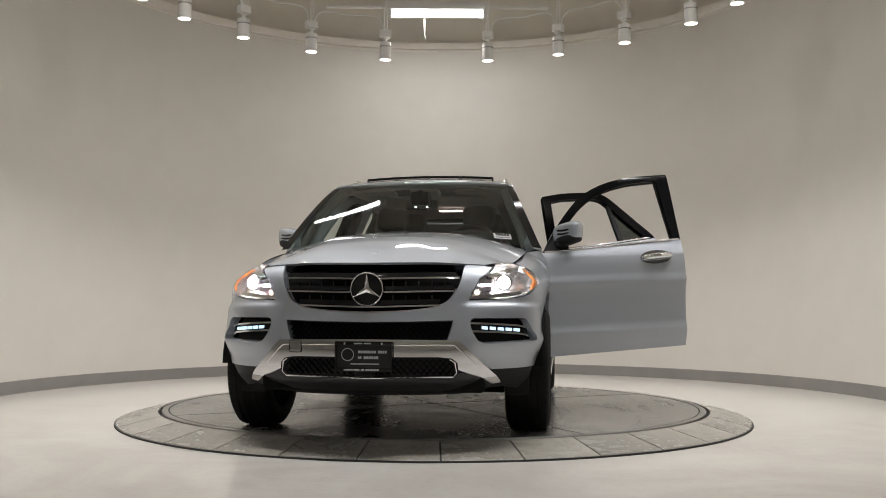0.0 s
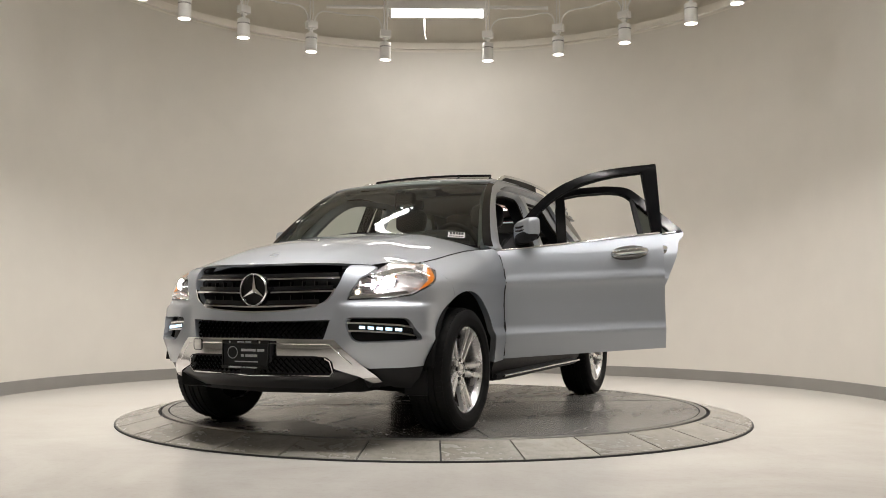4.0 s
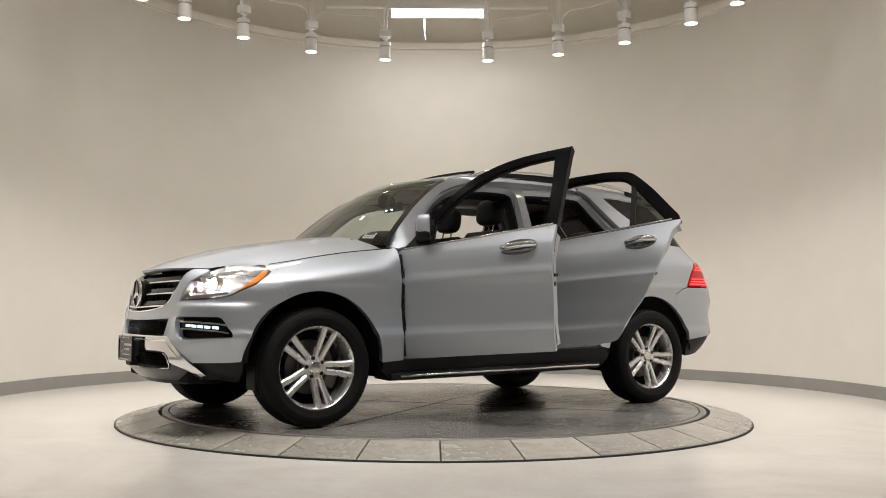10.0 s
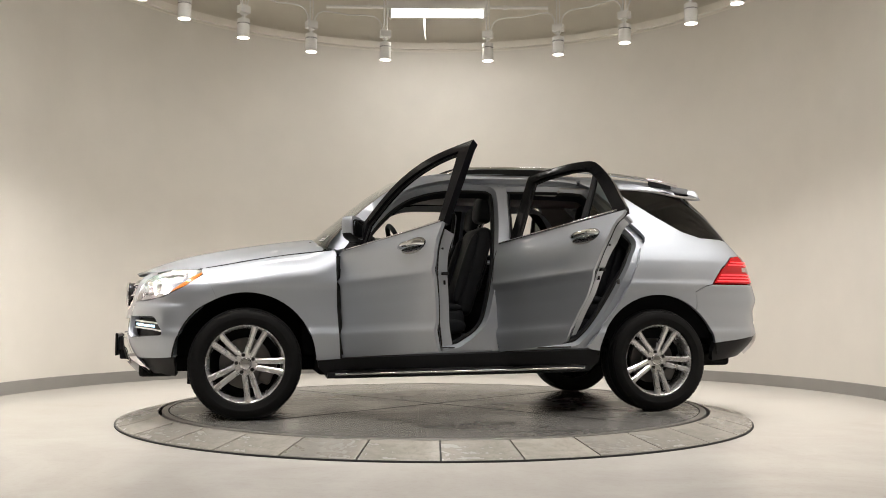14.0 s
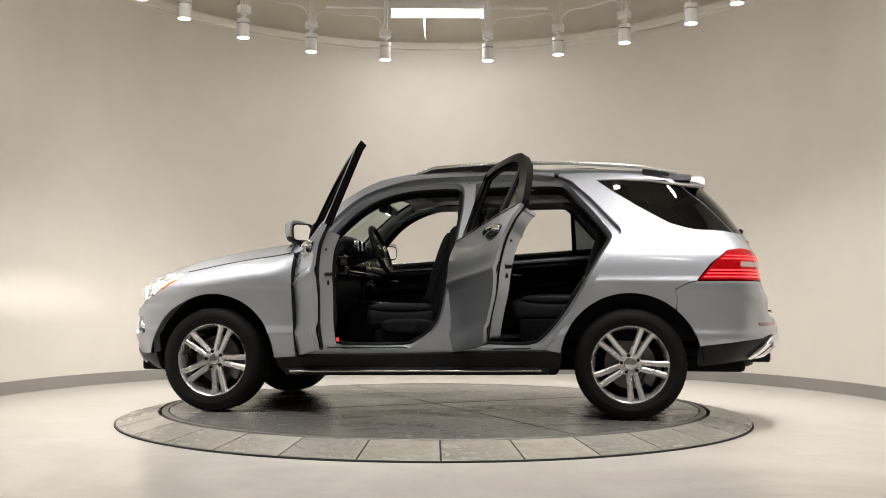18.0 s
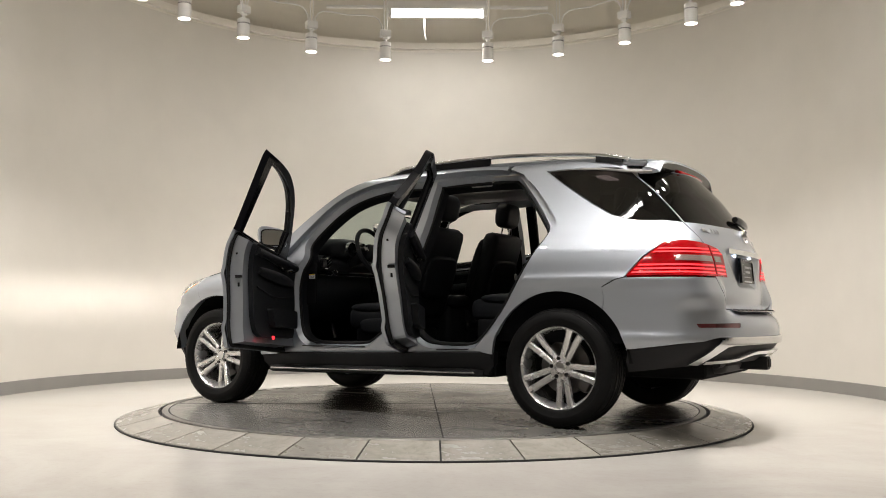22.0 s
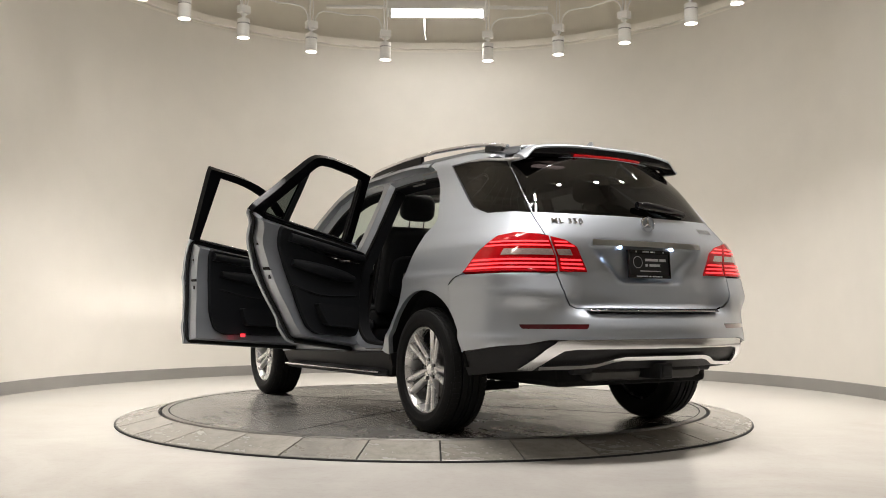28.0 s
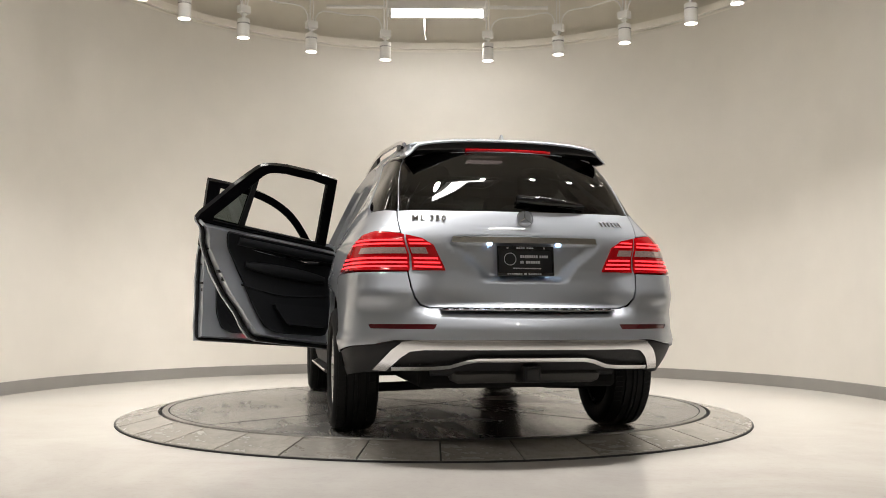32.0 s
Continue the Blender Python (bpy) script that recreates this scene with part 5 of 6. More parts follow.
def lattice(name, parent, yw, z0, z1, pitch, off=-0.03):
    """Honeycomb bars across the nose, joined."""
    verts, faces = [], []

    def bar(a, b):
        i = len(verts)
        for s, z in (a, b):
            n = normal(s, z)
            p = point(s, z, off)
            verts.extend([p + Vector((0, 0, 0.003)), p + n * 0.006, p - Vector((0, 0, 0.003)), p - n * 0.012])
        for k in range(4):
            k2 = (k + 1) % 4
            faces.append((i + k, i + k2, i + 4 + k2, i + 4 + k))
    n = int((z1 - z0) / (pitch * 0.5))
    h = (z1 - z0) / n
    m = int(2 * yw / pitch)
    for r in range(n):
        for k in range(m):
            y = -yw + (k + 0.5 * (r % 2)) * 2 * yw / m
            za, zb = z0 + r * h, z0 + (r + 1) * h

            def sz(yy, z):
                yy = max(-yw, min(yw, yy))
                if yy >= 0:
                    return YF(yy, z)
                s, z = YF(-yy, z)
                return (2 * SF - s, z)
            d = pitch * 0.5
            bar(sz(y, za), sz(y + d, zb))
            bar(sz(y + 2 * d, za), sz(y + d, zb))
    raw(name, verts, faces, GLOSSB, parent)


BUCKET = material("lamp_bucket", (0.42, 0.415, 0.42), 0.24, 0.6, var=0.08, scale=60)


def headlight(flip):
    # black sheet painted in for the shade between hood edge and headlight
    lamp_gap = [YF(0.47, 0.955), YF(0.60, 0.958), YF(0.66, 0.945), X(1.95, 0.980), X(1.84, 0.987), X(1.72, 0.980), X(1.70, 1.005), X(1.85, 1.012), X(1.98, 1.0), YF(0.66, 0.99), YF(0.45, 0.975)]
    panel("lamp_gap_shade", car, lamp_gap, BLACK, step=0.03, depth=0.02, off=-0.016, flip=flip)
    hl = panel("headlight", car, HEAD, BUCKET, step=0.025, depth=0.03, off=-0.075, flip=flip,
               label="clear headlight with projector and amber side marker, lit")
    panel("lens", hl, HEAD, LENS, step=0.025, depth=0.0, off=0.0, flip=flip).visible_shadow = False
    # side walls of the bucket
    va, _, rings = fill(HEAD, (), 0.05)
    r = rings[0]
    sg = -1 if flip else 1
    vs, fs = [], []
    for i in r:
        for o in (-0.004, -0.08):
            p = point(va[i][0], va[i][1], o)
            vs.append((p.x, sg * p.y, p.z))
    for k in range(len(r)):
        k2 = (k + 1) % len(r)
        fs.append((2 * k, 2 * k2, 2 * k2 + 1, 2 * k + 1))
    raw("bucket_wall", vs, fs, BUCKET, hl)

    def can(y, z, rr, depth, mat_in, mat_ring, nm, back=0.01):
        s, _ = YF(y, z)
        p = point(s, z, -0.03)
        c = Vector((p.x, sg * p.y, p.z))
        d = Vector((1, sg * 0.12, 0)).normalized()
        q = d.to_track_quat("Y", "Z").to_matrix().to_4x4()
        o = lathe(nm, [(rr + 0.012, -0.03), (rr + 0.012, 0.0), (rr + 0.006, 0.006), (rr, 0.002), (rr - 0.003, -0.02)], mat_ring, hl, seg=32, axis="y")
        o.matrix_basis = Matrix.Translation(c) @ q
        i = lathe(nm + "_face", [(rr, -back - 0.004), (rr * 0.6, -back + 0.004), (0.0, -back + 0.008)], mat_in, hl, seg=24, axis="y")
        i.matrix_basis = Matrix.Translation(c) @ q
    can(0.645, 0.868, 0.036, 0.03, LENS, CHROME, "projector")
    can(0.735, 0.880, 0.034, 0.03, BULB, CHROME, "beam_lamp", 0.004)
    # shielded emitter: a thin slot that throws a flat beam forward
    s0, _ = YF(0.645, 0.868)
    c = point(s0, 0.868, -0.055)
    c = Vector((c.x, sg * c.y, c.z))
    for nm, x0, x1, y, z0, z1, mat in (("emitter", -0.010, -0.006, 0.030, -0.004, 0.004, BEAM), ("shield", 0.045, 0.048, 0.033, 0.004, 0.032, BUCKET),
                                       ("shield", 0.045, 0.048, 0.033, -0.032, -0.004, BUCKET), ("shield", -0.02, 0.046, 0.034, 0.030, 0.033, GLOSSB),
                                       ("shield", -0.02, 0.046, 0.034, -0.033, -0.030, GLOSSB)):
        bm = bmesh.new()
        box(bm, c.x + x0, c.x + x1, c.y - y, c.y + y, c.z + z0, c.z + z1)
        part(nm, bm, mat, hl)
    can(0.590, 0.815, 0.014, 0.02, SIDELIGHT, CHROME, "side_lamp")
    am = [X(1.738, 0.972), X(1.752, 0.952), X(1.80, 0.905), X(1.875, 0.862), X(1.945, 0.830), X(1.920, 0.855), X(1.862, 0.896), X(1.80, 0.942)]
    panel("side_marker", hl, am, AMBER, step=0.02, depth=0.012, off=-0.008, flip=flip, label="amber side marker")
    lo = [YF(0.52, 0.785), YF(0.62, 0.800), X(2.01, 0.822), X(1.995, 0.808), YF(0.74, 0.790), YF(0.55, 0.778)]
    panel("lamp_strip", hl, lo, SATIN, step=0.03, depth=0.01, off=-0.02, flip=flip)
    br = [YF(0.58, 0.895), YF(0.66, 0.935), X(1.95, 0.965), X(1.86, 0.974), X(1.86, 0.955), X(1.95, 0.945), YF(0.68, 0.915), YF(0.60, 0.875)]
    panel("lamp_brow", hl, br, CHROME, step=0.03, depth=0.01, off=-0.02, flip=flip)


nose()


# ---- tail ----
# chrome darkened in colour for the handle cups' shade; also on the bumper step
CHROMED = material("darkened_chrome", (0.30, 0.305, 0.31), 0.16, 1.0, var=0.02)
DRLP = glow("plate_light_glow", (0.50, 0.70, 1.0), 26)


def tail():
    m2 = lambda L: [(2 * SR - s, z) for s, z in L]
    outer = [X(-1.905, 0.921), YR(0.618, 0.919), YR(0.618, 1.0), YR(0.640, 1.108), YR(0.70, 1.118), X(-2.19, 1.128), X(-2.10, 1.112), X(-2.0, 1.030)]
    inner = [YR(0.606, 0.919), YR(0.43, 0.919), YR(0.438, 0.945), YR(0.490, 1.052), YR(0.55, 1.088), YR(0.632, 1.106), YR(0.608, 1.0)]

    def row(lo, hi, shape, pad=0.012):
        """The part of a lamp outline between two heights, inset at its ends."""
        P = np.array(shape + shape[:1])
        def span(z):
            xs = []
            for (s0, z0), (s1, z1) in zip(P[:-1], P[1:]):
                if (z0 - z) * (z1 - z) <= 0 and z0 != z1:
                    xs.append(s0 + (s1 - s0) * (z - z0) / (z1 - z0))
            return min(xs) + pad, max(xs) - pad
        a0, a1 = span(lo)
        b0, b1 = span(hi)
        return [(a0, lo), (a1, lo), (b1, hi), (b0, hi)]
    def clear_zone(shape, is_outer):
        """The clear strip reaches from the seam about two thirds across the lamp."""
        (a0, lo), (a1, _), (b1, hi), (b0, _) = row(1.006, 1.038, shape, 0.014)
        if is_outer:
            near = (lambda a, b: (a, b - 0.34 * (b - a)))
        else:
            near = (lambda a, b: (a + 0.30 * (b - a), b))
        if abs(a0 - YR(0.612, 1.0)[0]) > abs(a1 - YR(0.612, 1.0)[0]):
            near = (lambda a, b: (a + 0.34 * (b - a), b))
        elif not is_outer:
            near = (lambda a, b: (a, b - 0.30 * (b - a)))
        a0, a1 = near(a0, a1)
        b0, b1 = near(b0, b1)
        return [(a0, lo), (a1, lo), (b1, hi), (b0, hi)]
    clear = material("clear_lens", (0.46, 0.34, 0.32), 0.14, 0.35, var=0.45, scale=170, coat=1.0)
    for right in (False, True):
        w = m2 if right else (lambda L: L)
        for shape, nm in ((outer, "tail_lamp"), (inner, "gate_lamp")):
            t = panel(nm, car, w(shape), REDLENS, step=0.025, depth=0.03, off=0.006, label="red tail lamp with glowing stripes")
            for lo, hi in ((0.934, 0.943), (0.956, 0.965), (0.978, 0.987), (1.054, 1.062), (1.074, 1.081)):
                panel("glow_stripe", t, w(row(lo, hi, shape, 0.02)), REDGLOW, step=0.04, depth=0.004, off=0.0085)
            panel("clear_strip", t, w(clear_zone(shape, nm == "tail_lamp")), clear, step=0.03, depth=0.004, off=0.009, label="clear reversing light strip")
    # chrome strip over the plate
    line = [YR(0.395, 1.080), YR(0.2, 1.080), (SR, 1.080)]
    line = line + m2(line[:-1])[::-1]
    strip("handle_strip", line, 0.030, CHROME, off=0.012, label="chrome tailgate handle strip", depth=0.03)
    plate("rear_plate", -2.366, 0.0, 0.976, -1, -4)
    b = badge("rear_badge", -2.362, 1.202, 0.046, -1)
    bm = bmesh.new()
    cyl(bm, (-2.335, 0, 1.202), (-2.352, 0, 1.202), 0.040, seg=36)
    part("badge_back", bm, PAINT, car)
    for y in (0.19, -0.19):
        bm = bmesh.new()
        box(bm, -2.350, -2.344, y - 0.012, y + 0.012, 1.060, 1.065)
        part("plate_light", bm, DRLP, car, "lit blue-white plate light")
    # model lettering
    cu = bpy.data.curves.new("model_letters", "FONT")
    cu.body, cu.size, cu.extrude, cu.space_character, cu.offset = "ML 350", 0.050, 0.003, 1.25, 0.0004
    ob = new("model_letters", cu)
    dg = bpy.context.evaluated_depsgraph_get()
    me = bpy.data.meshes.new_from_object(ob.evaluated_get(dg))
    bpy.data.objects.remove(ob)
    p = point(YR(0.596, 1.182)[0], 1.182, 0.004)
    q = point(YR(0.45, 1.182)[0], 1.182, 0.004)
    d = (q - p).normalized()
    nn = normal(YR(0.5, 1.185)[0], 1.185)
    upv = nn.cross(d).normalized()
    me.materials.clear()
    lt = link("model_letters", me, CHROME, car, "chrome model lettering")
    lt.matrix_basis = Matrix(((d.x, upv.x, nn.x, p.x), (d.y, upv.y, nn.y, p.y), (d.z, upv.z, nn.z, p.z), (0, 0, 0, 1)))
    for k in range(6):
        y = -0.445 - 0.0235 * k
        s, z = YR(-y, 1.178)
        o = [(2 * SR - s - 0.012, 1.168), (2 * SR - s + 0.006, 1.168), (2 * SR - s + 0.006, 1.192), (2 * SR - s - 0.012, 1.192)]
        panel("letter_bar", car, o, CHROME, step=0.03, depth=0.003, off=0.004)
    # bumper step with studs
    ledge = []
    for v in np.linspace(-1, 1, 21):
        y = 0.47 * v
        x = -2.545 + 0.29 * (y / 0.93) ** 2
        ledge.append((x, y))
    st = sheet("bumper_step", [[(x + 0.10, y, 0.722) for x, y in ledge], [(x + 0.05, y, 0.722) for x, y in ledge], [(x + 0.032, y, 0.716) for x, y in ledge]], CHROMED, car,
               "dull chrome bumper step plate with rubber studs", thick=0.006)
    for k in range(18):
        y = -0.44 + 0.88 * k / 17
        x = -2.545 + 0.29 * (y / 0.93) ** 2
        bm = bmesh.new()
        box(bm, x + 0.046, x + 0.085, y - 0.013, y + 0.013, 0.721, 0.728, 0.003)
        part("step_stud", bm, RUBBER, st)
    # bright skid trims
    half = [(SR, 0.556), YR(0.60, 0.556), YR(0.665, 0.548), YR(0.71, 0.515), YR(0.790, 0.408), YR(0.725, 0.404), YR(0.665, 0.475), YR(0.62, 0.508), YR(0.55, 0.516), (SR, 0.518)]
    panel("rear_skid_trim", car, mirrored(half, SR), SATIN, step=0.03, depth=0.03, off=0.010, label="satin silver rear skid trim")
    edge = [YR(0.665, 0.550), YR(0.60, 0.558), YR(0.3, 0.559), (SR, 0.559)]
    strip("skid_edge", edge + m2(edge[:-1])[::-1], 0.009, CHROME, off=0.013, depth=0.012)
    line = [(SR, 0.468), YR(0.28, 0.468), YR(0.34, 0.458), YR(0.42, 0.432), YR(0.50, 0.424), YR(0.70, 0.418)]
    line = m2(line)[:0:-1] + line
    strip("lower_skid_trim", line, 0.019, SATIN, off=0.012, label="slim satin lower trim", depth=0.02)
    # rear wiper
    arm = []
    for f in np.linspace(0, 1, 9):
        y = 0.03 - 0.38 * f
        z = 1.268 + 0.028 * (1 - f) * 1.0 - 0.0 * f
        s, _ = YR(abs(y), z)
        s = s if y > 0 else 2 * SR - s
        arm.append(point(s, z, 0.022))
    wp = tube_path("rear_wiper", arm, [0.020, 0.026, 0.027, 0.026, 0.024, 0.022, 0.018, 0.014, 0.009], GLOSSB, car, "black rear wiper", seg=10)
    tube_path("wiper_blade", [Vector(p) + Vector((0.008, 0, -0.016)) for p in arm], 0.006, RUBBER, wp, seg=6)


tail()


# ---- doors ----
def inset(poly, d):
    P = [Vector(p) for p in poly]
    n = len(P)
    area = sum(P[i].x * P[(i + 1) % n].y - P[(i + 1) % n].x * P[i].y for i in range(n))
    sg = 1 if area > 0 else -1
    out = []
    for i in range(n):
        a, b, c = P[i - 1], P[i], P[(i + 1) % n]
        t = ((b - a).normalized() + (c - b).normalized())
        if t.length < 1e-6:
            t = c - b
        t.normalize()
        out.append(tuple(b + Vector((-t.y, t.x)) * d * sg))
    return out


def blob(name, c, r, n, mat, parent, label="", seg=(24, 14), m=None, cut=None):
    """A rounded block: a super-ellipsoid about c."""
    vs, fs = [], []
    su, sv = seg
    e = 2.0 / n
    f = lambda w: math.copysign(abs(w) ** e, w)
    for j in range(sv + 1):
        v = -math.pi / 2 + math.pi * j / sv
        for i in range(su):
            u = 2 * math.pi * i / su
            p = Vector((r[0] * f(math.cos(v)) * f(math.cos(u)), r[1] * f(math.cos(v)) * f(math.sin(u)), r[2] * f(math.sin(v))))
            if cut:
                p = cut(p)
            if m is not None:
                p = m @ p
            vs.append(p + Vector(c))
    for j in range(sv):
        for i in range(su):
            i2 = (i + 1) % su
            fs.append((j * su + i, j * su + i2, (j + 1) * su + i2, (j + 1) * su + i))
    return raw(name, vs, fs, mat, parent, label, smooth=70)


def swing(hx, hy, deg, lean):
    """Turn about a nearly upright hinge line through (hx, hy), leaning inwards."""
    ax = Vector((0, lean, 1)).normalized()
    h = Matrix.Translation((hx, hy, 0.7))
    return h @ Matrix.Rotation(radians(deg), 4, ax) @ h.inverted()


def side_point(x, z, off=0.0, flip=False):
    p = point(x, z, off)
    return Vector((p.x, -p.y if flip else p.y, p.z))


def door(front, flip):
    low, up, hole = (FDOOR_LOW, FDOOR_UP, FGLASS) if front else (RDOOR_LOW, RDOOR_UP, RGLASS)
    lab = ("front" if front else "rear") + (" door, closed" if flip else " door, wide open with its window down")
    d = panel("front_door" if front else "rear_door", car, low, PAINT, step=0.026, depth=0.022, flip=flip, label="silver " + lab)
    side_form[0] = W_INNER
    panel("inner_skin", d, low, PAINT, step=0.06, depth=0.0, off=-0.022, flip=flip)
    shell = inset(low, 0.030)
    shell2 = [(s, min(z, BELT_Z(s) - 0.004)) for s, z in shell]
    panel("inner_shell", d, shell2, PAINT, step=0.05, depth=-0.098, off=-0.120, flip=flip)
    ring = [side_point(s, min(z, BELT_Z(s) - 0.01), -0.030, flip) for s, z in resample(rounded(inset(low, 0.017), 0.04, 3), 0.04)]
    tube_path("door_seal", ring + ring[:1], 0.012, RUBBER, d, seg=8)
    if front:
        card = [(0.76, 1.10), (0.76, 0.95), (0.745, 0.56), (0.70, 0.485), (0.0, 0.482), (-0.085, 0.52), (-0.135, 0.67), (-0.15, 0.95), (-0.18, 1.160)]
    else:
        card = [(-0.33, 1.165), (-0.34, 0.56), (-0.38, 0.505), (-0.76, 0.505), (-0.84, 0.54), (-0.94, 0.69), (-1.06, 0.90), (-1.15, 1.05), (-1.21, 1.16), (-1.23, 1.225)]
    panel("trim_card", d, rounded(card, 0.03, 3), TRIMB, step=0.05, depth=-0.035, off=-0.152, flip=flip, label="black door trim")
    # upper trim roll, armrest, pocket
    x0, x1 = (0.70, -0.12) if front else (-0.38, -1.10)
    zt = lambda x: BELT_Z(x) - 0.06
    tube_path("upper_roll", [side_point(x, zt(x), -0.155, flip) for x in np.linspace(x0 + 0.03, x1 - 0.03, 9)], 0.028, LEATHER, d, seg=10)
    tube_path("armrest", [side_point(x, (0.90 if front else 0.93) + 0.05 * k, -0.162, flip) for k, x in zip(np.linspace(0, 1, 9), np.linspace(x0 - 0.04, x1 + 0.06, 9))],
              [0.022, 0.034, 0.040, 0.042, 0.042, 0.040, 0.036, 0.03, 0.02], LEATHER, d, seg=12)
    tube_path("trim_inlay", [side_point(x, zt(x) - 0.05 - 0.02 * math.sin(k), -0.154, flip) for k, x in zip(np.linspace(0, 3.1, 9), np.linspace(x0, (x0 + x1) / 2, 9))], 0.010, GLOSSB, d, seg=8)
    tube_path("trim_line", [side_point(x, zt(x) - 0.036 - 0.02 * math.sin(k), -0.159, flip) for k, x in zip(np.linspace(0, 3.1, 9), np.linspace(x0, x1 + 0.1, 9))], 0.0045, SATIN, d, "bright trim line", seg=6)
    hx = x0 - 0.10
    tube_path("inner_handle", [side_point(hx, zt(hx) - 0.05, -0.165, flip), side_point(hx - 0.05, zt(hx) - 0.048, -0.182, flip), side_point(hx - 0.13, zt(hx) - 0.066, -0.177, flip)], 0.014, CHROME, d, "chrome inner door handle", seg=8)
    pk = [(x0 - 0.02, 0.56), (x0 - 0.02, 0.70), (x1 + 0.24, 0.70), (x1 + 0.30, 0.56)] if front else [(x0 - 0.02, 0.57), (x0 - 0.02, 0.72), (x1 + 0.28, 0.72), (x1 + 0.40, 0.57)]
    panel("door_pocket", d, rounded(pk, 0.03, 3), LEATHER, step=0.06, depth=-0.045, off=-0.197, flip=flip)
    cx = (x0 + x1) / 2
    line = [(x0, 0.80), (cx, 0.775), (x1 + 0.05, 0.82)]
    tube_path("trim_crease", [side_point(x, z, -0.154, flip) for x, z in curve(line, 5)], 0.006, LEATHER, d, seg=6)
    side_form[0] = W_SIDE
    # window frame
    panel("window_frame", d, up, FRAMEB, [hole], step=0.03, depth=0.045, off=-0.004, back=True, flip=flip, label="black window frame")
    seal = [side_point(s, z, -0.030, flip) for s, z in resample(hole, 0.05)]
    tube_path("window_seal", seal + seal[:1], 0.007, RUBBER, d, seg=6)
    bl = [(x, BELT_Z(x) + 0.004) for x in (np.linspace(0.79, -0.27, 12) if front else np.linspace(-0.30, -1.40, 12))]
    bar = [side_point(x, z, 0.002, flip) for x, z in bl]
    tube_path("belt_trim", bar, 0.007, SATIN, d, "bright belt trim", seg=8)
    if not front:
        panel("window_bar", d, [X(-1.045, 1.226), X(-1.040, 1.56), X(-1.070, 1.535), X(-1.085, 1.228)], BLACK, step=0.03, depth=0.03, off=-0.006, back=True, flip=flip)
        q = [X(-1.075, 1.230), X(-1.06, 1.530), X(-1.17, 1.41), X(-1.285, 1.285), X(-1.29, 1.25)]
        panel("fixed_pane", d, q, TINT2, step=0.05, depth=0.0, off=-0.02, flip=flip, label="tinted fixed pane")
    else:
        tri = [(0.795, 1.108), (0.775, 1.138), (0.605, 1.30), (0.60, 1.118)]
        panel("mirror_mount", d, tri, BLACK, step=0.04, depth=0.03, off=0.002, back=True, flip=flip)
        mirror(d, flip)
        if not flip:
            rp = side_point(0.15, 0.575, -0.219)
            bm = bmesh.new()
            box(bm, rp.x - 0.035, rp.x + 0.005, rp.y - 0.004, rp.y + 0.004, rp.z - 0.012, rp.z + 0.012)
            part("door_warning_light", bm, REDGLOW, d, "lit red door warning light")
    # outer handle over a flat cup, dark in colour for the shade of its recess
    hx, hz = (-0.055, 1.060) if front else (-1.145, 1.122)
    cup = [(hx + 0.125 * math.cos(a), hz + 0.006 * math.cos(a) * -1 + 0.047 * math.sin(a)) for a in np.linspace(0, 2 * math.pi, 25)[:-1]]
    panel("handle_cup", d, cup, CHROMED, step=0.03, depth=0.004, off=0.002, flip=flip)
    hp = [side_point(hx + dx, hz - 0.006 * dx / 0.1, o, flip) for dx, o in ((0.115, 0.004), (0.10, 0.024), (0.06, 0.036), (0.0, 0.040), (-0.06, 0.036), (-0.10, 0.024), (-0.115, 0.004))]
    tube_path("door_handle", hp, [0.014, 0.020, 0.021, 0.021, 0.021, 0.020, 0.014], CHROME, d, "chrome grab handle", seg=12)
    # latch and plugs on the rear edge
    side_form[0] = W_INNER
    lz = 0.88 if front else 0.91
    lx = min(s for s, z in resample(shell, 0.01) if abs(z - lz) < 0.012)
    lp = side_point(lx, lz, -0.098, flip)
    bm = bmesh.new()
    box(bm, lp.x - 0.014, lp.x + 0.03, lp.y - 0.022, lp.y + 0.022, lp.z - 0.009, lp.z + 0.009, 0.003)
    part("door_latch", bm, BLACK, d)
    for dz, h in ((-0.055, 0.013), (0.16, 0.006)):
        mx = min(s for s, z in resample(shell, 0.01) if abs(z - lz - dz) < 0.012)
        mp = side_point(mx, lz + dz, -0.095 if dz < 0 else -0.07, flip)
        bm = bmesh.new()
        box(bm, mp.x - 0.006, mp.x + 0.02, mp.y - 0.006, mp.y + 0.006, mp.z - h, mp.z + h, 0.002)
        part("edge_plug", bm, BLACK, d)
    side_form[0] = W_SIDE
    # dark bar down the hinge edge, put in for the shade of the open gap
    hl = [(0.848, 1.07), (0.855, 0.98), (0.850, 0.75), (0.832, 0.42)] if front else [(-0.284, 1.14), (-0.280, 0.98), (-0.275, 0.75), (-0.265, 0.46)]
    tube_path("hinge_shade_bar", [side_point(s, z, -0.014, flip) for s, z in curve(hl, 4)], 0.010, RUBBER, d, seg=8)
    # lower rubber edge
    zb = [(0.80, 0.404), (0.3, 0.421), (-0.22, 0.439)] if front else [(-0.245, 0.440), (-0.5, 0.449), (-0.86, 0.464)]
    tube_path("bottom_seal", [side_point(s, z + 0.004, -0.038, flip) for s, z in zb], 0.015, RUBBER, d, seg=8)
    if not flip:
        d.matrix_basis = Matrix.Translation((-0.020, -0.012, 0)) @ swing(0.83, 0.90, -66.0, -0.048) if front else swing(-0.30, 0.90, -63.5, -0.085)
    return d


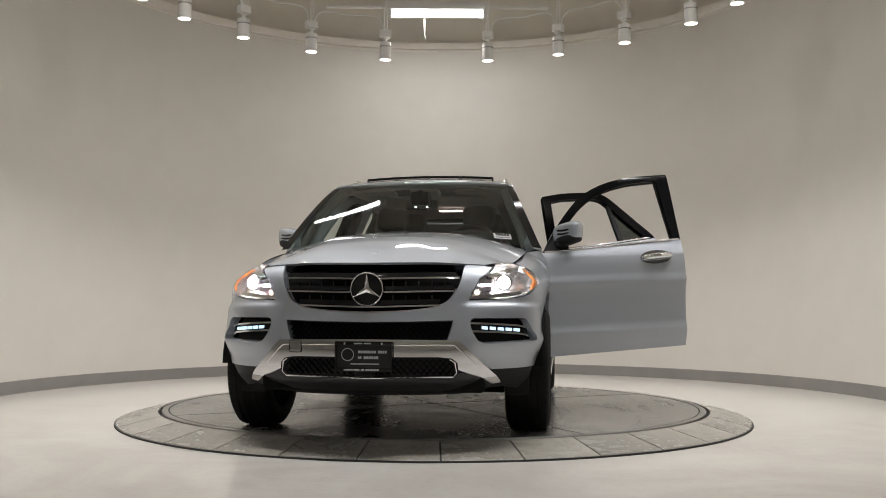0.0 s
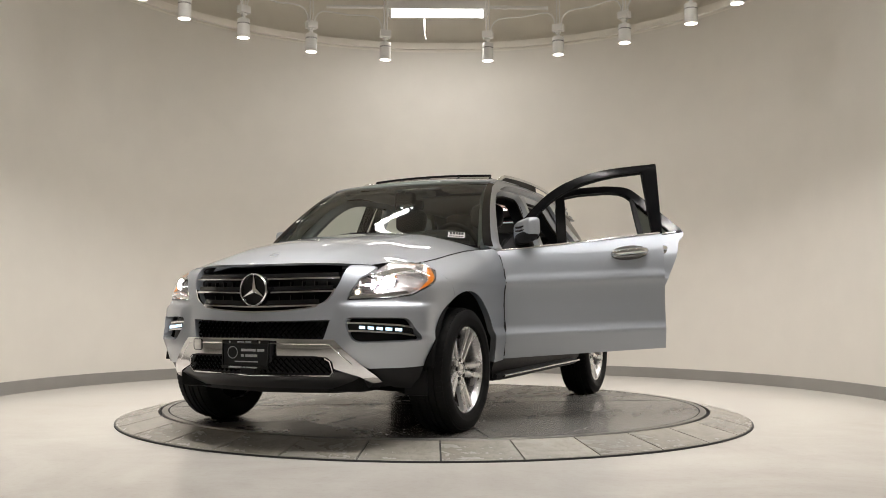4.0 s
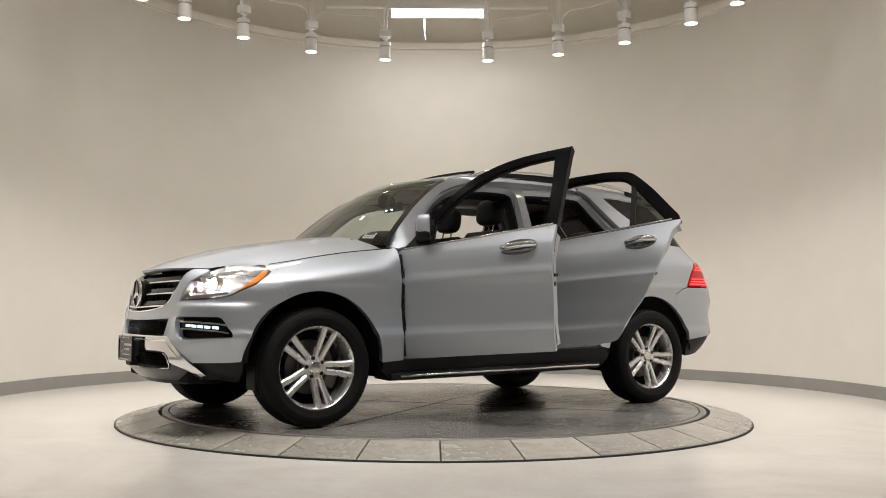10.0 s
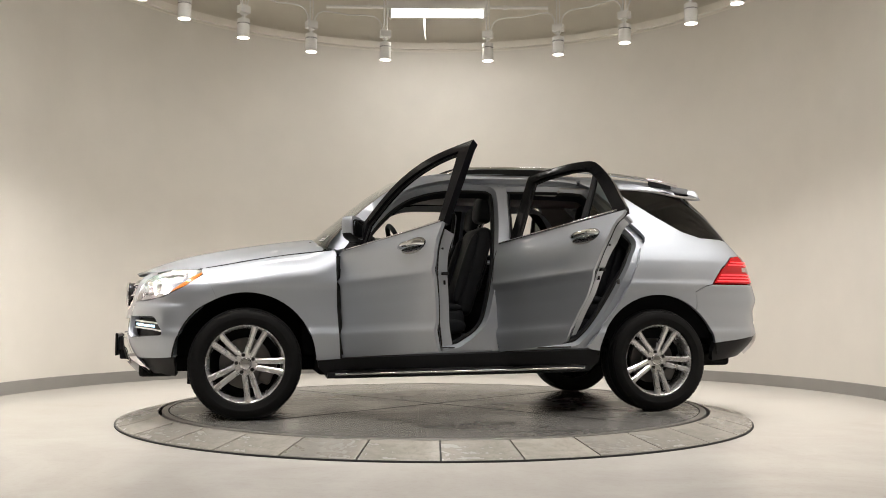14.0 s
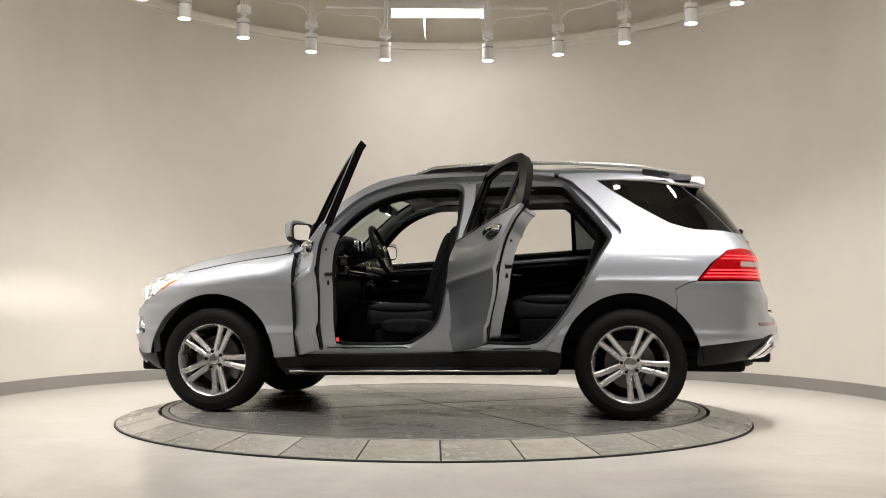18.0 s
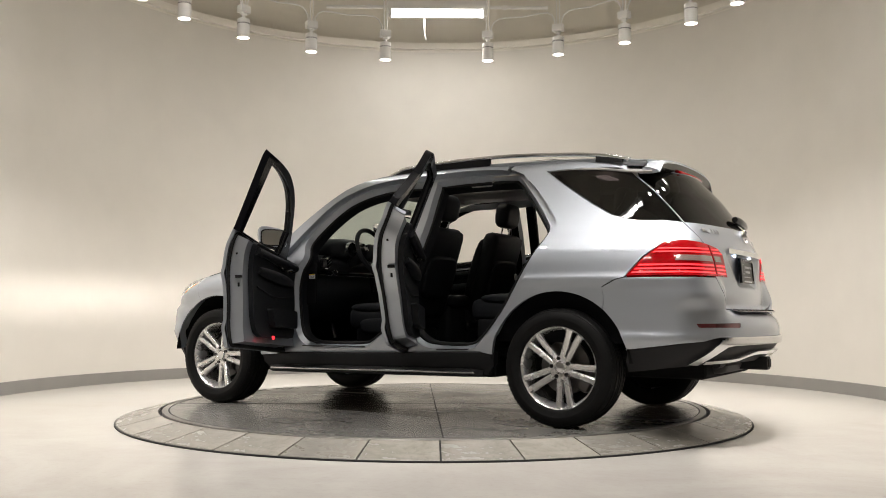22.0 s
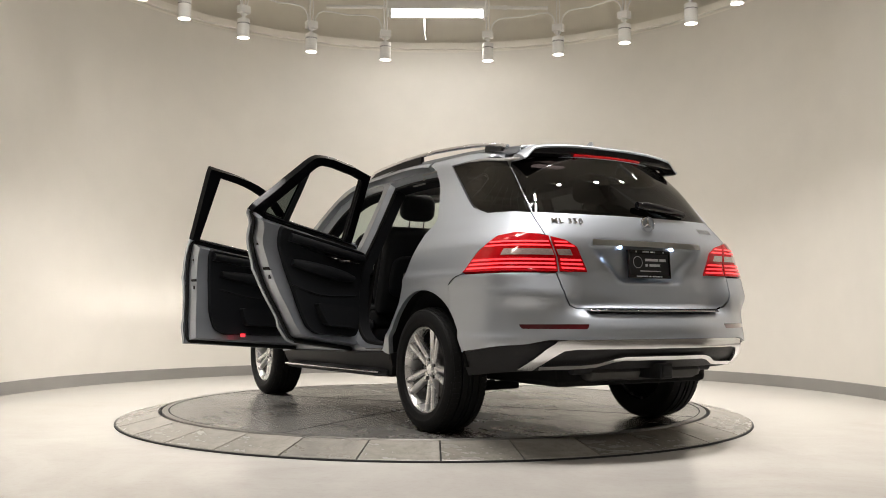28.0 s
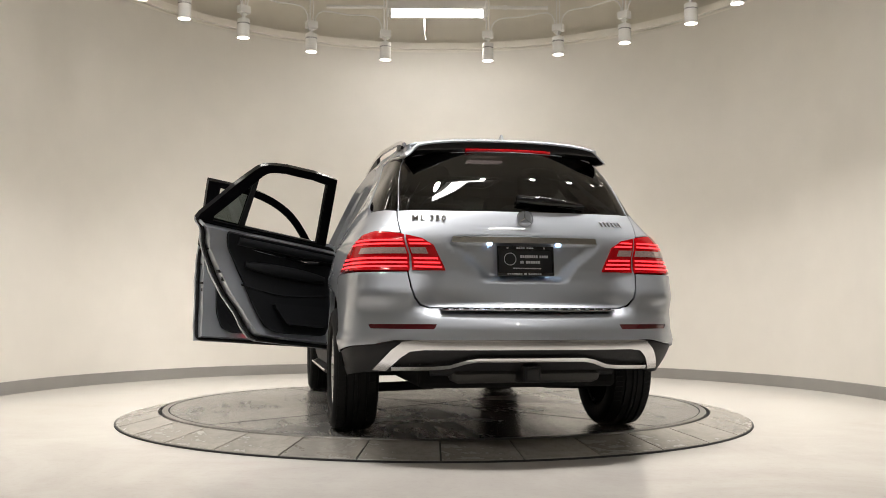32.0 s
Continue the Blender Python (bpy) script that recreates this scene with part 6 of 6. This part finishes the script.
def mirror(parent, flip):
    sg = -1 if flip else 1

    def shape(p):
        # flat towards the rear, rounded to the front
        x = p.x
        if x < -0.034:
            x = -0.034
        return Vector((x, p.y, p.z + 0.018 * (p.y * sg) / 0.1))
    c = (0.632, sg * 0.947, 1.244)
    fold = Matrix.Translation((0.665, sg * 0.90, 0)) @ Matrix.Rotation(sg * radians(29), 4, "Z") @ Matrix.Translation((-0.665, -sg * 0.90, 0))
    mb = blob("mirror", c, (0.062, 0.106, 0.072), 3.6, PAINT, parent, "silver door mirror with a dark lower half", seg=(32, 18), cut=shape)
    mb.matrix_basis = fold

    blob("mirror_base", (0.638, sg * 0.947, 1.201), (0.060, 0.098, 0.042), 2.8, BLACK, parent, seg=(28, 14), cut=shape).matrix_basis = fold
    bm = bmesh.new()
    box(bm, 0.615, 0.70, min(sg * 0.84, sg * 0.93), max(sg * 0.84, sg * 0.93), 1.15, 1.20, 0.015)
    part("mirror_arm", bm, BLACK, parent, smooth=40)
    corner = lambda v: math.copysign(abs(v) ** 0.4, v)
    for nm, x, w, h, mat in (("mirror_rim", 0.5965, 0.092, 0.062, BLACK), ("mirror_glass", 0.5940, 0.082, 0.053, MIRROR)):
        vs = [(x, sg * (0.947 + w * corner(math.cos(a))), 1.238 + h * corner(math.sin(a))) for a in np.linspace(0, 2 * math.pi, 33)[:-1]]
        raw(nm, vs, [tuple(range(32)) if flip else tuple(range(31, -1, -1))], mat, parent).matrix_basis = fold
    for z in (1.262, 1.239):
        tube_path("signal_slot", [(0.688, sg * 0.90, z), (0.691, sg * 0.945, z - 0.002), (0.688, sg * 0.99, z + 0.003), (0.672, sg * 1.028, z + 0.008), (0.640, sg * 1.046, z + 0.010)], 0.008, GLOSSB, parent, seg=6).matrix_basis = fold


TINT2 = glass("fixed_pane_glass", (0.11, 0.13, 0.125))
for is_front in (True, False):
    for is_right in (False, True):
        door(is_front, is_right)

FOPEN = [(0.625, 1.13), (0.668, 1.0), (0.685, 0.80), (0.655, 0.57), (0.605, 0.490), (0.53, 0.464), (0.48, 0.460), (0.095, 0.464), (-0.02, 0.503), (-0.135, 0.606), (-0.192, 0.751),
         (-0.25, 1.098), (-0.292, 1.387), (-0.300, 1.567), (-0.275, 1.612), (-0.21, 1.628), (0.027, 1.619), (0.26, 1.567), (0.42, 1.487), (0.57, 1.345), (0.645, 1.23)]
ROPEN = [(-0.593, 0.472), (-0.80, 0.476), (-0.90, 0.54), (-1.07, 0.76), (-1.215, 0.98), (-1.305, 1.13), X(-1.325, 1.215), X(-1.325, 1.275), X(-1.21, 1.42), X(-1.12, 1.52), X(-1.045, 1.605), (-0.95, 1.640),
         (-0.46, 1.628), (-0.415, 1.59), (-0.396, 1.29), (-0.332, 0.904), (-0.318, 0.70), (-0.36, 0.58), (-0.45, 0.492)]


def smooth_loop(pts, seg=4):
    """A smooth closed line through the points."""
    n = len(pts)
    return curve(pts[-2:] + pts + pts[:2], seg)[2 * seg:(2 + n) * seg]


FOPEN, ROPEN = smooth_loop(FOPEN), smooth_loop(ROPEN)


def openings():
    """The silver body frame round the near-side doors, with its seals."""
    out = [(0.83, 1.10), (0.84, 0.98), (0.832, 0.75), (0.806, 0.41), (-0.90, 0.452), (-0.95, 0.53), (-1.03, 0.64), (-1.14, 0.765), (-1.25, 0.925), (-1.35, 1.08), (-1.396, 1.175),
           X(-1.396, 1.225), X(-1.404, 1.255), X(-1.290, 1.396), X(-1.195, 1.50), X(-1.075, 1.615), (-0.97, 1.662), (-0.84, 1.668), (-0.30, 1.668), (0.03, 1.649), (0.28, 1.591), (0.47, 1.493), (0.66, 1.302), (0.80, 1.12)]
    for flip in (False, True):
        side_form[0] = W_INNER
        wide = [inset(op, -0.018) for op in (FOPEN, ROPEN)]
        panel("door_frame", car, inset(out, -0.02), PAINT, wide, step=0.035, depth=0.07, off=-0.040 if not flip else -0.095, flip=flip, label="silver door opening frame")
        if flip:
            continue
        for op in (FOPEN, ROPEN):
            rim, inner = inset(op, -0.018), inset(op, 0.010)
            # silver step that turns inwards to the seal, black trim behind it
            n = len(rim)
            vs = [point(*rim[k], -0.042) for k in range(n)] + [point(*inner[k], -0.092) for k in range(n)]
            raw("jamb_step", vs, [(k, (k + 1) % n, n + (k + 1) % n, n + k) for k in range(n)], PAINT, car, smooth=60)
            vs = [point(*inner[k], -0.092) for k in range(n)] + [point(*inner[k], -0.17) for k in range(n)]
            raw("opening_trim", vs, [(k, (k + 1) % n, n + (k + 1) % n, n + k) for k in range(n)], TRIMB, car, smooth=60)
            ring = [side_point(s, z, -0.088) for s, z in resample(inner, 0.035)]
            tube_path("opening_seal", ring + ring[:1], 0.012, RUBBER, car, "black rubber door seal", seg=8)
        # bright sill guards
        for x0, x1 in ((0.62, 0.05), (-0.55, -0.80)):
            strip("sill_guard", [(x0, 0.452), (x1, 0.458)], 0.008, DARKTRIM, off=-0.036, label="dark metal sill guard", depth=0.01)
        for x, z in ((-0.245, 0.86), (-1.17, 0.93)):
            p = side_point(x, z, -0.035)
            bm = bmesh.new()
            box(bm, p.x - 0.012, p.x + 0.006, p.y - 0.01, p.y + 0.006, p.z - 0.018, p.z + 0.018, 0.004)
            part("striker", bm, BRAKE, car)

    side_form[0] = W_SIDE


openings()


def gaps():
    """Dark bars laid along the panels' shut lines, in place of the shade in the gaps."""
    edge = [(0.861, 1.08), (0.864, 0.98), (0.857, 0.75), (0.832, 0.42)]
    # black bar in place of the shade in the open hinge gap
    tube_path("hinge_gap", [point(s, z, -0.021) for s, z in curve(edge, 4)], 0.019, RUBBER, car, "black bar standing for the shade in the hinge gap", seg=8)
    for sg in (-1, 1):
        lines = [[(0.8475, 0.99), (0.852, 0.90), (0.844, 0.75), (0.823, 0.42)], [X(1.74, 0.948), X(1.69, 0.875), X(1.655, 0.81), X(1.64, 0.786)],
                 [X(x, SEAM_Z(x)) for x in (1.72, 1.6, 1.45, 1.3, 1.15, 1.0, 0.9)], [X(-1.885, 0.9125), X(-1.84, 0.902), X(-1.79, 0.882), X(-1.755, 0.858)]]
        if sg < 0:
            lines += [[(-0.270, 0.436), (-0.277, 0.8), (-0.287, 1.148)], [(0.8475, 1.1), (0.852, 0.95)],
                      [(-0.905, 0.470), (-0.96, 0.53), (-1.035, 0.64), (-1.145, 0.765), (-1.255, 0.925), (-1.35, 1.08), (-1.398, 1.175), X(-1.395, 1.225)]]
        for k, L in enumerate(lines):
            seam = k == 2
            pts = [point(s, z, 0.0 if seam else -0.0025) for s, z in curve(L, 4)]
            tube_path("shut_line", [(p.x, sg * p.y, p.z) for p in pts], 0.0042 if seam else 0.0027, RUBBER, car, seg=6)


gaps()


# ---- cabin ----
MAPGLOW = glow("map_light_glow", (1.0, 0.97, 0.93), 12)
DOMEGLOW = glow("dome_glow", (1.0, 0.72, 0.62), 3)


def rbox(name, x0, x1, y0, y1, z0, z1, mat, parent, bev=0.03, m=None, label=""):
    bm = bmesh.new()
    box(bm, x0, x1, y0, y1, z0, z1, bev, m)
    return part(name, bm, mat, parent, label, smooth=50)


def seat(y, x, rear=False):
    w = 0.255
    dz = -0.0 if rear else -0.06
    s = rbox("rear_seat" if rear else "front_seat", x - 0.02, x + (0.56 if rear else 0.50), y - w, y + w, 0.64 + dz, 0.80 + dz, LEATHER, car, 0.05, label="black leather seat with headrest")
    for k in (-1, 1):
        blob("side_bolster", (x + 0.24, y + k * (w - 0.035), 0.80 + dz), (0.25, 0.045, 0.035), 2.6, LEATHER, s, seg=(16, 8))
    tilt = Matrix.Translation((x, y, 0.76 + dz)) @ Matrix.Rotation(radians(-17), 4, "Y")
    rbox("backrest", -0.07, 0.065, -w + 0.01, w - 0.01, -0.02, 0.66, LEATHER, s, 0.055, tilt)
    for k in (-1, 1):
        v = tilt @ Vector((0.065, k * (w - 0.05), 0.32))
        blob("side_bolster", v, (0.04, 0.045, 0.27), 2.6, LEATHER, s, seg=(14, 10), m=Matrix.Rotation(radians(-17), 3, "Y"))
    v = tilt @ Vector((0.02, 0, 0.805))
    blob("headrest", v, (0.062, 0.135, 0.100), 3.4, LEATHER, s, "black leather headrest", seg=(20, 12), m=Matrix.Rotation(radians(-8), 3, "Y"))
    for k in (-0.06, 0.06):
        tube_path("headrest_post", [tilt @ Vector((0.0, k, 0.63)), tilt @ Vector((0.005, k, 0.76))], 0.007, CHROME, s, seg=8)
    if not rear:
        rbox("seat_base", x + 0.0, x + 0.44, y - w + 0.02, y + w - 0.02, 0.46, 0.60, TRIMB, s, 0.03)
        for k in (1,):
            blob("seat_control", (x + 0.18, y + k * (w + 0.005), 0.605), (0.20, 0.018, 0.055), 3, TRIMB, s, seg=(20, 8))
            bm = bmesh.new()
            cyl(bm, (x + 0.12, y + k * (w + 0.02), 0.61), (x + 0.12, y + k * (w + 0.03), 0.61), 0.018, seg=16)
            part("lumbar_knob", bm, GLOSSB, s)
        blob("back_pocket", tilt @ Vector((-0.075, 0, 0.30)), (0.02, 0.20, 0.16), 4, LEATHER, s, seg=(16, 8), m=Matrix.Rotation(radians(-17), 3, "Y"))
    return s


def cabin():
    rbox("cabin_floor", -2.15, 1.05, -0.80, 0.80, 0.42, 0.475, CARPET, car, 0.01)
    rbox("firewall", 0.98, 1.08, -0.80, 0.80, 0.42, 1.10, CARPET, car, 0.02)
    rbox("centre_console", -0.18, 0.72, -0.14, 0.14, 0.45, 0.76, TRIMB, car, 0.04)
    rbox("console_armrest", -0.22, 0.10, -0.13, 0.13, 0.75, 0.84, LEATHER, car, 0.035)
    for k in (-1, 1):
        tube_path("console_trim", [(0.62, k * 0.12, 0.79), (0.30, k * 0.125, 0.77), (0.12, k * 0.125, 0.765)], 0.008, SATIN, car, seg=8)
    # dash: a rounded section across the cabin
    prof = [(1.0, 1.125), (0.86, 1.15), (0.70, 1.155), (0.61, 1.135), (0.565, 1.08), (0.575, 1.02), (0.60, 0.96), (0.58, 0.88), (0.61, 0.78), (0.70, 0.66), (0.9, 0.60)]
    prof = curve(prof, 3)
    rows = []
    for y in np.linspace(-0.79, 0.79, 25):
        rows.append([(x + 0.05 * (abs(y) / 0.79) ** 3, y, z - 0.02 * (abs(y) / 0.79) ** 3) for x, z in prof])
    dash = sheet("dashboard", rows, TRIMB, car, "black dashboard")
    blob("instrument_hood", (0.675, 0.385, 1.195), (0.15, 0.225, 0.088), 2.6, LEATHER, dash, seg=(28, 12))
    rbox("screen", 0.585, 0.60, -0.105, 0.105, 1.09, 1.20, GLOSSB, dash, 0.006, m=Matrix.Identity(4))
    for y in (0.10, -0.10):
        r = lathe("air_vent", [(0.05, 0.0), (0.05, 0.012), (0.042, 0.014), (0.040, 0.002), (0.0, -0.004)], [SATIN, GLOSSB], dash, seg=24, axis="y", idx=[0, 0, 0, 1])
        r.matrix_basis = pose(0.575 if abs(y) < 0.5 else 0.60, y, 1.055) @ Matrix.Rotation(radians(90), 4, "Z")
    tube_path("dash_trim", [(0.555 + 0.05 * (abs(y) / 0.79) ** 3, y, 1.005) for y in np.linspace(-0.76, 0.76, 15)], 0.014, GLOSSB, dash, seg=8)
    tube_path("dash_trim", [(0.553 + 0.05 * (abs(y) / 0.79) ** 3, y, 0.985) for y in np.linspace(-0.76, 0.76, 15)], 0.004, SATIN, dash, seg=6)
    # end panel of the dash with its label
    rbox("dash_end", 0.585, 0.90, 0.775, 0.795, 0.76, 1.08, CARPET, dash, 0.012)
    lab = rbox("warning_label", 0.596, 0.652, 0.795, 0.798, 0.955, 0.990, PAPER, dash, 0.0, label="white label with a yellow head")
    rbox("label_head", 0.596, 0.652, 0.798, 0.7985, 0.981, 0.990, YELLOW, lab, 0.0)
    for z in (0.962, 0.968, 0.974):
        rbox("label_print", 0.602, 0.644, 0.798, 0.7985, z, z + 0.002, TRIMB, lab, 0.0)
    # bright edged outlets at the ends
    for sg in (-1, 1):
        tilt = Matrix.Translation((0.575, sg * 0.685, 1.085)) @ Matrix.Rotation(sg * radians(28), 4, "Z") @ Matrix.Rotation(radians(-14), 4, "X")
        v = rbox("side_outlet", -0.02, 0.04, -0.075, 0.075, -0.034, 0.034, GLOSSB, dash, 0.008, tilt, "air outlet with a bright rim")
        rbox("outlet_rim", -0.024, 0.0, -0.080, 0.080, -0.042, -0.034, SATIN, v, 0.003, tilt)
        rbox("outlet_rim", -0.024, 0.0, -0.080, 0.080, 0.034, 0.040, SATIN, v, 0.003, tilt)
        for z in (-0.012, 0.010):
            rbox("outlet_slat", -0.023, 0.0, -0.07, 0.07, z - 0.002, z + 0.002, DARKTRIM, v, 0.001, tilt)
    # light switch and its bright ring
    r = lathe("light_switch", [(0.026, -0.03), (0.026, 0.010), (0.020, 0.012), (0.019, 0.004), (0.0, 0.016)], [SATIN, GLOSSB], dash, seg=24, axis="y", idx=[0, 0, 1, 1])
    r.matrix_basis = pose(0.567, 0.60, 1.005, 0, 0, 90)
    # centre stack: keys, knobs and a pale inlay towards the passenger
    rbox("dash_inlay", 0.548, 0.575, -0.62, -0.14, 1.035, 1.075, INLAY, dash, 0.008, label="pale aluminium dash inlay")
    st = rbox("centre_stack", 0.545, 0.60, -0.115, 0.115, 0.86, 1.07, GLOSSB, dash, 0.01)
    for z in (1.035, 0.995):
        for k in range(5):
            rbox("stack_key", 0.540, 0.548, -0.095 + k * 0.04, -0.065 + k * 0.04, z - 0.011, z + 0.011, DARKTRIM, st, 0.002)
    for y in (-0.075, 0.075):
        r = lathe("stack_knob", [(0.022, -0.02), (0.022, 0.014), (0.017, 0.017), (0.0, 0.017)], [SATIN, GLOSSB], st, seg=20, axis="y", idx=[0, 0, 1])
        r.matrix_basis = pose(0.543, y, 0.925, 0, 0, 90)
    rbox("footwell_light", 0.63, 0.665, 0.70, 0.722, 0.835, 0.842, MAPGLOW, dash, 0.002, label="lit footwell light")
    for k, (y, z) in enumerate(((0.455, 1.190), (0.325, 1.190))):
        g = lathe("gauge", [(0.058, -0.03), (0.058, 0.014), (0.053, 0.014), (0.052, 0.004), (0.0, 0.004)], [SATIN, GLOSSB], dash, seg=28, axis="y", idx=[0, 0, 1, 1])
        g.matrix_basis = pose(0.522, y, z, 0, 0, 90)
    # steering wheel, its top leaning forwards
    c = Vector((0.365, 0.385, 1.175))
    m = Matrix.Rotation(radians(22), 3, "Y")
    ring = [c + m @ Vector((0, 0.180 * math.cos(a), 0.180 * math.sin(a))) for a in np.linspace(0, 2 * math.pi, 49)]
    sw = tube_path("steering_wheel", ring, 0.0175, LEATHER, car, "black leather steering wheel with bright spokes", seg=14)
    blob("wheel_hub", c + m @ Vector((0.015, 0, -0.010)), (0.040, 0.088, 0.072), 2.8, LEATHER, sw, seg=(24, 12), m=m)
    bm = bmesh.new()
    cyl(bm, c + m @ Vector((-0.020, 0, -0.005)), c + m @ Vector((-0.027, 0, -0.005)), 0.024, seg=20)
    part("hub_emblem", bm, SATIN, sw)
    for k in (-1, 1):
        pts = [c + m @ Vector((0.005, k * y, z)) for y, z in ((0.075, 0.010), (0.12, 0.006), (0.172, 0.010))]
        tube_path("wheel_spoke", pts, [0.026, 0.020, 0.017], LEATHER, sw, seg=10)
        rbox("wheel_keys", -0.022, -0.012, -0.022, 0.022, -0.018, 0.018, SATIN, sw, 0.005, Matrix.Translation(c + m @ Vector((0, k * 0.100, 0.008))) @ m.to_4x4())
        pts = [c + m @ Vector((-0.004, k * y, z)) for y, z in ((0.030, -0.075), (0.040, -0.12), (0.052, -0.168))]
        tube_path("wheel_spoke", pts, [0.016, 0.013, 0.012], SATIN, sw, "bright lower spoke", seg=10)
    tube_path("steering_column", [c + m @ Vector((0.03, 0, 0)), Vector((0.68, 0.385, 1.06))], 0.045, TRIMB, car, seg=12)
    for s in (-1, 1):
        tube_path("column_stalk", [Vector((0.44, 0.385 + s * 0.05, 1.15)), Vector((0.42, 0.385 + s * 0.17, 1.17))], 0.009, TRIMB, car, seg=8)
    tube_path("pedal", [(0.80, 0.30, 0.50), (0.84, 0.30, 0.62)], 0.02, BRAKE, car, seg=8)
    seat(0.37, -0.08)
    seat(-0.37, -0.20)
    seat(0.36, -1.20, True)
    seat(-0.36, -1.20, True)
    rbox("rear_cushion_middle", -1.22, -0.65, -0.12, 0.12, 0.64, 0.79, LEATHER, car, 0.04)
    rbox("rear_seat_base", -1.35, -0.70, -0.62, 0.62, 0.46, 0.66, CARPET, car, 0.02)
    rbox("cargo_cover", -2.15, -1.45, -0.66, 0.66, 1.10, 1.125, TRIMB, car, 0.008)
    # headliner with the roof opening, pillars' inner trim, mirror and console
    verts, faces = [], []
    xs = np.linspace(0.30, -1.95, 31)
    ysn = np.linspace(-1, 1, 15)
    for x in xs:
        for v in ysn:
            verts.append((x, 0.61 * v, 1.665 + 0.035 * (1 - v * v) - 0.05 * ease(0.0, 0.35, x) - 0.05 * ease(-1.5, -1.95, x) - 0.03 * abs(v) ** 6))
    n = len(ysn)
    for i in range(len(xs) - 1):
        for j in range(n - 1):
            if not (4 <= i <= 11 and 3 <= j <= n - 5):
                faces.append((i * n + j, i * n + j + 1, (i + 1) * n + j + 1, (i + 1) * n + j))
    ob = raw("headliner", verts, faces, HEADLINER, car, "grey cloth headliner with the roof opening", smooth=60)
    md = ob.modifiers.new("solid", "SOLIDIFY")
    md.thickness, md.offset = 0.012, 0
    rbox("overhead_console", 0.10, 0.28, -0.11, 0.11, 1.60, 1.645, HEADLINER, car, 0.015)
    rbox("rear_view_mirror", 0.345, 0.375, -0.12, 0.12, 1.475, 1.545, TRIMB, car, 0.012)
    rbox("mirror_face", 0.341, 0.344, -0.108, 0.108, 1.483, 1.537, MIRROR, car, 0.0)
    tube_path("mirror_stem", [(0.37, 0, 1.53), (0.46, 0, 1.60)], 0.014, TRIMB, car, seg=8)
    rbox("sensor_pod", 0.385, 0.46, -0.075, 0.075, 1.50, 1.60, TRIMB, car, 0.02)
    for y in (-0.042, 0.042):
        rbox("map_light", 0.392, 0.405, y - 0.008, y + 0.008, 1.484, 1.491, MAPGLOW, car, 0.004, label="lit map light")
    rbox("dome_light", -1.46, -1.38, -0.11, 0.11, 1.655, 1.668, DOMEGLOW, car, 0.004, label="lit warm dome light")
    for s in (-1, 1):
        rbox("sun_visor", 0.10, 0.28, s * 0.40 - 0.17, s * 0.40 + 0.17, 1.615, 1.635, HEADLINER, car, 0.008)
        tube_path("grab_handle", [(-0.62, s * 0.60, 1.615), (-0.65, s * 0.585, 1.585), (-0.80, s * 0.585, 1.585), (-0.83, s * 0.60, 1.615)], 0.010, HEADLINER, car, seg=8)
        tube_path("pillar_trim", [(0.86, s * 0.80, 1.13), (0.68, s * 0.735, 1.34), (0.47, s * 0.66, 1.51), (0.30, s * 0.61, 1.60)], 0.035, PILLAR, car, seg=10)
        tube_path("pillar_trim", [(-0.34, s * 0.60, 1.62), (-0.33, s * 0.72, 1.30), (-0.28, s * 0.82, 1.0), (-0.24, s * 0.84, 0.55)], 0.04, TRIMB, car, seg=10)
        tube_path("seat_belt", [(-0.335, s * 0.62, 1.45), (-0.30, s * 0.70, 1.10), (-0.24, s * 0.76, 0.60)], 0.012, RUBBER, car, seg=6)
        # rear side trim
        panel("cargo_side", car, [X(-1.30, 1.19), X(-2.1, 1.22), X(-2.1, 0.5), X(-1.0, 0.5), X(-1.05, 0.70), X(-1.24, 1.0)], CARPET, step=0.1, depth=0.0, off=-0.10, flip=s < 0)
        panel("pillar_cover", car, [X(-1.40, 1.25), X(-1.12, 1.58), X(-1.10, 1.64), X(-1.30, 1.64), X(-1.72, 1.33), X(-1.85, 1.25)], PILLAR, step=0.08, depth=0.0, off=-0.05, flip=s < 0)
    for y in (0.55, -0.55):
        tube_path("seat_belt", [(-1.42, y, 1.40), (-1.33, y, 1.30), (-1.15, y * 0.8, 0.86)], 0.012, RUBBER, car, seg=6)


cabin()


def motions():
    ox, oy, oz = CAR_AT
    walk(DISC_OB, [(t, pose(0, 0, 0, 0, 0, a)) for t, a in TURN])
    walk(car, [(t, pose(0, 0, 0, 0, 0, a) @ pose(ox, oy, oz)) for t, a in TURN])


motions()
